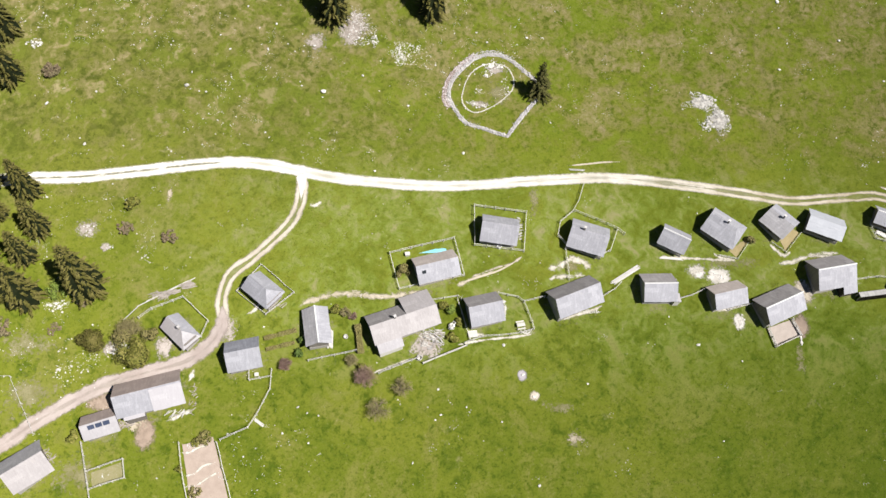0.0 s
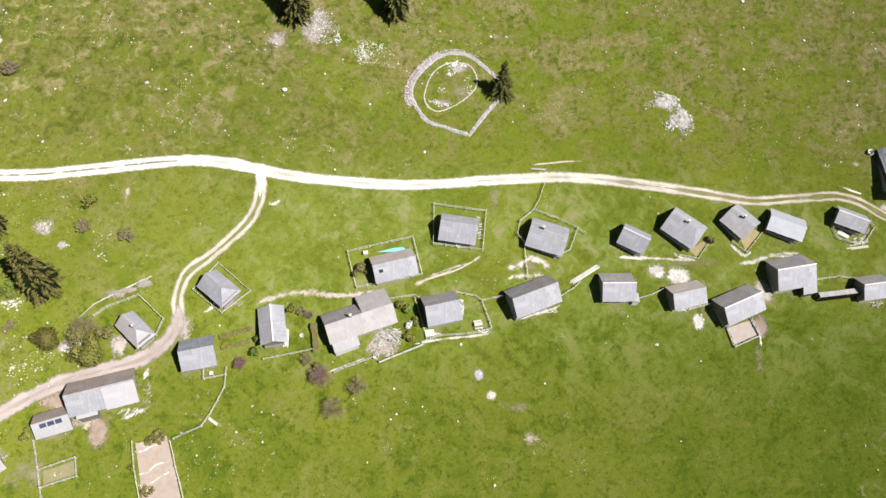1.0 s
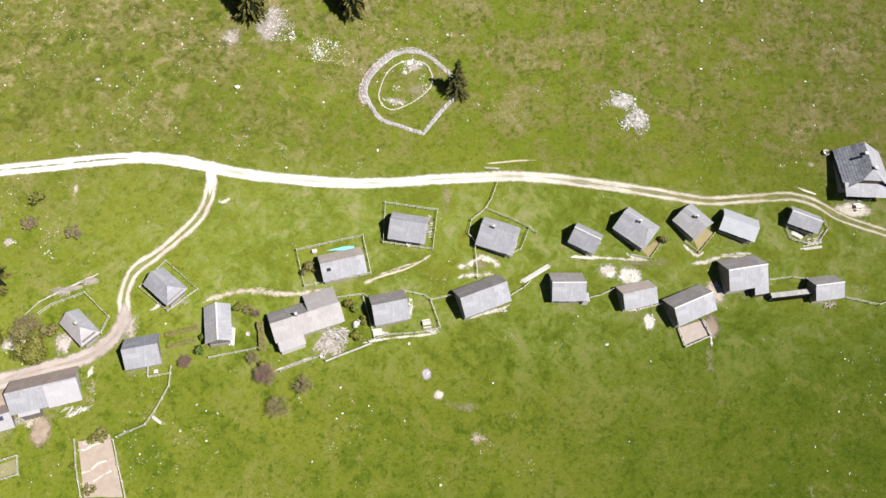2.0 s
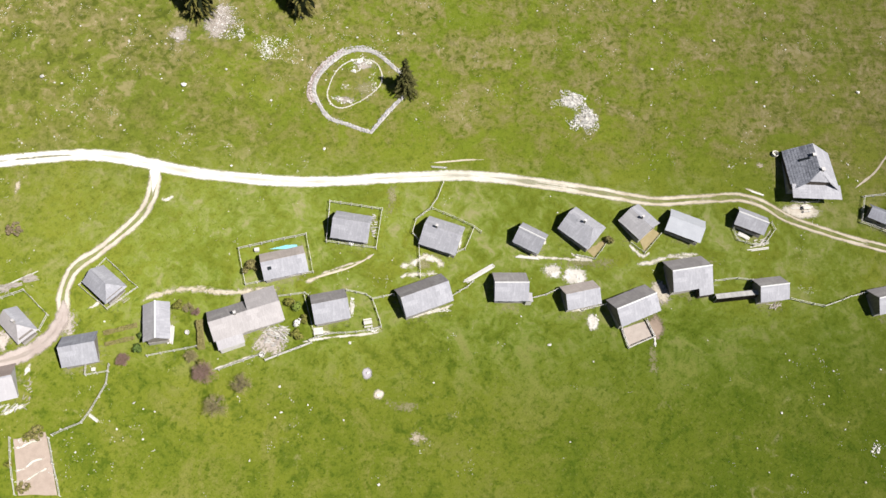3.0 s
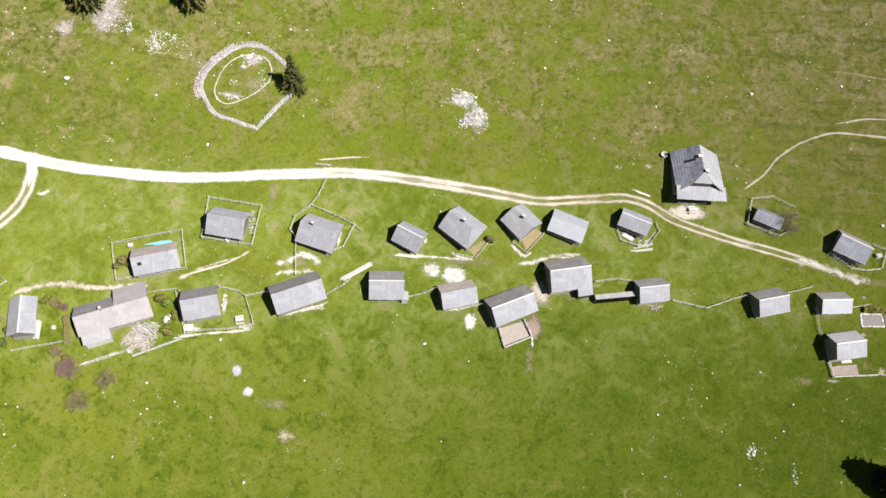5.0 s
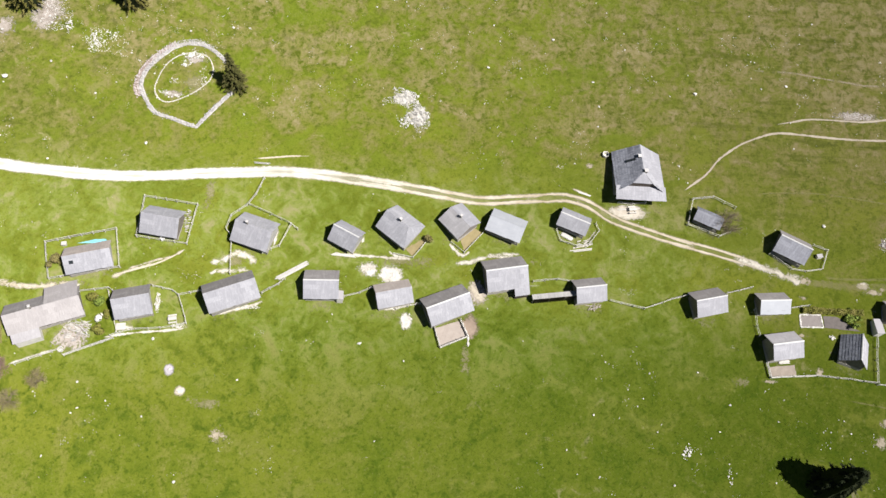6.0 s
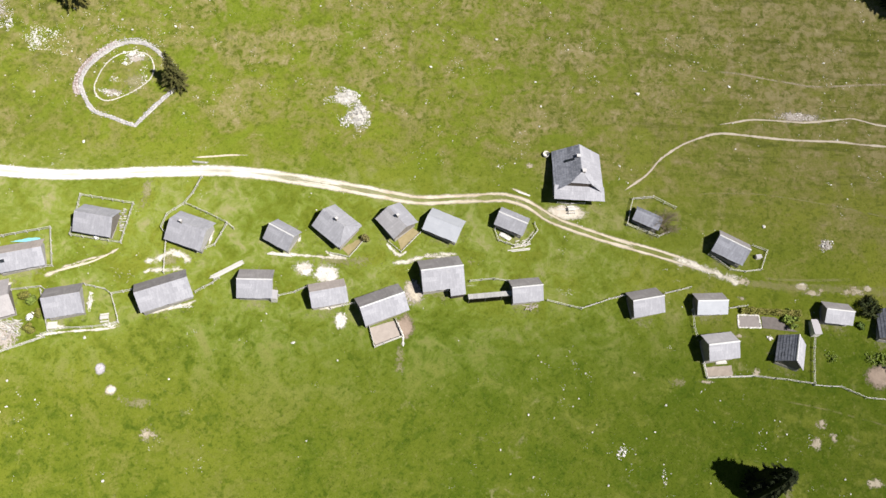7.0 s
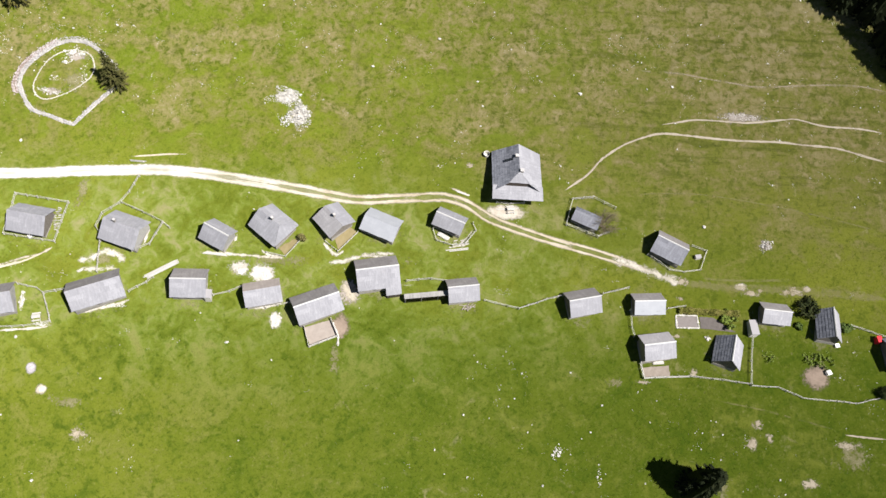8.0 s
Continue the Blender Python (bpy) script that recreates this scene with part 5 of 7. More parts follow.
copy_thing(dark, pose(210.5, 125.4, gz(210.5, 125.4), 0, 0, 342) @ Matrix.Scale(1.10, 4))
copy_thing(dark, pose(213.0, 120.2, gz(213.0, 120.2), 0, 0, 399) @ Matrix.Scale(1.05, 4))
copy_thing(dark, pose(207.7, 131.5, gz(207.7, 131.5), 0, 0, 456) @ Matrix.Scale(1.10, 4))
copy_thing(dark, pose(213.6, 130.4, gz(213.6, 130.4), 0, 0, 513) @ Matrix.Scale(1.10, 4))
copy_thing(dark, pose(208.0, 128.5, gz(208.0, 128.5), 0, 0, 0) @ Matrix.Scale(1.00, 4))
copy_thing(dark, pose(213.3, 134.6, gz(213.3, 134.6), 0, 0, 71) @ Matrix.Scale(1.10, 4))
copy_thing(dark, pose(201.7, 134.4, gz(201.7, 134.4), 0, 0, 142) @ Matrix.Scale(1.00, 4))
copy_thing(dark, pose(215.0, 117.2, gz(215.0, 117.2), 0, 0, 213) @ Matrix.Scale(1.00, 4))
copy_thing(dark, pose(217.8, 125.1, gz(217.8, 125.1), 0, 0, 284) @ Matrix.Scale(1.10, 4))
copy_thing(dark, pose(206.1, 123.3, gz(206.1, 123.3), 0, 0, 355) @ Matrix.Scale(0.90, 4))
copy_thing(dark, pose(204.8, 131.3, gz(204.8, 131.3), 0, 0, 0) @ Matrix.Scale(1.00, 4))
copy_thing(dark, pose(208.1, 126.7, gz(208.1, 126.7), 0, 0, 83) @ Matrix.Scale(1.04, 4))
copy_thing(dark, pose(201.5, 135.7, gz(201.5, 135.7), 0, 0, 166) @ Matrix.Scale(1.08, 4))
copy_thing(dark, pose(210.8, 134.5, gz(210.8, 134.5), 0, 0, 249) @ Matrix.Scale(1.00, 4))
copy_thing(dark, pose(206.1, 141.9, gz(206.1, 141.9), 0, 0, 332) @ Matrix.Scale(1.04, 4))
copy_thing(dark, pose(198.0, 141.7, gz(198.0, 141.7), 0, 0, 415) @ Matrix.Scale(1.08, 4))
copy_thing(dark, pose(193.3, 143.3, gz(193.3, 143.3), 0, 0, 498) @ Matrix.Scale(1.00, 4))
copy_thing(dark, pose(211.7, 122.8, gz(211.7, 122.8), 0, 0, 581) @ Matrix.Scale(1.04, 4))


# ---- bushes and bare trees ----
bush("bush", -54.6, 50.6, 3.2, 3.4, NEEDLE, 40, "olive-green bush beside the dirt track", count=3800, size=0.15)
bush("bush", -48.7, 52.2, 3.4, 3.2, LEAF_HAZE, 41, "large loose brownish bush above pale rocks", count=1500, size=0.13)
bare_tree("bare_tree", -48.2, 53.0, 2.6, 3.4, TWIG, 76, "leafless olive-brown tree above pale rocks", fork=5, stems=8, thin=0.012)
bush("bush", -45.8, 48.5, 3.8, 4.4, LEAF_OLIVE, 42, "large yellow-green bush beside the dirt track", count=5200, size=0.15)
bush("bush", -44.3, 52.4, 1.9, 2.2, LEAF_HAZE, 43, "loose brownish bush beside a hipped hut", count=900, size=0.14)
bush("bush", -62.2, 60.7, 2.6, 1.5, LEAF_LIME, 85, "low yellow-green bush beside a spruce", count=1500, size=0.13)
bush("bush", -57.6, 58.4, 1.3, 0.5, LEAF_BROWN, 86, "low brown heath bush below a spruce", count=900, size=0.12)
bush("bush", -62.2, 53.4, 1.5, 0.45, LEAF_BROWN, 87, "low reddish-brown heath bush in the meadow", count=900, size=0.12)
bush("bush", -50.6, 77.2, 1.6, 2.1, LEAF_OLIVE, 44, "small rounded green bush in the meadow", count=700)
bush("bush", -70.8, 104.7, 1.9, 1.1, LEAF_BROWN, 45, "low brown heath bush in the meadow", count=1900, size=0.13)
bush("bush", -51.7, 72.6, 1.8, 0.65, LEAF_BROWN, 46, "low brown heath bush in the meadow", count=1900, size=0.13)
bush("bush", -42.9, 71.2, 1.8, 0.65, LEAF_BROWN, 47, "low brown heath bush in the meadow", count=1900, size=0.13)
bush("bush", 2.2, 65.6, 2.3, 1.8, LEAF_HAZE, 48, "olive-brown budding bush in a fenced corner", count=1300, size=0.13)
bush("bush", -10.4, 57.6, 1.5, 1.2, LEAF_OLIVE, 49, "low olive shrubs beside a hut", count=700, size=0.13)
bare_tree("bare_shrub", -8.4, 57.0, 2.0, 1.5, TWIG, 77, "low leafless brownish shrub beside a hut", fork=5, stems=8, thin=0.008, category="bare shrub")
bare_tree("bare_shrub", -6.9, 56.4, 1.2, 1.2, TWIG_RED, 78, "low leafless reddish shrub beside a hut", fork=5, stems=6, thin=0.008, category="bare shrub")
bush("bush", 12.1, 53.2, 1.4, 1.3, LEAF_OLIVE, 50, "small olive bush in a garden corner", count=650)
bush("bush", 10.4, 58.9, 1.3, 1.3, LEAF_OLIVE, 51, "small olive bush beside a garden fence", count=700, size=0.13)
bush("bush", 11.9, 58.2, 1.2, 1.5, LEAF_LIME, 65, "yellow-green shrub in a garden corner", count=700, size=0.13)
bush("bush", 13.1, 56.1, 0.9, 1.2, LEAF_OLIVE, 66, "small olive shrub along a garden fence", count=500, size=0.13)
bush("bush", -5.0, 47.2, 1.1, 1.3, LEAF_OLIVE, 67, "loose olive shrub at the end of a hedge", count=600, size=0.13)
bush("bush", 73.0, 75.3, 1.8, 1.4, LEAF_HAZE, 52, "olive-brown bush against a hut's hipped end", count=800, size=0.13)
bush("bush", 178.6, 66.4, 2.8, 1.8, NEEDLE_DARK, 53, "dark green bush between two huts", count=1050)
bush("bush", 186.6, 62.4, 1.7, 1.4, LEAF_GREEN, 54, "dark low bush beside a slate-roofed hut", count=750)
bush("bush", 162.0, 63.5, 2.4, 1.0, LEAF_LIME, 55, "bright green bush over a garden bed", count=950)
bush("bush", 178.7, 56.6, 1.7, 0.35, LEAF_LIME, 56, "low green garden shrub", count=1500, size=0.11)
bush("bush", 181.6, 56.4, 2.6, 0.6, LEAF_LIME, 57, "low green garden shrub", count=1500, size=0.11)
bush("bush", 193.1, 50.2, 1.8, 2.0, NEEDLE_DARK, 58, "dark rounded bush by the stone wall", count=1900, size=0.13)
bush("bush", -55.9, 34.5, 1.4, 1.4, LEAF_OLIVE, 59, "olive bush at a hut's gable", count=650)
bush("bush", -16.1, 51.7, 0.9, 1.2, LEAF_GREEN, 60, "small dark shrub at a garden edge", count=400)
bush("bush", -16.6, 49.3, 1.0, 1.3, LEAF_GREEN, 61, "small dark shrub at a garden edge", count=450)
bush("bush", -72.4, 53.3, 2.5, 1.0, LEAF_BROWN, 62, "low brown heath bush in the meadow", count=900)
bush("bush", 176.7, 62.6, 1.1, 1.0, LEAF_GREEN, 63, "small green shrub between two huts", count=500)
bush("bush", 170.2, 56.5, 1.5, 0.3, LEAF_LIME, 64, "low leafy plants in the grass", count=1500, size=0.11)
bare_tree("bare_tree", -4.2, 45.2, 2.0, 3.4, TWIG_RED, 70, "leafless reddish tree below the long house", fork=5, stems=8, thin=0.010)
bare_tree("bare_tree", 2.9, 43.7, 2.4, 3.2, TWIG, 71, "leafless brownish tree in the lower meadow", fork=5, stems=6, thin=0.007)
bare_tree("bare_tree", -1.6, 39.9, 2.8, 3.4, TWIG, 72, "leafless brownish tree in the lower meadow", fork=5, stems=6, thin=0.007)
bare_tree("bare_tree", -19.0, 47.3, 1.7, 2.0, TWIG_RED, 73, "leafless reddish shrub at a garden fence", fork=5, stems=8, thin=0.010)
bare_tree("bare_tree", 135.6, 81.6, 5.2, 4.6, TWIG_DARK, 74, "bare dark-twigged tree over a small hut", fork=5, stems=7, thin=0.008)
bare_tree("bare_tree", -6.8, 48.3, 1.4, 2.0, TWIG, 75, "leafless shrub at the end of a hedge", fork=5, stems=8, thin=0.010)


# ---- the stone ring and stone heaps ----
ribbon("stone_bed", [(30.2, 110.6), (29.3, 111.9), (27.9, 113.1), (24.8, 115.7), (21.2, 117.0), (17.5, 116.2), (14.5, 113.7), (11.6, 109.7), (10.9, 106.0), (12.6, 102.5), (14.8, 99.9), (18.5, 98.8), (22.9, 97.4), (24.1, 98.0), (26.6, 101.9), (29.4, 105.5), (30.9, 107.8)], 1.05, STONE_BED, lift=0.05, taper=0.3, step=0.7, label="pale broken limestone under the ring wall", category="rubble")
stone_wall([(30.2, 110.6), (29.3, 111.9), (27.9, 113.1), (24.8, 115.7), (21.2, 117.0), (17.5, 116.2), (14.5, 113.7), (11.6, 109.7), (10.9, 106.0), (12.6, 102.5), (14.8, 99.9), (18.5, 98.8), (22.9, 97.4), (24.1, 98.0), (26.6, 101.9), (29.4, 105.5), (30.9, 107.8)], 0.72, 0.55, 11, "ring-shaped dry wall of pale limestone round a hollow", step=0.42, size=0.36, across=2, fill=6, name="stone_ring")
ribbon("stone_bed", [(16.5, 116.5), (13.8, 114.2), (10.9, 110.0), (9.9, 106.3), (10.9, 103.2)], 1.5, SCREE, lift=0.04, taper=0.6, step=0.7, label="pinkish broken stone outside the ring wall", category="rubble")
ribbon("stone_bed", [(20.7, 114.9), (23.8, 114.0), (25.2, 111.1), (24.5, 108.1), (21.2, 104.8), (17.1, 102.6), (14.6, 103.6), (13.8, 106.3), (15.2, 111.1), (17.7, 113.8), (20.7, 114.9)], 0.26, PATH_PALE, lift=0.04, taper=0.05, step=0.5, label="cream worn line under the inner kerb", category="rubble")
stone_wall([(24.6, 116.4), (21.2, 117.7), (17.3, 117.0), (14.0, 114.4), (12.6, 112.4)], 0.7, 0.3, 14, "second row of wall stones on the uphill side", size=0.34, step=0.45, across=1, fill=4, name="fallen_stones")
stone_wall([(16.5, 116.5), (13.8, 114.2), (10.9, 110.0), (9.9, 106.3), (10.9, 103.2)], 1.1, 0.25, 13, "loose pinkish outer row of fallen wall stones", size=0.4, step=0.5, across=2, fill=6, name="fallen_stones", shapes=FALLEN_STONES)
stone_wall([(20.7, 114.9), (23.8, 114.0), (25.2, 111.1), (24.5, 108.1), (21.2, 104.8), (17.1, 102.6), (14.6, 103.6), (13.8, 106.3), (15.2, 111.1), (17.7, 113.8), (20.7, 114.9)], 0.22, 0.10, 12, "low inner kerb of pale flat stones", size=0.27, step=0.3, across=1, fill=2, name="stone_kerb", shapes=STONES)


# ---- fences and yard walls ----
fence([(16.3, 80.4), (26.9, 79.1), (26.1, 70.5), (16.2, 71.6)], "square grey rail fence round a hut", 200, closed=True)
fence([(-0.5, 69.3), (12.2, 72.9), (14.2, 65.2), (1.6, 62.1)], "grey rail fence round a hut garden", 201, closed=True)
fence([(39.2, 86.2), (38.0, 82.4), (36.5, 79.7), (33.8, 77.2), (33.1, 74.2), (34.8, 72.1)], "bent rail fence running from the track to a hut", 202)
fence([(37.0, 79.9), (41.4, 78.2), (45.6, 76.4), (47.0, 75.4)], "rail fence above a hut", 203)
fence([(45.6, 76.3), (43.8, 71.6), (40.6, 70.0)], "rail fence closing a hut yard", 204)
fence([(34.5, 71.4), (35.0, 65.2)], "short rail fence between two huts", 205)
fence([(7.6, 60.1), (12.9, 61.0), (13.7, 60.6)], "garden rail fence between two houses", 206)
fence([(12.9, 60.5), (15.5, 53.1)], "rail fence down the garden side", 207)
fence([(20.9, 61.9), (24.7, 61.3), (25.9, 60.5), (27.5, 56.7), (27.9, 55.6)], "rail fence round a garden", 208)
fence([(27.9, 55.5), (25.3, 54.7), (21.1, 54.0), (17.9, 53.8), (14.4, 52.4)], "rail fence along the lower garden edge", 209)
fence([(25.9, 60.5), (30.1, 61.6)], "rail fence joining garden and hut", 210)
fence([(41.4, 61.9), (44.4, 63.9), (45.5, 65.1)], "short rail fence between two huts", 211)
fence([(57.3, 62.4), (60.3, 63.4), (63.1, 64.8)], "pale rail fence between two huts", 212, pale=True)
fence([(67.7, 60.7), (72.3, 62.0)], "short rail fence between hut and barn", 213)
fence([(95.0, 67.7), (100.0, 68.5), (103.1, 68.3)], "pale rail fence between two huts", 214, pale=True)
fence([(111.1, 64.9), (118.3, 63.7), (123.9, 65.8), (128.5, 67.2)], "bent rail fence between two huts", 215)
fence([(135.7, 67.6), (141.2, 69.1)], "rail fence with rubble at its foot", 216, pale=True)
fence([(141.4, 64.7), (141.7, 61.3), (142.2, 59.4)], "rail fence between two huts", 217)
fence([(143.4, 54.3), (144.0, 51.3), (153.6, 52.0)], "pale board fence round a terrace", 218, pale=True, rails=4)
fence([(153.6, 52.0), (160.5, 51.5), (166.0, 50.9)], "pale rail fence along the lower meadow", 219, pale=True)
fence([(166.8, 60.4), (166.3, 55.5), (166.0, 51.1)], "rail fence between two garden plots", 220)
fence([(149.2, 65.2), (153.0, 65.8)], "short pale rail fence at a hedge", 221, pale=True)
fence([(99.8, 78.7), (100.7, 76.5), (104.1, 75.5), (106.7, 76.0), (108.8, 78.9), (108.1, 80.4)], "low rail fence round a hut yard", 222, tall=0.8)
fence([(145.3, 76.2), (149.8, 73.2), (153.0, 72.9), (156.4, 73.4), (157.9, 77.4), (154.8, 78.5)], "low grey fence round a hut yard", 223, tall=0.8)
fence([(127.9, 81.6), (129.2, 86.9), (133.7, 87.6), (138.4, 85.6)], "old rail fence round a small hut", 224)
fence([(127.9, 81.4), (134.6, 79.3), (137.2, 80.6)], "old rail fence below a small hut", 225)
fence([(-46.8, 55.4), (-44.6, 57.2), (-39.1, 59.5), (-33.9, 55.2), (-34.9, 52.2)], "rail fence round a hipped hut", 226)
fence([(-29.3, 60.9), (-23.4, 56.6), (-18.4, 60.8), (-25.1, 66.2)], "low pale wall of boards round a hut", 228, closed=True, tall=0.6, rails=2)
fence([(-21.4, 46.5), (-21.4, 43.1), (-23.5, 38.6), (-24.9, 36.4), (-29.7, 34.2)], "rail fence down the meadow", 229)
fence([(-25.6, 47.0), (-25.4, 44.5), (-21.4, 45.3)], "small grey rail pen below a hut", 230)
fence([(-14.8, 48.1), (-10.1, 49.2), (-6.0, 50.2)], "rail fence below a narrow hut", 231, pale=True)
fence([(-1.6, 46.3), (2.6, 48.1), (6.2, 49.7)], "pale rail fence below the long house", 232, pale=True)
fence([(6.6, 48.4), (11.1, 50.4), (14.9, 52.0)], "pale rail fence below a wood heap", 233, pale=True, rails=4)
fence([(-54.2, 33.5), (-52.9, 29.3), (-51.5, 24.3)], "rail fence beside a vegetable plot", 234)
fence([(-52.6, 28.8), (-46.4, 30.9), (-45.8, 27.8), (-51.9, 25.8)], "small rail pen on a vegetable plot", 235)
fence([(-36.9, 33.6), (-36.0, 29.4), (-34.5, 24.3)], "rail fence along a ploughed plot", 236)
fence([(-30.2, 33.7), (-28.7, 29.5), (-26.8, 24.3)], "rail fence along a ploughed plot", 237)
fence([(-71.9, 44.9), (-68.8, 44.9), (-66.0, 40.2), (-62.9, 35.1)], "thin wire fence with grey posts", 238, rails=1)
fence([(78.1, 74.7), (80.8, 72.8), (84.5, 77.0)], "pale board edging of a hut yard", 239, pale=True, tall=0.6, rails=2)
fence([(66.5, 71.7), (70.4, 71.1), (73.3, 75.0)], "board edging of a hut yard", 240, pale=True, tall=0.6, rails=2)
fence([(75.4, 57.5), (76.7, 53.8), (82.1, 56.2), (80.5, 59.3)], "pale board fence round a barn yard", 241, pale=True, rails=4)
fence([(166.1, 50.6), (171.6, 50.5), (176.7, 48.6), (183.7, 48.2), (187.8, 47.9), (190.8, 48.7), (195.1, 49.6)], "low curving pale rail fence along the meadow", 244, tall=0.8, bay=1.6, pale=True)
fence([(187.6, 63.4), (192.1, 62.1), (196.2, 61.1)], "pale rail fence beside a dark barn", 247, tall=0.8, pale=True)


# ---- bare ground and yards ----
ASH = patch_material("wood_ash", (0.44, 0.41, 0.44), (0.36, 0.335, 0.36), 0.84, 0.5)
PAD = patch_material("pale_gravel_pad", (0.55, 0.51, 0.45), (0.45, 0.40, 0.335), 0.82, 0.7)
CHALK = patch_material("white_rubble_ground", (0.58, 0.56, 0.53), (0.47, 0.44, 0.40), 0.74, 1.2)
SAND = patch_material("sandy_ground", (0.41, 0.36, 0.28), (0.31, 0.265, 0.195), 0.5, 1.8, 0.95)
SOIL = patch_material("brown_soil", (0.32, 0.25, 0.20), (0.24, 0.185, 0.145), 0.80, 0.9)
THIN = patch_material("thin_turf", (0.30, 0.27, 0.16), (0.22, 0.20, 0.10), 0.5, 2.4, 0.6)
RUBBLE = patch_material("pinkish_rubble", (0.42, 0.375, 0.345), (0.32, 0.28, 0.255), 0.70, 1.7)
PINK = patch_material("pinkish_scree", (0.40, 0.355, 0.325), (0.30, 0.26, 0.23), 0.66, 1.7, 0.78)
YARD = mottled("yard_gravel", (0.235, 0.20, 0.178), (0.305, 0.265, 0.238), 0.9, 0.95, 0.03, (0.19, 0.16, 0.14))
BED = mottled("garden_gravel", (0.125, 0.110, 0.105), (0.18, 0.16, 0.155), 1.2, 0.95, 0.05)
BED_DARK = mottled("garden_soil", (0.07, 0.062, 0.058), (0.115, 0.10, 0.095), 1.2, 0.95, 0.05)
DRY_EARTH = mottled("terrace_earth", (0.19, 0.16, 0.135), (0.27, 0.23, 0.20), 0.9, 0.95, 0.03, (0.15, 0.13, 0.10))
PLOUGHED = mottled("ploughed_soil", (0.27, 0.215, 0.18), (0.36, 0.295, 0.25), 0.8, 0.95, 0.06, (0.21, 0.16, 0.13))
OLD_PLOT = mottled("old_plot", (0.13, 0.135, 0.04), (0.21, 0.19, 0.10), 0.9, 0.95, 0.04, (0.33, 0.305, 0.27))
DRY_YARD = mottled("trampled_grass", (0.18, 0.145, 0.07), (0.245, 0.20, 0.11), 0.9, 0.95, 0.04, (0.12, 0.13, 0.035))

patch("ground_patch", 66.2, 67.5, 3.4, 2.6, CHALK, label="white rubble ground beside a hut")
patch("ground_patch", 61.6, 68.4, 2.6, 1.8, CHALK, label="scattered white rubble in the grass")
patch("ground_patch", 69.7, 58.6, 1.5, 2.2, CHALK, label="white rubble ground below a hut")
patch("ground_patch", 35.1, 68.1, 4.5, 2.0, THIN, label="sandy worn ground between two huts")
patch("ground_patch", 68.6, 70.4, 9, 2.0, THIN, label="sandy worn ground behind huts")
patch("ground_patch", 114.9, 83.2, 5.2, 2.0, PAD, label="pale gravel before the large house")
patch("ground_patch", 107.1, 93.0, 1.8, 1.2, SAND, label="small tan bare spot")
patch("ground_patch", 7.2, 51.8, 3.9, 3.2, RUBBLE, turn=20.0, label="pinkish rubble and bark below the long house")
patch("ground_patch", -65.2, 41.7, 8.0, 5.0, THIN, label="worn pinkish turf beside the dirt track")
patch("ground_patch", -67.2, 50.7, 7.0, 4.0, THIN, label="worn stony turf beside bushes")
patch("ground_patch", -55.0, 28.4, 6.0, 4.0, THIN, label="worn turf round a vegetable plot")
patch("ground_patch", -9.9, 120.7, 4.2, 4.6, PINK, label="pinkish scree below a spruce")
patch("ground_patch", 66.9, 107.0, 3.6, 2.2, CHALK, label="stony ground under a heap of limestone")
patch("ground_patch", 69.9, 102.8, 3.0, 3.2, CHALK, label="stony ground under a heap of limestone")
patch("ground_patch", -43.2, 35.2, 2.3, 3.4, SOIL, label="round mound of brown soil")
patch("ground_patch", -50.1, 40.5, 5.5, 2.2, SOIL, label="brown bare ground above the farmhouse annexe")
patch("ground_patch", -45.1, 36.7, 4.0, 2.0, SAND, label="bare yard below the farmhouse")
patch("ground_patch", 180.0, 52.9, 3.6, 3.0, SOIL, label="bare brown soil in a garden")
patch("ground_patch", -10.9, 118.7, 3.6, 5.0, PINK, label="pinkish scree below a spruce")
patch("ground_patch", -17.9, 115.4, 3.0, 3.0, PINK, label="thin scree")
patch("ground_patch", 25.7, 47.1, 1.15, 1.25, ASH, label="grey ash spot in the meadow")
patch("ground_patch", 28.0, 43.4, 1.2, 1.1, PAD, label="tan bare spot in the meadow")
patch("ground_patch", 35.7, 36.1, 2.4, 2.0, SAND, label="tan bare spot in the meadow")
patch("ground_patch", 32.8, 41.6, 4.2, 1.7, THIN, label="thin tan grass in the meadow")
patch("ground_patch", 81.9, 52.2, 1.5, 4.2, THIN, label="thin worn strip below the barn yard")
patch("ground_patch", 82.5, 58.3, 2.2, 2.8, SOIL, label="brown soil beside the barn yard")
patch("ground_patch", 83.7, 65.0, 2.8, 3.2, RUBBLE, label="trodden earth between barn and hut")
patch("ground_patch", 89.4, 71.7, 8, 1.6, THIN, label="pale worn strip behind a hut")
ribbon("worn_strip", [(-17.0, 78.7), (-15.6, 79.0), (-14.2, 80.0)], 1.3, WORN_WHITE, lift=0.03, taper=0.6, step=0.5, label="white stony spot by the track", category="bare ground")
ribbon("path", [(36.0, 90.7), (40.0, 91.2), (44.0, 91.8), (48.6, 92.1)], 0.5, PATH_PALE, label="short straw-coloured streak in the upper meadow", category="bare ground")
patch("ground_patch", 4.9, 61.5, 6.0, 1.4, THIN, label="pale worn ground below the fence")
patch("ground_patch", 167.1, 43.3, 2.4, 1.6, SAND, label="tan bare spot in the meadow")
patch("ground_patch", 165.8, 39.8, 1.6, 2.2, SAND, label="tan bare spot in the meadow")
patch("ground_patch", 177.2, 32.4, 3.0, 1.4, SAND, label="tan bare ground in the lower meadow")
patch("ground_patch", 169.4, 40.6, 1.2, 1.6, SAND, label="small tan bare spot in the lower meadow")
patch("ground_patch", 159.6, 31.6, 2.4, 4.0, THIN, label="dry yellowish turf beside a spruce")
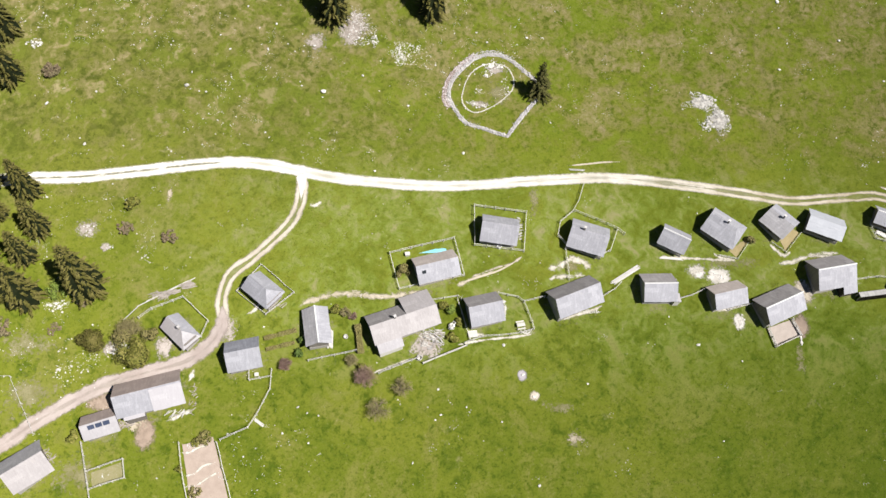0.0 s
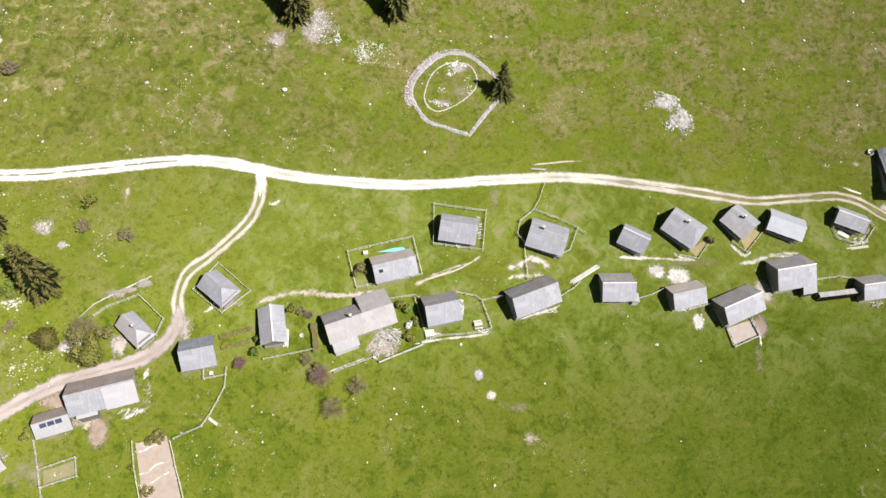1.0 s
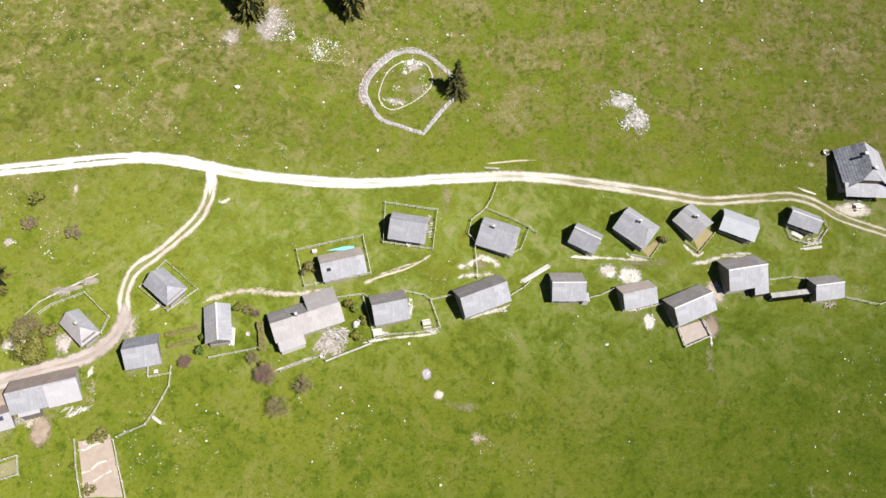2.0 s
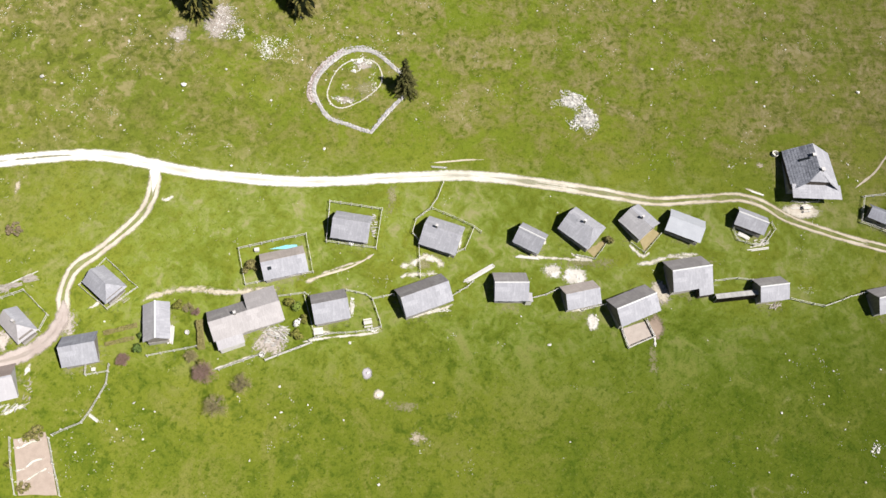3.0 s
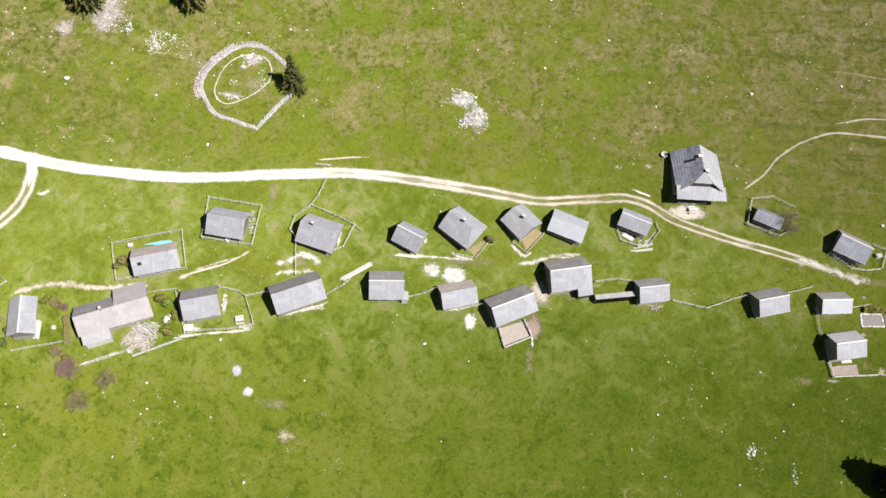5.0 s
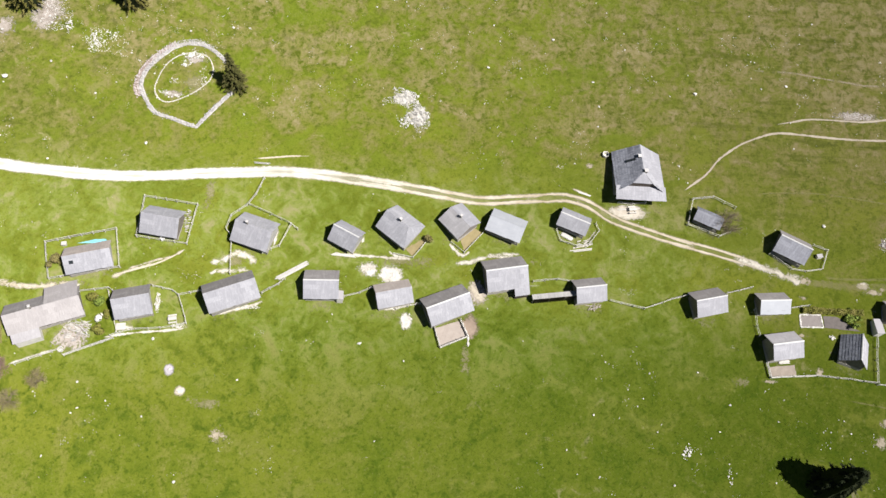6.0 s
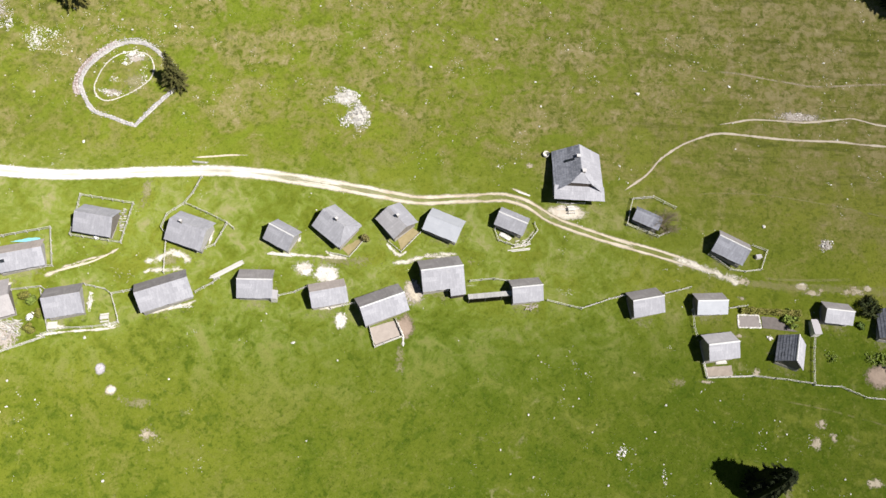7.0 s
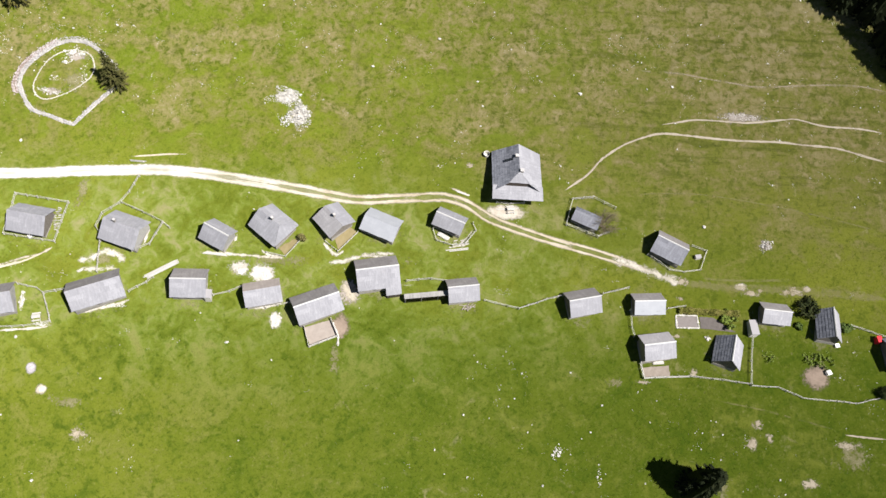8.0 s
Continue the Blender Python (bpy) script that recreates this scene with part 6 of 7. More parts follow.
patch("ground_patch", 186.3, 37.6, 5.0, 4.0, THIN, label="tan bare ground in the lower meadow")
patch("ground_patch", 185.4, 39.9, 5, 1.2, SAND, label="tan bare ground in the lower meadow")
patch("ground_patch", 167.1, 107.4, 7.5, 1.7, PINK, label="stony scree on the hillside")
patch("ground_patch", 166.7, 69.2, 3, 1.0, SAND, label="stony spot along the faint track")
patch("ground_patch", 175.8, 69.7, 4, 1.2, SAND, label="stony spot along the faint track")
patch("ground_patch", -58.9, 72.6, 3.0, 2.4, PINK, label="pale stony patch in the meadow")
patch("ground_patch", -55.2, 68.9, 1.2, 1.2, PINK, label="pale stony patch in the meadow")
patch("ground_patch", -44.2, 79.7, 0.8, 3.0, SAND, label="worn streak in the meadow")
patch("ground_patch", -41.6, 50.3, 2.2, 2.6, RUBBLE, label="bare ground beside a hipped hut")
patch("ground_patch", -30.5, 53.6, 2.8, 3.2, RUBBLE, label="pale gravel at the bend of the track")
patch("ground_patch", 28.7, 81.6, 1.5, 6, THIN, label="thin tan grass beside a fence")
patch("ground_patch", 21.5, 107.7, 3.5, 4.5, THIN, label="thin tan grass inside the stone ring")
patch("ground_patch", 21.0, 113.4, 3.2, 1.4, PINK, label="bare pale rock inside the stone ring")
patch("ground_patch", 17.8, 104.6, 2.8, 1.2, PINK, label="bare pale rock inside the stone ring")
patch("ground_patch", -51.5, 50.2, 2.6, 1.8, PINK, label="bare rocky ground under bushes")
patch("ground_patch", 152.4, 71.2, 2.6, 1.4, SAND, label="pale bare end of the track")
patch("ground_patch", 165.1, 70.4, 1.6, 1.0, PAD, label="cream bare spot along the faint track")
patch("ground_patch", 169.2, 69.8, 1.0, 0.6, SAND, label="small stony spot along the faint track")
patch("ground_patch", 176.1, 70.5, 1.5, 0.8, SAND, label="pale stony spot along the faint track")
patch("ground_patch", 179.2, 70.5, 1.1, 0.8, PAD, label="cream bare spot along the faint track")
patch("ground_patch", 152.1, 67.4, 1.3, 0.9, SAND, label="tan worn spot above a hut")
patch("ground_patch", 151.0, 59.9, 2.4, 0.6, SAND, label="tan trodden turf beside a hut")
patch("ground_patch", 154.6, 52.8, 1.2, 1.4, SAND, label="tan worn turf at a terrace corner")
patch("ground_patch", 144.0, 50.7, 3.0, 0.5, SAND, label="worn line below a terrace fence")
patch("ground_patch", 138.2, 50.3, 2.6, 1.2, THIN, label="thin worn turf below a fence")


def slab(name, corners, mat, label, lift=0.06, category="yard"):
    """A levelled yard or bed: a slab on the slope with the given corners."""
    x0, y0 = corners[0]
    z0 = gz(x0, y0)
    rnd = random.Random(len(label))
    for i in range(7):
        for j in range(7):
            s, t = i / 6, j / 6
            BARE.append(((corners[0][0] * (1 - s) + corners[1][0] * s) * (1 - t) + (corners[3][0] * (1 - s) + corners[2][0] * s) * t, (corners[0][1] * (1 - s) + corners[1][1] * s) * (1 - t) + (corners[3][1] * (1 - s) + corners[2][1] * s) * t, 0.8))
    bm = bmesh.new()
    n = 6
    (ax, ay), (bx, by), (cx, cy), (dx, dy) = corners
    rows = []
    for i in range(n + 1):
        row = []
        for j in range(n + 1):
            s, t = i / n, j / n
            px = (ax * (1 - s) + bx * s) * (1 - t) + (dx * (1 - s) + cx * s) * t
            py = (ay * (1 - s) + by * s) * (1 - t) + (dy * (1 - s) + cy * s) * t
            px, py = px + rnd.uniform(-0.1, 0.1), py + rnd.uniform(-0.1, 0.1)
            row.append((px - x0, py - y0, gz(px, py) - z0 + lift + rnd.uniform(0, 0.03)))
        rows.append(row)
    sheet(bm, rows)
    geo = bmesh.ops.extrude_face_region(bm, geom=bm.faces[:])
    for v in geo["geom"]:
        if isinstance(v, bmesh.types.BMVert):
            v.co.z -= 0.4
    bmesh.ops.recalc_face_normals(bm, faces=bm.faces)
    ob = link_mesh(name, bm, mat)
    ob.location = (x0, y0, z0)
    return tagged(ob, label, category, kind="structure")


slab("yard", [(75.3, 57.4), (80.4, 59.2), (81.9, 56.3), (76.8, 54.1)], YARD, "gravelled barn yard with pale edging")
slab("yard", [(79.8, 75.6), (82.5, 78.3), (84.4, 77.1), (80.8, 73.2)], DRY_YARD, "yard of trampled yellow grass below a hut")
slab("yard", [(68.7, 72.9), (72.7, 75.4), (73.0, 74.7), (70.2, 71.5)], DRY_YARD, "yard of trampled yellow grass below a hut")
slab("yard", [(143.8, 53.5), (149.4, 54.1), (149.6, 52.0), (144.3, 51.5)], DRY_EARTH, "grey-brown terrace below a hut")
slab("garden_bed", [(151.1, 63.9), (155.4, 64.1), (155.8, 61.8), (151.3, 61.7)], BED, "grey gravel bed with pale edging")
slab("garden_bed", [(156.1, 64.0), (158.9, 64.0), (163.6, 61.2), (156.2, 61.6)], BED_DARK, "dark soil bed behind a hedge")
slab("garden_plot", [(-36.4, 33.4), (-31.0, 34.8), (-27.4, 24.5), (-34.1, 24.3)], PLOUGHED, "ploughed plot of pinkish brown soil")
slab("garden_plot", [(-52.0, 28.6), (-46.7, 30.4), (-46.2, 28.0), (-51.4, 26.2)], OLD_PLOT, "fenced vegetable plot of dry grass")


# ---- loose stones ----
def heap(name, x, y, rx, ry, tall, seed, label, stones=60, small=220, size=0.6, category="stone heap"):
    """A heap of limestone: single larger stones over small rubble."""
    rnd = random.Random(seed)
    z0 = gz(x, y)
    base = anchor(name, x, y, 0, z0, label=label, category=category)
    spots = []
    for k in range(stones + small):
        r, a = math.sqrt(rnd.random()), rnd.uniform(0, 6.3)
        lobe = 0.72 + 0.7 * max(-0.4, noise.noise(Vector((math.cos(a) * 1.3, math.sin(a) * 1.3, seed * 0.37))))
        u, v = rx * r * lobe * math.cos(a), ry * r * lobe * math.sin(a)
        s = size * (rnd.uniform(0.7, 1.4) if k < stones else rnd.uniform(0.25, 0.6))
        h = gz(x + u, y + v) - z0 + tall * (1 - r * r) * rnd.uniform(0.4, 1.0) + s * 0.15
        if k < stones:
            lay_stone(base, u, v, h, s, rnd)
        else:
            spots.append((u, v, h, s))
    rubble("rubble", spots, base, LIMESTONE, seed)
    return base


def boulder(x, y, size, seed, label="white limestone boulder in the meadow grass"):
    rnd = random.Random(seed)
    ob = lay_stone(None, x, y, gz(x, y) + size * 0.16, size, rnd, "boulder")
    return tagged(ob, label, "boulder", "boulders in the meadow")


heap("stone_heap", 66.9, 107.0, 4.6, 2.6, 0.4, 300, "pale heap of collected limestone", stones=40, small=520, size=0.36)
heap("stone_heap", 70.2, 102.8, 3.4, 4.0, 0.6, 301, "pale pinkish heap of collected limestone", stones=50, small=560, size=0.36)
heap("stone_heap", 67.2, 101.4, 2.0, 2.4, 0.3, 316, "loose grey limestone at the foot of a heap", stones=24, small=90, size=0.4)
heap("stone_heap", -5.5, 117.6, 0.9, 2.0, 0.3, 302, "small outcrop of white stones", stones=10, small=49, size=0.42)
heap("stone_heap", 0.1, 114.1, 1.8, 2.2, 0.05, 303, "scattered white stones in a patch", stones=11, small=77, size=0.34)
heap("stone_heap", -74.8, 110.7, 2.2, 1.2, 0.3, 304, "small outcrop of white stones", stones=15, small=68, size=0.42)
heap("stone_heap", -49.9, 49.9, 2.2, 1.6, 0.4, 305, "white rocks under bushes", stones=21, small=87, size=0.42)
heap("stone_heap", 126.7, 37.0, 1.0, 1.6, 0.2, 306, "small outcrop of white stones", stones=9, small=45, size=0.42)
patch("ground_patch", 170.9, 79.3, 2.0, 1.5, PINK, label="pinkish bare spot under a small heap")
heap("stone_heap", 170.9, 79.3, 1.7, 1.4, 0.5, 307, "small heap of grey stones", stones=14, small=150, size=0.3)
heap("stone_heap", 20.8, 113.9, 3.0, 1.0, 0.05, 308, "flat white rocks inside the stone ring", stones=14, small=30, size=0.6)
heap("stone_heap", 17.8, 104.2, 2.6, 1.0, 0.05, 309, "flat white rocks inside the stone ring", stones=8, small=40, size=0.4)
heap("stone_heap", -62.6, 57.9, 3.0, 1.2, 0.05, 310, "white stones beside spruces", stones=10, small=71, size=0.34)
heap("stone_heap", 166.8, 107.6, 6.4, 1.3, 0.03, 311, "scattered stones above a footpath", stones=16, small=190, size=0.24)
heap("stone_heap", 19.1, 111.7, 1.1, 0.5, 0.05, 312, "flat white rock slab", stones=6, small=12, size=0.6)
heap("stone_scatter", 23.4, 109.2, 1.4, 3.4, 0.02, 369, "pale rocks along the inner kerb", stones=8, small=46, size=0.3, category="stones")
heap("stone_heap", 135.0, 32.6, 0.6, 2.2, 0.05, 313, "line of white stones in the meadow", stones=4, small=31, size=0.34)
heap("stone_heap", 66.0, 67.6, 2.0, 1.2, 0.05, 314, "white broken stone beside a hut", stones=7, small=49, size=0.34)
heap("stone_heap", 70.1, 58.8, 1.2, 1.6, 0.05, 315, "white broken stone below a hut", stones=5, small=41, size=0.34)
heap("stone_scatter", -49.6, 28.1, 1.7, 0.8, 0.02, 367, "pale clods on a vegetable plot", stones=8, small=60, size=0.24, category="stones")
heap("stone_scatter", -34.6, 33.2, 1.8, 0.7, 0.1, 368, "rubble along the top of a ploughed plot", stones=12, small=60, size=0.26, category="stones")
heap("stone_scatter", -47.3, 70.9, 2.6, 5.0, 0.02, 330, "small white stones strewn through the turf", stones=8, small=70, size=0.22, category="stones")
heap("stone_scatter", -62.6, 57.8, 2.6, 1.4, 0.05, 370, "white rocks in the grass below spruces", stones=12, small=20, size=0.42, category="stones")
heap("stone_scatter", -58.9, 72.5, 2.4, 1.8, 0.02, 371, "pinkish rocks in a bare spot of the meadow", stones=10, small=60, size=0.3, category="stones")
heap("stone_scatter", -54.4, 69.0, 1.0, 0.8, 0.02, 372, "few white rocks in the meadow", stones=6, small=14, size=0.26, category="stones")
heap("stone_scatter", -46.9, 67.2, 1.6, 1.4, 0.02, 373, "few white rocks in the meadow", stones=6, small=14, size=0.26, category="stones")
heap("stone_scatter", -58.8, 46.0, 4.5, 3.0, 0.02, 378, "white rocks strewn above the dirt track", stones=12, small=80, size=0.34, category="stones")
heap("stone_scatter", -67.4, 69.0, 3.2, 4.0, 0.02, 331, "small white stones strewn below spruces", stones=8, small=90, size=0.22, category="stones")
heap("stone_scatter", -61.9, 58.2, 4.5, 3.0, 0.02, 332, "white stones strewn beside bushes", stones=8, small=120, size=0.22, category="stones")
heap("stone_scatter", -54.8, 48.1, 4.5, 2.2, 0.02, 333, "white stones strewn above the dirt track", stones=8, small=90, size=0.22, category="stones")
heap("stone_scatter", -65.3, 113.1, 5.0, 3.0, 0.02, 334, "small white stones strewn through the turf", stones=8, small=70, size=0.22, category="stones")
heap("stone_scatter", -8.5, 118.8, 5.0, 4.0, 0.02, 335, "small white stones strewn through the turf", stones=14, small=170, size=0.40, category="stones")
heap("stone_scatter", 2.0, 115.3, 6.0, 4.5, 0.02, 336, "small white stones strewn through the turf", stones=20, small=240, size=0.40, category="stones")
heap("stone_scatter", 19.5, 112.7, 2.0, 1.6, 0.02, 360, "pale rocks inside the stone ring", stones=8, small=40, size=0.26, category="stones")
heap("stone_scatter", 17.6, 107.8, 1.6, 1.4, 0.02, 361, "pale rocks inside the stone ring", stones=8, small=30, size=0.26, category="stones")
heap("stone_scatter", 16.0, 104.9, 1.8, 0.8, 0.02, 362, "pale rocks inside the stone ring", stones=8, small=34, size=0.26, category="stones")
heap("stone_scatter", 20.9, 114.9, 2.6, 0.9, 0.02, 363, "pale rocks inside the stone ring", stones=8, small=44, size=0.26, category="stones")
heap("stone_scatter", -9.5, 121.5, 3.2, 3.6, 0.02, 364, "white stones strewn over scree", stones=8, small=110, size=0.36, category="stones")
heap("stone_scatter", 0.2, 114.4, 3.2, 2.4, 0.02, 365, "white stones strewn through the turf", stones=8, small=60, size=0.36, category="stones")
heap("stone_heap", 157.6, 59.8, 0.9, 0.6, 0.3, 317, "few white stones beside a slate-roofed hut", stones=7, small=16, size=0.4)
heap("stone_scatter", 115.3, 67.1, 2.6, 1.2, 0.02, 366, "small white stones in the grass beside a fence", stones=6, small=40, size=0.2, category="stones")
boulder(-15.7, 104.2, 1.2, 400)
boulder(-43.4, 102.8, 1.1, 401)
boulder(2.2, 102.9, 0.7, 402)
boulder(14.1, 92.6, 0.7, 403)
boulder(60.9, 53.8, 0.8, 404)
boulder(22.1, 52.4, 0.7, 405)
boulder(-16.2, 40.1, 0.6, 406)
boulder(27.9, 43.2, 0.6, 407)
boulder(15.0, 41.0, 0.5, 408)
boulder(-18.7, 35.6, 0.5, 409)
boulder(28.9, 27.8, 0.7, 410)
boulder(5.2, 31.1, 0.4, 411)
boulder(-4.2, 87.3, 0.6, 412)
boulder(-61.2, 100.5, 0.6, 413)
boulder(-70.7, 97.8, 0.8, 414)
boulder(-62.0, 89.5, 0.6, 415)
boulder(-35.5, 111.6, 0.5, 416)
boulder(-26.5, 118.5, 0.7, 417)
boulder(-27.8, 112.5, 0.6, 418)
boulder(-32.7, 121.8, 0.6, 419)
boulder(28.3, 121.6, 0.6, 420)
boulder(19.3, 119.8, 0.6, 421)
boulder(69.9, 119.0, 0.6, 422)
boulder(86.1, 131.9, 0.9, 423)
boulder(85.9, 125.4, 0.5, 424)
boulder(9.6, 44.0, 0.5, 425)
boulder(10.2, 39.5, 0.5, 426)
boulder(21.8, 38.6, 0.5, 427)
boulder(38.4, 45.9, 0.4, 428)
boulder(-42.7, 105.8, 0.5, 429)
boulder(-39.4, 101.7, 0.5, 430)
boulder(-26.8, 93.9, 0.5, 431)
boulder(2.7, 97.4, 0.4, 432)
boulder(130.9, 111.0, 1.0, 433)
boulder(84.9, 115.1, 0.7, 434)
boulder(99.2, 122.3, 0.7, 435)
boulder(157.7, 82.7, 0.9, 436)
boulder(25.8, 47.2, 0.6, 438)
boulder(65.0, 36.3, 0.4, 439)
boulder(133.3, 40.8, 0.5, 440)
boulder(135.6, 45.9, 0.5, 441)
boulder(109.4, 106.9, 0.5, 442)
boulder(115.4, 120.6, 0.5, 443)
boulder(107.8, 43.0, 0.5, 444)
boulder(129.2, 51.9, 0.4, 445)
boulder(171.1, 33.1, 0.6, 446)
boulder(145.3, 43.0, 0.4, 447)
boulder(123.9, 30.7, 0.5, 448)
boulder(183.7, 131.0, 0.5, 449)
boulder(158.6, 128.9, 0.5, 450)
boulder(151.7, 113.8, 0.6, 451)
boulder(146.0, 113.0, 0.5, 452)
boulder(108.1, 112.6, 0.5, 453)
boulder(-7.7, 108.9, 0.7, 456)
boulder(-18.3, 114.5, 0.7, 459)
boulder(16.9, 122.0, 0.5, 460)
boulder(-20.3, 105.0, 0.5, 465)

PLOT_ROWS = [[(-36.1, 32.0), (-34.8, 32.1), (-33.6, 32.9), (-31.6, 33.5)], [(-35.2, 28.2), (-33.6, 28.7), (-32.3, 29.9), (-30.4, 30.5)], [(-34.9, 26.5), (-33.1, 26.7), (-31.4, 27.9), (-29.6, 28.9)], [(-29.6, 28.3), (-28.5, 27.7)]]
for k, row in enumerate(PLOT_ROWS):
    ribbon("clod_strip", row, 0.75, WORN_WHITE, lift=0.12, taper=0.3, label="pale crumbled strip across a ploughed plot", category="garden strip", step=0.6)
    stone_wall(row, 0.4, 0.05, 380 + k, "crumbled row of white clods on a ploughed plot", size=0.2, step=0.3, across=1, fill=3, name="clod_row", shapes=STONES)
bush("bush", -32.6, 34.5, 1.5, 0.9, LEAF_HAZE, 81, "loose olive shrub at the head of a ploughed plot", count=900, size=0.13)
bush("bush", -34.0, 33.7, 0.9, 0.6, LEAF_OLIVE, 82, "low olive plants at the head of a ploughed plot", count=450, size=0.13)
bush("bush", -36.4, 29.2, 0.9, 0.9, LEAF_OLIVE, 83, "small olive bush at a ploughed plot's fence", count=500, size=0.13)
bush("bush", -33.3, 25.6, 1.2, 0.7, LEAF_HAZE, 84, "low olive plants on a ploughed plot", count=600, size=0.13)

# pale kerbs of the gravel bed and the barn yard
def kerb(corners, wide, label):
    """Pale stones laid end to end round a bed."""
    x0, y0 = corners[0]
    z0 = gz(x0, y0)
    base = anchor("bed_edging", x0, y0, 0, z0, label=label, category="edging")
    rnd = random.Random(len(label))
    for (ax, ay), (bx, by) in zip(corners, corners[1:]):
        n = max(2, round(math.hypot(bx - ax, by - ay) / 0.3))
        for k in range(n):
            x, y = ax + (bx - ax) * (k + 0.5) / n, ay + (by - ay) * (k + 0.5) / n
            lay_stone(base, x - x0, y - y0, gz(x, y) - z0 + 0.09, wide * rnd.uniform(0.85, 1.2), rnd, "kerb_stone")
    return base


kerb([(151.1, 64.1), (155.5, 64.2), (155.9, 61.7), (151.2, 61.6), (151.1, 64.1)], 0.42, "pale stone edging round a gravel bed")
kerb([(80.9, 58.9), (82.2, 56.2), (82.3, 54.4)], 0.5, "pale stones along the barn yard")


# ---- things about the yards ----
WHITE_PAINT = mottled("white_paint", (0.70, 0.70, 0.69), (0.80, 0.80, 0.79), 2.0, 0.5, 0.003)
RED_PAINT = mottled("red_paint", (0.50, 0.02, 0.03), (0.62, 0.04, 0.05), 2.0, 0.45, 0.003)
CYAN_SHEET = mottled("cyan_tarpaulin", (0.14, 0.40, 0.50), (0.24, 0.50, 0.58), 1.5, 0.5, 0.01)
BLOSSOM = leaf_material("white_blossom", (0.60, 0.58, 0.55), (0.74, 0.73, 0.70), (0.66, 0.63, 0.58))


def wood_heap(x, y, rx, ry, tall, count, seed, label, long=2.2, cover=False, way=0.4, spread=0.7):
    """A heap of loose planks and split wood."""
    rnd = random.Random(seed)
    base = anchor("wood_heap", x, y, label=label, category="wood heap")
    z0 = gz(x, y)
    for k in range(count):
        r, a = math.sqrt(rnd.random()), rnd.uniform(0, 6.3)
        u, v = rx * r * math.cos(a), ry * r * math.sin(a)
        h = gz(x + u, y + v) - z0 + 0.06 + tall * (1 - r) * rnd.random()
        b, n = rnd.gauss(way, spread), long * rnd.uniform(0.25, 0.55)
        d = Vector((math.cos(b) * n, math.sin(b) * n, rnd.uniform(-0.12, 0.12)))
        c = Vector((u, v, h))
        bar(base, rnd.choice((RAIL_WHITE, RAIL_WHITE, RAIL_WORN, RAIL_DRIFT)) if cover else RAIL_DRIFT, c - d, c + d, rnd.uniform(0.06, 0.16), rnd.uniform(0.05, 0.10), "plank")
    return base


def board_stack(a, b, label, wide=0.9, rows=5, layers=3, seed=1, pale=True):
    """Long boards lying side by side in layers on the grass."""
    rnd = random.Random(seed)
    (ax, ay), (bx, by) = a, b
    base = anchor("board_stack", ax, ay, label=label, category="boards")
    z0 = gz(ax, ay)
    d = Vector((bx - ax, by - ay, gz(bx, by) - z0))
    side = Vector((-d.y, d.x, 0)).normalized()
    for k in range(layers):
        for i in range(rows):
            o = side * ((i + 0.5) / rows - 0.5) * wide + side * rnd.uniform(-0.05, 0.05) + Vector((0, 0, 0.05 + 0.09 * k))
            s0, s1 = rnd.uniform(-0.05, 0.12), rnd.uniform(0.88, 1.05)
            bar(base, RAIL_WHITE if pale else RAIL_WORN, d * s0 + o, d * s1 + o, wide / rows * 0.85, 0.07, "board")
    return base


def hedge(a, b, wide, tall, leaves, seed, label, count=5200):
    """A clipped but uneven hedge."""
    rnd = random.Random(seed)
    (ax, ay), (bx, by) = a, b
    base = anchor("hedge", ax, ay, label=label, category="hedge")
    z0 = gz(ax, ay)
    d = Vector((bx - ax, by - ay, 0))
    side = Vector((-d.y, d.x, 0)).normalized()
    n = max(3, round(d.length / 0.8))
    for k in range(n):
        p = d * ((k + 0.5) / n)
        p.z = gz(ax + p.x, ay + p.y) - z0
        bm = bmesh.new()
        tube(bm, p - Vector((0, 0, 0.2)), p + Vector((0, 0, tall * 0.8)), 0.05, 0.02, 5)
        part("stem", bm, BARK, base)
    verts, faces = [], []
    for _ in range(count):
        s = rnd.random()
        lump = 0.8 + 0.35 * noise.noise(Vector((s * d.length * 0.7, seed, 0)))
        q = d * s + side * rnd.uniform(-0.5, 0.5) * wide * lump
        p = Vector((q.x, q.y, gz(ax + q.x, ay + q.y) - z0 + tall * lump * rnd.uniform(0.15, 1.0)))
        u = Vector((rnd.gauss(0, 1), rnd.gauss(0, 1), rnd.gauss(0, 0.6))).normalized() * 0.14
        v = u.cross(Vector((rnd.gauss(0, 1), rnd.gauss(0, 1), 1))).normalized() * 0.11
        m = len(verts)
        verts += [p - u, p - v, p + u, p + v]
        faces.append((m, m + 1, m + 2, m + 3))
    from_lists("crown", verts, faces, leaves, base)
    return base


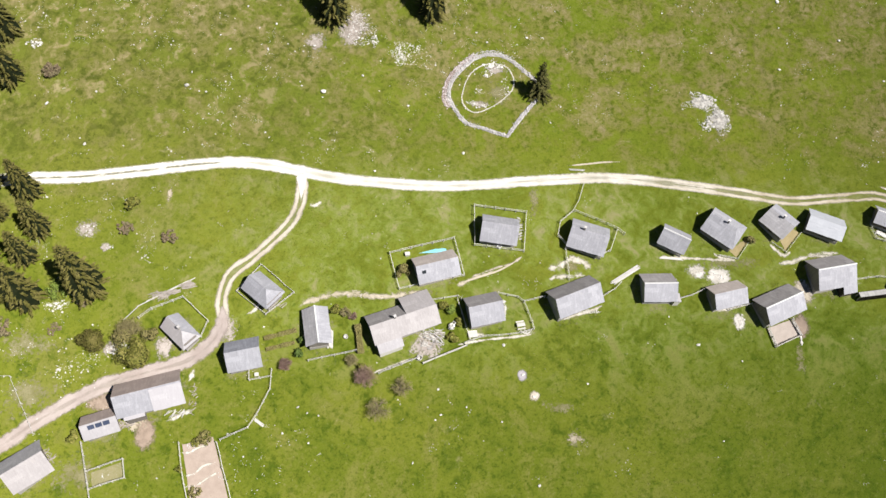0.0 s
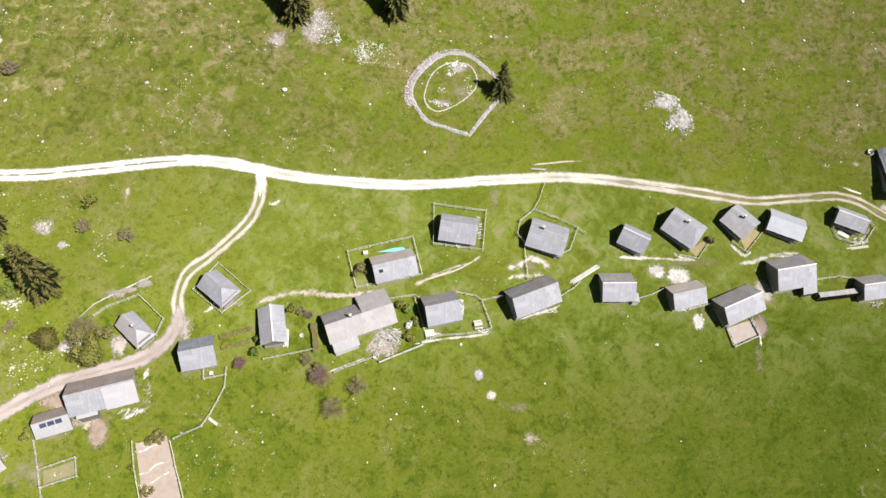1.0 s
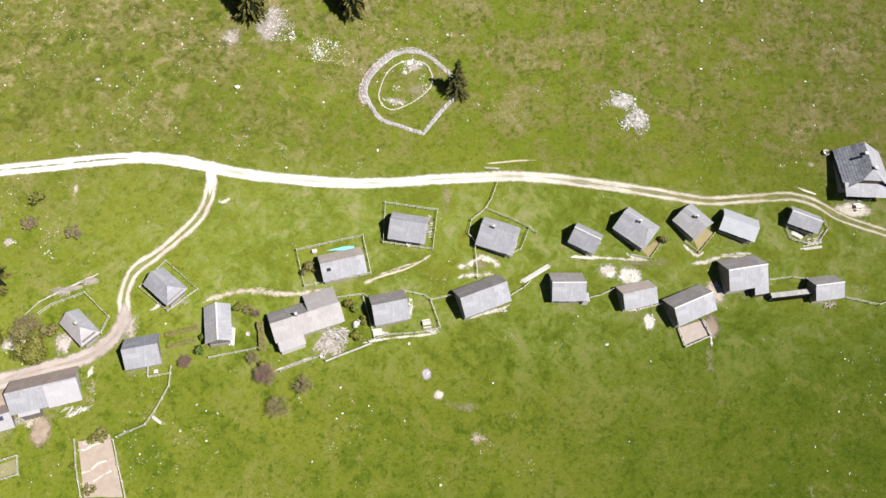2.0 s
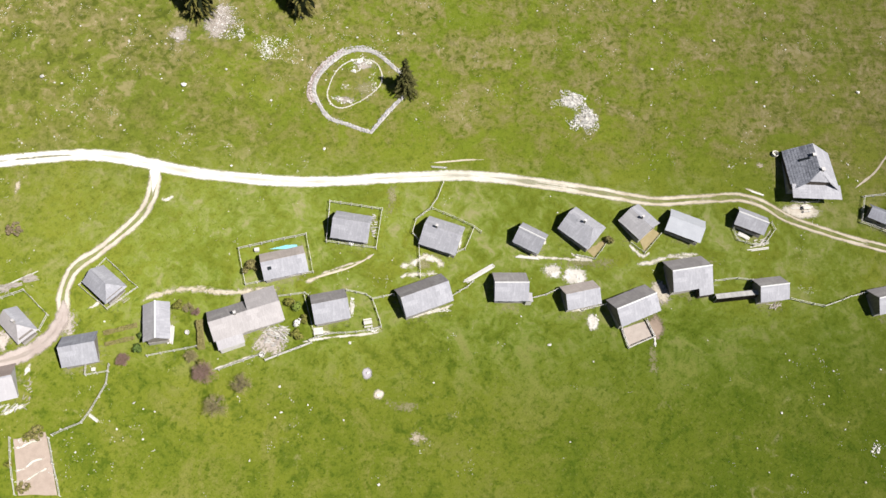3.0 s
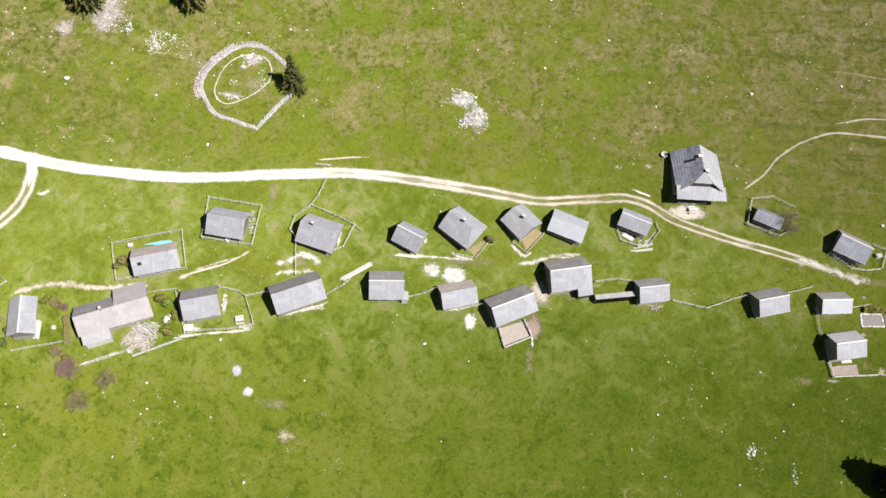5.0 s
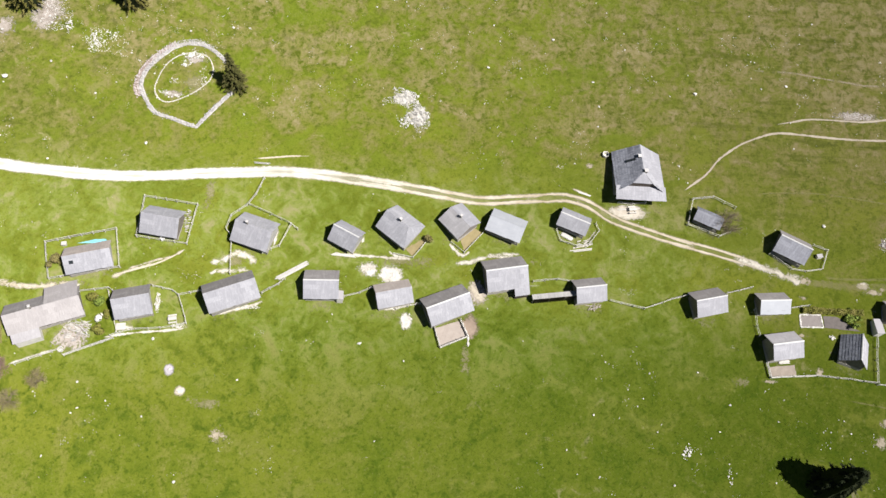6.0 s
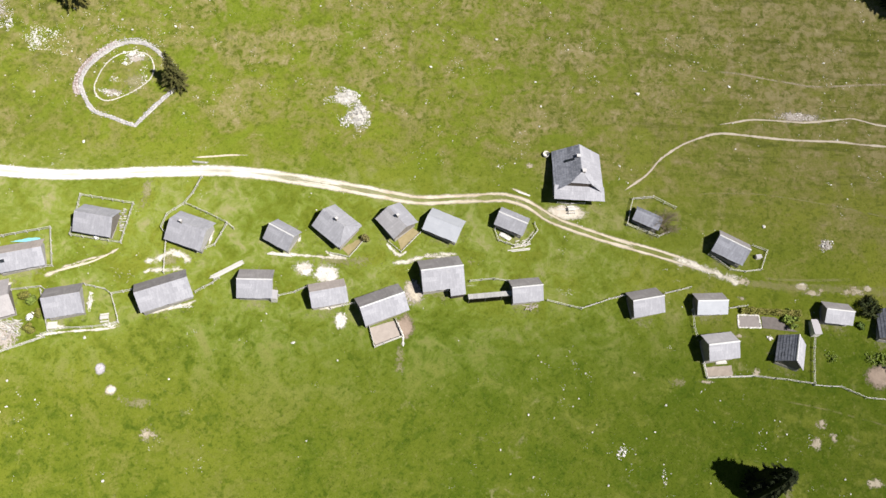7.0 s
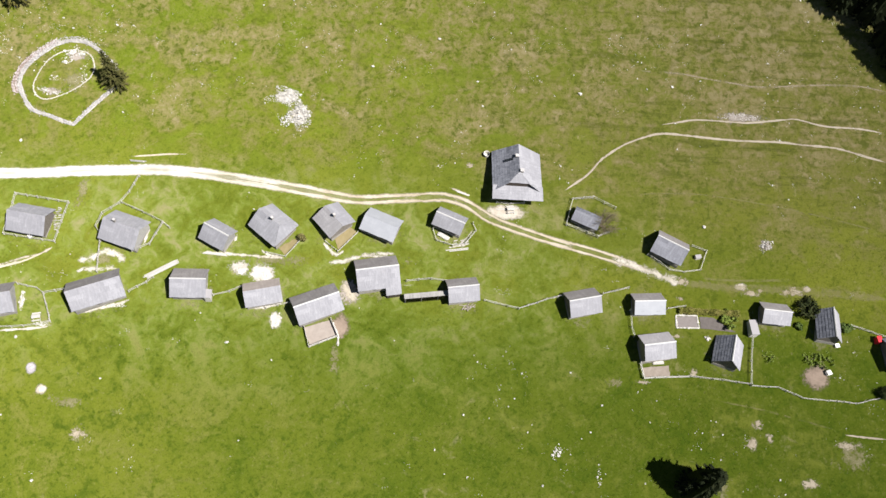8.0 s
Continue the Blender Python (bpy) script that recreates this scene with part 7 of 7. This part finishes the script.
def ramp(a, b, low, high, wide, label):
    """A plank bridge on posts that climbs to a gable."""
    (ax, ay), (bx, by) = a, b
    base = anchor("plank_ramp", ax, ay, label=label, category="ramp")
    z0 = gz(ax, ay)
    p, q = Vector((0, 0, low)), Vector((bx - ax, by - ay, gz(bx, by) - z0 + high))
    side = Vector((-(q - p).y, (q - p).x, 0)).normalized()
    for e in (-0.35, 0.35):
        bar(base, RAIL_GREY, p + side * wide * e - Vector((0, 0, 0.15)), q + side * wide * e - Vector((0, 0, 0.15)), 0.16, 0.2, "beam")
    n = round((q - p).length / 0.32)
    for k in range(n):
        c = p.lerp(q, (k + 0.5) / n)
        bar(base, RAIL_WORN, c - side * wide / 2, c + side * wide / 2, 0.29, 0.06, "plank")
    for e in (-0.46, 0.46):   # boarded flanks
        for k in range(28):
            c = p.lerp(q, (k + 0.5) / 28) + side * wide * e
            foot = gz(ax + c.x, ay + c.y) - z0 - 0.2
            bar(base, BOARD_DARK, (c.x, c.y, foot), (c.x, c.y, c.z - 0.06), 0.35, 0.035, "flank_board")
    for s in (0.02, 0.35, 0.68):
        for e in (-0.38, 0.38):
            c = p.lerp(q, s) + side * wide * e
            foot = Vector((c.x, c.y, gz(ax + c.x, ay + c.y) - z0 - 0.3))
            bar(base, POST_GREY, foot, c - Vector((0, 0, 0.1)), 0.15, 0.15, "post")
    return base


def tub(x, y, r, tall, label, mat=WHITE_PAINT, name="tub"):
    """A round open tub with a rolled rim."""
    base = anchor(name, x, y, label=label, category="tub")
    bm = bmesh.new()
    rings = []
    for rr, z in ((r * 0.85, -0.1), (r * 0.95, tall), (r * 0.88, tall), (r * 0.8, 0.08)):
        rings.append([bm.verts.new((rr * math.cos(k / 20 * math.tau), rr * math.sin(k / 20 * math.tau), z)) for k in range(20)])
    for u, v in zip(rings, rings[1:]):
        for k in range(20):
            bm.faces.new((u[k], u[(k + 1) % 20], v[(k + 1) % 20], v[k]))
    bm.faces.new(rings[3])
    part("bowl", bm, mat, base)
    bm = bmesh.new()
    bmesh.ops.create_cone(bm, segments=20, radius1=r * 1.02, radius2=r * 1.02, depth=0.06, cap_ends=False)
    for v in bm.verts:
        v.co.z += tall
    geo = bmesh.ops.solidify(bm, geom=bm.faces[:], thickness=0.06)
    part("rim", bm, mat, base)
    return base


def crate(x, y, sx, sy, sz, turn, mat, lid_mat, label, name, category, peak=0.0):
    """A box with a lid that juts out a little, flat or pointed."""
    base = anchor(name, x, y, turn, label=label, category=category)
    bm = bmesh.new()
    box(bm, -sx / 2, sx / 2, -sy / 2, sy / 2, -0.3, sz)
    bmesh.ops.bevel(bm, geom=bm.edges[:], offset=0.02, segments=1, affect="EDGES")
    part("body", bm, mat, base)
    bm = bmesh.new()
    v = [bm.verts.new((ex * (sx / 2 + 0.08), ey * (sy / 2 + 0.08), z)) for z in (sz, sz + 0.05) for ex, ey in ((-1, -1), (1, -1), (1, 1), (-1, 1))]
    for f in ((3, 2, 1, 0), (0, 1, 5, 4), (1, 2, 6, 5), (2, 3, 7, 6), (3, 0, 4, 7)):
        bm.faces.new([v[i] for i in f])
    t = bm.verts.new((0, 0, sz + 0.05 + peak))
    for k in range(4):
        bm.faces.new((v[4 + k], v[4 + (k + 1) % 4], t))
    part("lid", bm, lid_mat, base)
    return base


def table(x, y, turn, label):
    """A plank table with two benches."""
    base = anchor("garden_table", x, y, turn, label=label, category="table")
    for k in range(4):
        bar(base, RAIL_PALE, (-0.8, -0.3 + 0.2 * k, 0.74), (0.8, -0.3 + 0.2 * k, 0.74), 0.18, 0.05, "tabletop_board")
    for e in (-0.65, 0.65):
        for f in (-0.3, 0.3):
            bar(base, POST_GREY, (e, f, -0.1), (e, f, 0.71), 0.09, 0.09, "leg")
    for f in (-0.75, 0.75):
        bar(base, RAIL_PALE, (-0.8, f, 0.43), (0.8, f, 0.43), 0.26, 0.05, "bench_board")
        for e in (-0.65, 0.65):
            bar(base, POST_GREY, (e, f, -0.15), (e, f, 0.4), 0.08, 0.2, "bench_leg")
    return base


RAIL_WHITE = unit_box("rail", TIMBER_PALE)
RAIL_WORN = unit_box("rail", TIMBER_WORN)
RAIL_DRIFT = unit_box("rail", DRIFT)
BOARD_DARK = unit_box("flank_board", TIMBER_DARK)

wood_heap(170.9, 79.3, 0.7, 0.6, 0.7, 18, 530, "loose brown sticks thrown on a small stone heap", long=1.0)
wood_heap(7.4, 53.0, 1.6, 1.9, 0.6, 80, 501, "brown heap of bark and split wood", long=0.8, cover=True)
wood_heap(9.2, 53.3, 1.2, 1.5, 0.8, 46, 510, "white heap of fresh planks fanned out on the grass", long=1.7, cover=True, way=-0.5, spread=0.6)
wood_heap(-35.3, 41.2, 0.7, 2.6, 0.2, 20, 502, "pale planks stacked against the farmhouse", long=1.0, way=0.9, spread=0.7)
wood_heap(-38.4, 38.7, 2.6, 0.5, 0.2, 22, 503, "bleached boards lying below the farmhouse", cover=True, long=1.2, way=0.75, spread=0.35)
wood_heap(25.3, 75.5, 0.6, 2.6, 0.3, 44, 504, "white boards leaning at a hut gable", cover=True, way=0.1, spread=0.25, long=0.7)
wood_heap(105.9, 76.3, 1.6, 0.7, 0.2, 16, 505, "white boards lying in a hut yard", cover=True, way=0.4, spread=0.3, long=1.2)
wood_heap(107.9, 63.8, 1.4, 0.5, 0.15, 12, 506, "pale boards below a shingled hut")
wood_heap(-22.2, 58.4, 2.4, 0.35, 0.2, 24, 531, "rust-brown boards along a hut's eave", long=1.5, way=0.85, spread=0.1)
heap("stone_heap", 22.1, 59.0, 0.7, 2.4, 0.3, 374, "white rubble along a hut's gable", stones=12, small=110, size=0.34)
heap("stone_heap", 26.4, 55.0, 1.9, 0.6, 0.15, 375, "white rubble at a garden fence corner", stones=10, small=80, size=0.34)
heap("stone_heap", 39.4, 59.3, 2.2, 0.4, 0.15, 376, "white rubble along a hut's eave", stones=8, small=80, size=0.3)
wood_heap(-46.9, 36.7, 2.0, 0.6, 0.25, 18, 508, "pale boards below the farmhouse annexe")
wood_heap(-60.0, 31.6, 1.5, 1.0, 0.3, 20, 509, "pale rubble of boards beside a hut")
board_stack((43.9, 65.0), (49.5, 68.7), "long bleached boards stacked between two huts", seed=3)
board_stack((101.0, 78.0), (103.2, 76.9), "white boards stacked in a hut yard", rows=4, seed=4)
board_stack((146.1, 54.5), (148.3, 54.7), "pale boards stacked on a terrace", rows=4, seed=5)
board_stack((104.3, 87.2), (107.2, 86.3), "bleached beams lying beside the track", rows=2, layers=1, seed=6, wide=0.5)
board_stack((54.2, 70.9), (59.0, 70.7), "pale poles lying below a small hut", rows=2, layers=1, seed=7, wide=0.5)
board_stack((102.9, 74.5), (107.8, 75.3), "pale beams lying below a yard", rows=2, layers=1, seed=8, wide=0.5)
board_stack((36.6, 89.8), (40.0, 89.7), "dark poles lying in the upper meadow", rows=2, layers=1, seed=9, wide=0.4, pale=False)
hedge((-6.0, 54.8), (-5.1, 49.8), 1.3, 1.3, LEAF_HAZE, 601, "tall clipped olive-green hedge beside the long house", 9000)
hedge((151.6, 64.9), (164.2, 64.7), 1.3, 1.1, LEAF_OLIVE, 602, "long olive hedge behind garden beds", 9500)
hedge((-23.2, 52.1), (-17.4, 53.7), 0.8, 0.7, LEAF_HAZE, 603, "low olive hedge across a garden", 4200)
hedge((-22.7, 50.1), (-17.6, 51.4), 0.7, 0.6, LEAF_HAZE, 604, "low olive hedge across a garden", 3000)
ramp((94.7, 64.1), (104.7, 65.6), 1.7, 1.7, 1.1, "worn plank ramp on posts leading to a hut")
tub(-8.1, 52.7, 0.42, 0.4, "pale round tub on the garden grass", LIMESTONE)
tub(5.9, 49.4, 0.5, 0.6, "pale water tub below the long house", LIMESTONE)
tub(21.2, 71.4, 0.45, 0.5, "small pale tub below a fenced hut")
tub(110.5, 95.6, 0.7, 0.6, "round stone-grey tub beside the large house", LIMESTONE)
crate(166.8, 61.8, 1.5, 3.1, 1.5, 3, TIMBER_GREY, ROOF_WHITE, "narrow shed with a flat white roof", "shed", "shed", 0.02)
crate(182.3, 53.7, 0.85, 0.85, 0.7, 20, WHITE_PAINT, WHITE_PAINT, "white box-shaped well cover beside bare soil", "well_cover", "well cover", 0.4)
crate(193.2, 60.5, 0.9, 1.2, 1.3, 5, RED_PAINT, RED_PAINT, "bright red metal cabinet beside a dark barn", "red_cabinet", "cabinet", 0.05)
crate(156.0, 76.1, 1.1, 0.7, 0.7, 10, TIMBER_PALE, ROOF_WHITE, "pale wooden trough in a fenced yard", "trough", "trough")
crate(3.0, 69.2, 0.8, 0.6, 0.6, 10, TIMBER_PALE, TIMBER_PALE, "pale box in the garden corner", "box", "box")
crate(184.6, 59.2, 0.8, 0.7, 0.4, 10, TIMBER_PALE, WHITE_PAINT, "white covered box on the grass", "box", "box")
crate(16.0, 54.2, 1.6, 1.2, 0.3, 8, LIMESTONE, LIMESTONE, "white stone slab below a garden hut", "stone_slab", "slab")
crate(-24.1, 45.6, 0.6, 0.5, 0.4, 8, TIMBER_PALE, TIMBER_PALE, "small pale box in a rail pen", "box", "box")
table(25.3, 56.1, 12, "grey plank table with benches in a garden")
table(115.9, 83.7, 10, "weathered bench frame before the large house")
fence([(112.8, 85.0), (115.8, 84.9), (118.7, 85.2), (119.1, 86.1)], "grey rail fence before the large house", 246, tall=0.8)
board_stack((112.6, 83.7), (117.9, 84.3), "bleached poles lying on gravel before the large house", rows=2, layers=1, seed=18, wide=0.4)
bush("blossom_shrub", 12.0, 55.3, 0.9, 1.3, BLOSSOM, 95, "small shrub covered in white blossom", count=420, size=0.14)


def tarpaulin(corners, label):
    """A sheet lying on the grass, a little crumpled."""
    rnd = random.Random(9)
    (ax, ay), (bx, by), (cx, cy), (dx, dy) = corners
    z0 = gz(ax, ay)
    rows = []
    for i in range(15):
        row = []
        for j in range(5):
            s, t = i / 14, j / 4
            px, py = (ax * (1 - s) + bx * s) * (1 - t) + (dx * (1 - s) + cx * s) * t, (ay * (1 - s) + by * s) * (1 - t) + (dy * (1 - s) + cy * s) * t
            row.append((px - ax, py - ay, gz(px, py) - z0 + rnd.uniform(0.05, 0.16)))
        rows.append(row)
    bm = bmesh.new()
    sheet(bm, rows)
    geo = bmesh.ops.extrude_face_region(bm, geom=bm.faces[:])
    for v in geo["geom"]:
        if isinstance(v, bmesh.types.BMVert):
            v.co.z -= 0.03
    bmesh.ops.recalc_face_normals(bm, faces=bm.faces)
    ob = link_mesh("tarpaulin", bm, CYAN_SHEET)
    ob.location = (ax, ay, z0)
    return tagged(ob, label, "tarpaulin")


tarpaulin([(5.2, 69.6), (8.5, 70.6), (10.5, 70.8), (11.0, 70.0)], "cyan tarpaulin lying behind a hut")
hut(198.4, 57.9, 12, 8.5, 3.6, 1.75, 2.6, ROOF_SLATE, ROOF_SLATE, "dark-roofed barn at the end of the village", name="barn", category="barn", ridge=False)
board_stack((-11.0, 53.8), (-10.9, 50.6), "bleached boards stacked beside a narrow hut", wide=1.0, rows=5, layers=4, seed=12)
wood_heap(-43.6, 59.9, 1.7, 0.7, 0.3, 40, 521, "heap of brown brushwood beside a fence", long=1.6)
wood_heap(-38.6, 61.9, 1.1, 0.6, 0.3, 46, 522, "heap of brown brushwood and poles in the grass", long=1.9, way=0.42, spread=0.14)
wood_heap(-41.4, 60.6, 1.4, 0.3, 0.2, 26, 523, "heap of brown brushwood and poles in the grass", long=1.9, way=0.45, spread=0.12)
board_stack((-47.1, 58.0), (-37.4, 63.4), "pale poles lying in the grass", wide=0.4, rows=2, layers=1, seed=15)
board_stack((-49.8, 55.1), (-47.2, 57.9), "thin grey poles lying in the grass", wide=0.2, rows=1, layers=1, seed=16, pale=False)
board_stack((-23.9, 37.9), (-22.2, 36.8), "short white boards lying at a fence bend", wide=0.5, rows=3, layers=2, seed=17)


def meadow_stones():
    """Small limestone scattered through the turf, thickest in the upper west."""
    rnd = random.Random(77)
    spots = []
    while len(spots) < 6500:
        x, y = rnd.uniform(-90, 205), rnd.uniform(24, 140)
        west, north = max(0.0, (45 - x) / 130), max(0.0, (y - 78) / 50)
        thick = 0.10 + 0.75 * min(1, west * 1.3) * min(1, north + 0.25) + 0.30 * min(1, north) + (0.25 if x < -45 and y < 80 else 0) + (0.2 if y < 55 and x > 110 else 0)
        lumps = noise.noise(Vector((x * 0.07, y * 0.07, 9.1))) + 0.45
        if rnd.random() > thick * max(0.0, lumps) ** 2 * 1.7:
            continue
        s = 0.07 + 0.36 * rnd.random() ** 6
        spots.append((x, y, gz(x, y) + s * 0.12, s))
        for _ in range(rnd.choice((0, 0, 0, 0, 2, 5))):
            u, v, w = x + rnd.gauss(0, 0.55), y + rnd.gauss(0, 0.45), rnd.uniform(0.06, 0.2)
            spots.append((u, v, gz(u, v) + w * 0.12, w))
    ob = rubble("meadow_stones", spots, None, LIMESTONE, 5)
    return tagged(ob, "small white limestone pieces scattered through the turf", "stones", kind="stuff")


meadow_stones()


def tufts():
    """Grass standing out of the turf: leaning blades in tussocks, none on bare ground or under roofs."""
    rng = np.random.default_rng(31)
    west, south, cell = -100.0, 10.0, 0.5
    bare = np.zeros((640, 290), bool)
    for x, y, r in BARE:
        i0, i1, j0, j1 = (int(v) for v in ((x - r - west) / cell, (x + r - west) / cell + 1, (y - r - south) / cell, (y + r - south) / cell + 1))
        for i in range(max(i0, 0), min(i1 + 1, 640)):
            for j in range(max(j0, 0), min(j1 + 1, 290)):
                if (west + (i + 0.5) * cell - x) ** 2 + (south + (j + 0.5) * cell - y) ** 2 < r * r:
                    bare[i, j] = True
    n = 560000
    x, y = rng.uniform(-96, 212, n), rng.uniform(16, 146, n)
    keep = ~bare[((x - west) / cell).astype(int), ((y - south) / cell).astype(int)]
    x, y = x[keep], y[keep]
    z = np.array([gz(a, b) for a, b in zip(x, y)])
    n = len(x)
    size = rng.uniform(0.08, 0.19, n) 
    blades = 3
    turn = rng.uniform(0, math.tau, n)
    co = np.zeros((n, blades, 3, 3))
    for k in range(blades):
        b = turn + k * math.tau / blades + rng.uniform(-0.5, 0.5, n)
        c, s, w = np.cos(b), np.sin(b), size * 0.42
        lean, tall = size * rng.uniform(0.3, 0.9, n), size * rng.uniform(0.22, 0.5, n)
        co[:, k, 0] = np.stack([x - s * w, y + c * w, z - 0.02], -1)
        co[:, k, 1] = np.stack([x + s * w, y - c * w, z - 0.02], -1)
        co[:, k, 2] = np.stack([x + c * lean, y + s * lean, z + tall], -1)
    count = n * blades
    mesh = bpy.data.meshes.new("grass_tufts")
    mesh.vertices.add(count * 3)
    mesh.vertices.foreach_set("co", co.reshape(-1).astype(np.float32))
    mesh.loops.add(count * 3)
    mesh.loops.foreach_set("vertex_index", np.arange(count * 3, dtype=np.int32))
    mesh.polygons.add(count)
    mesh.polygons.foreach_set("loop_start", np.arange(0, count * 3, 3, dtype=np.int32))
    mesh.update(calc_edges=True)
    mesh.materials.append(BLADES)
    return tagged(new("grass_tufts", mesh), "coarse green and straw-coloured grass tussocks", "grass", kind="stuff")


tufts()
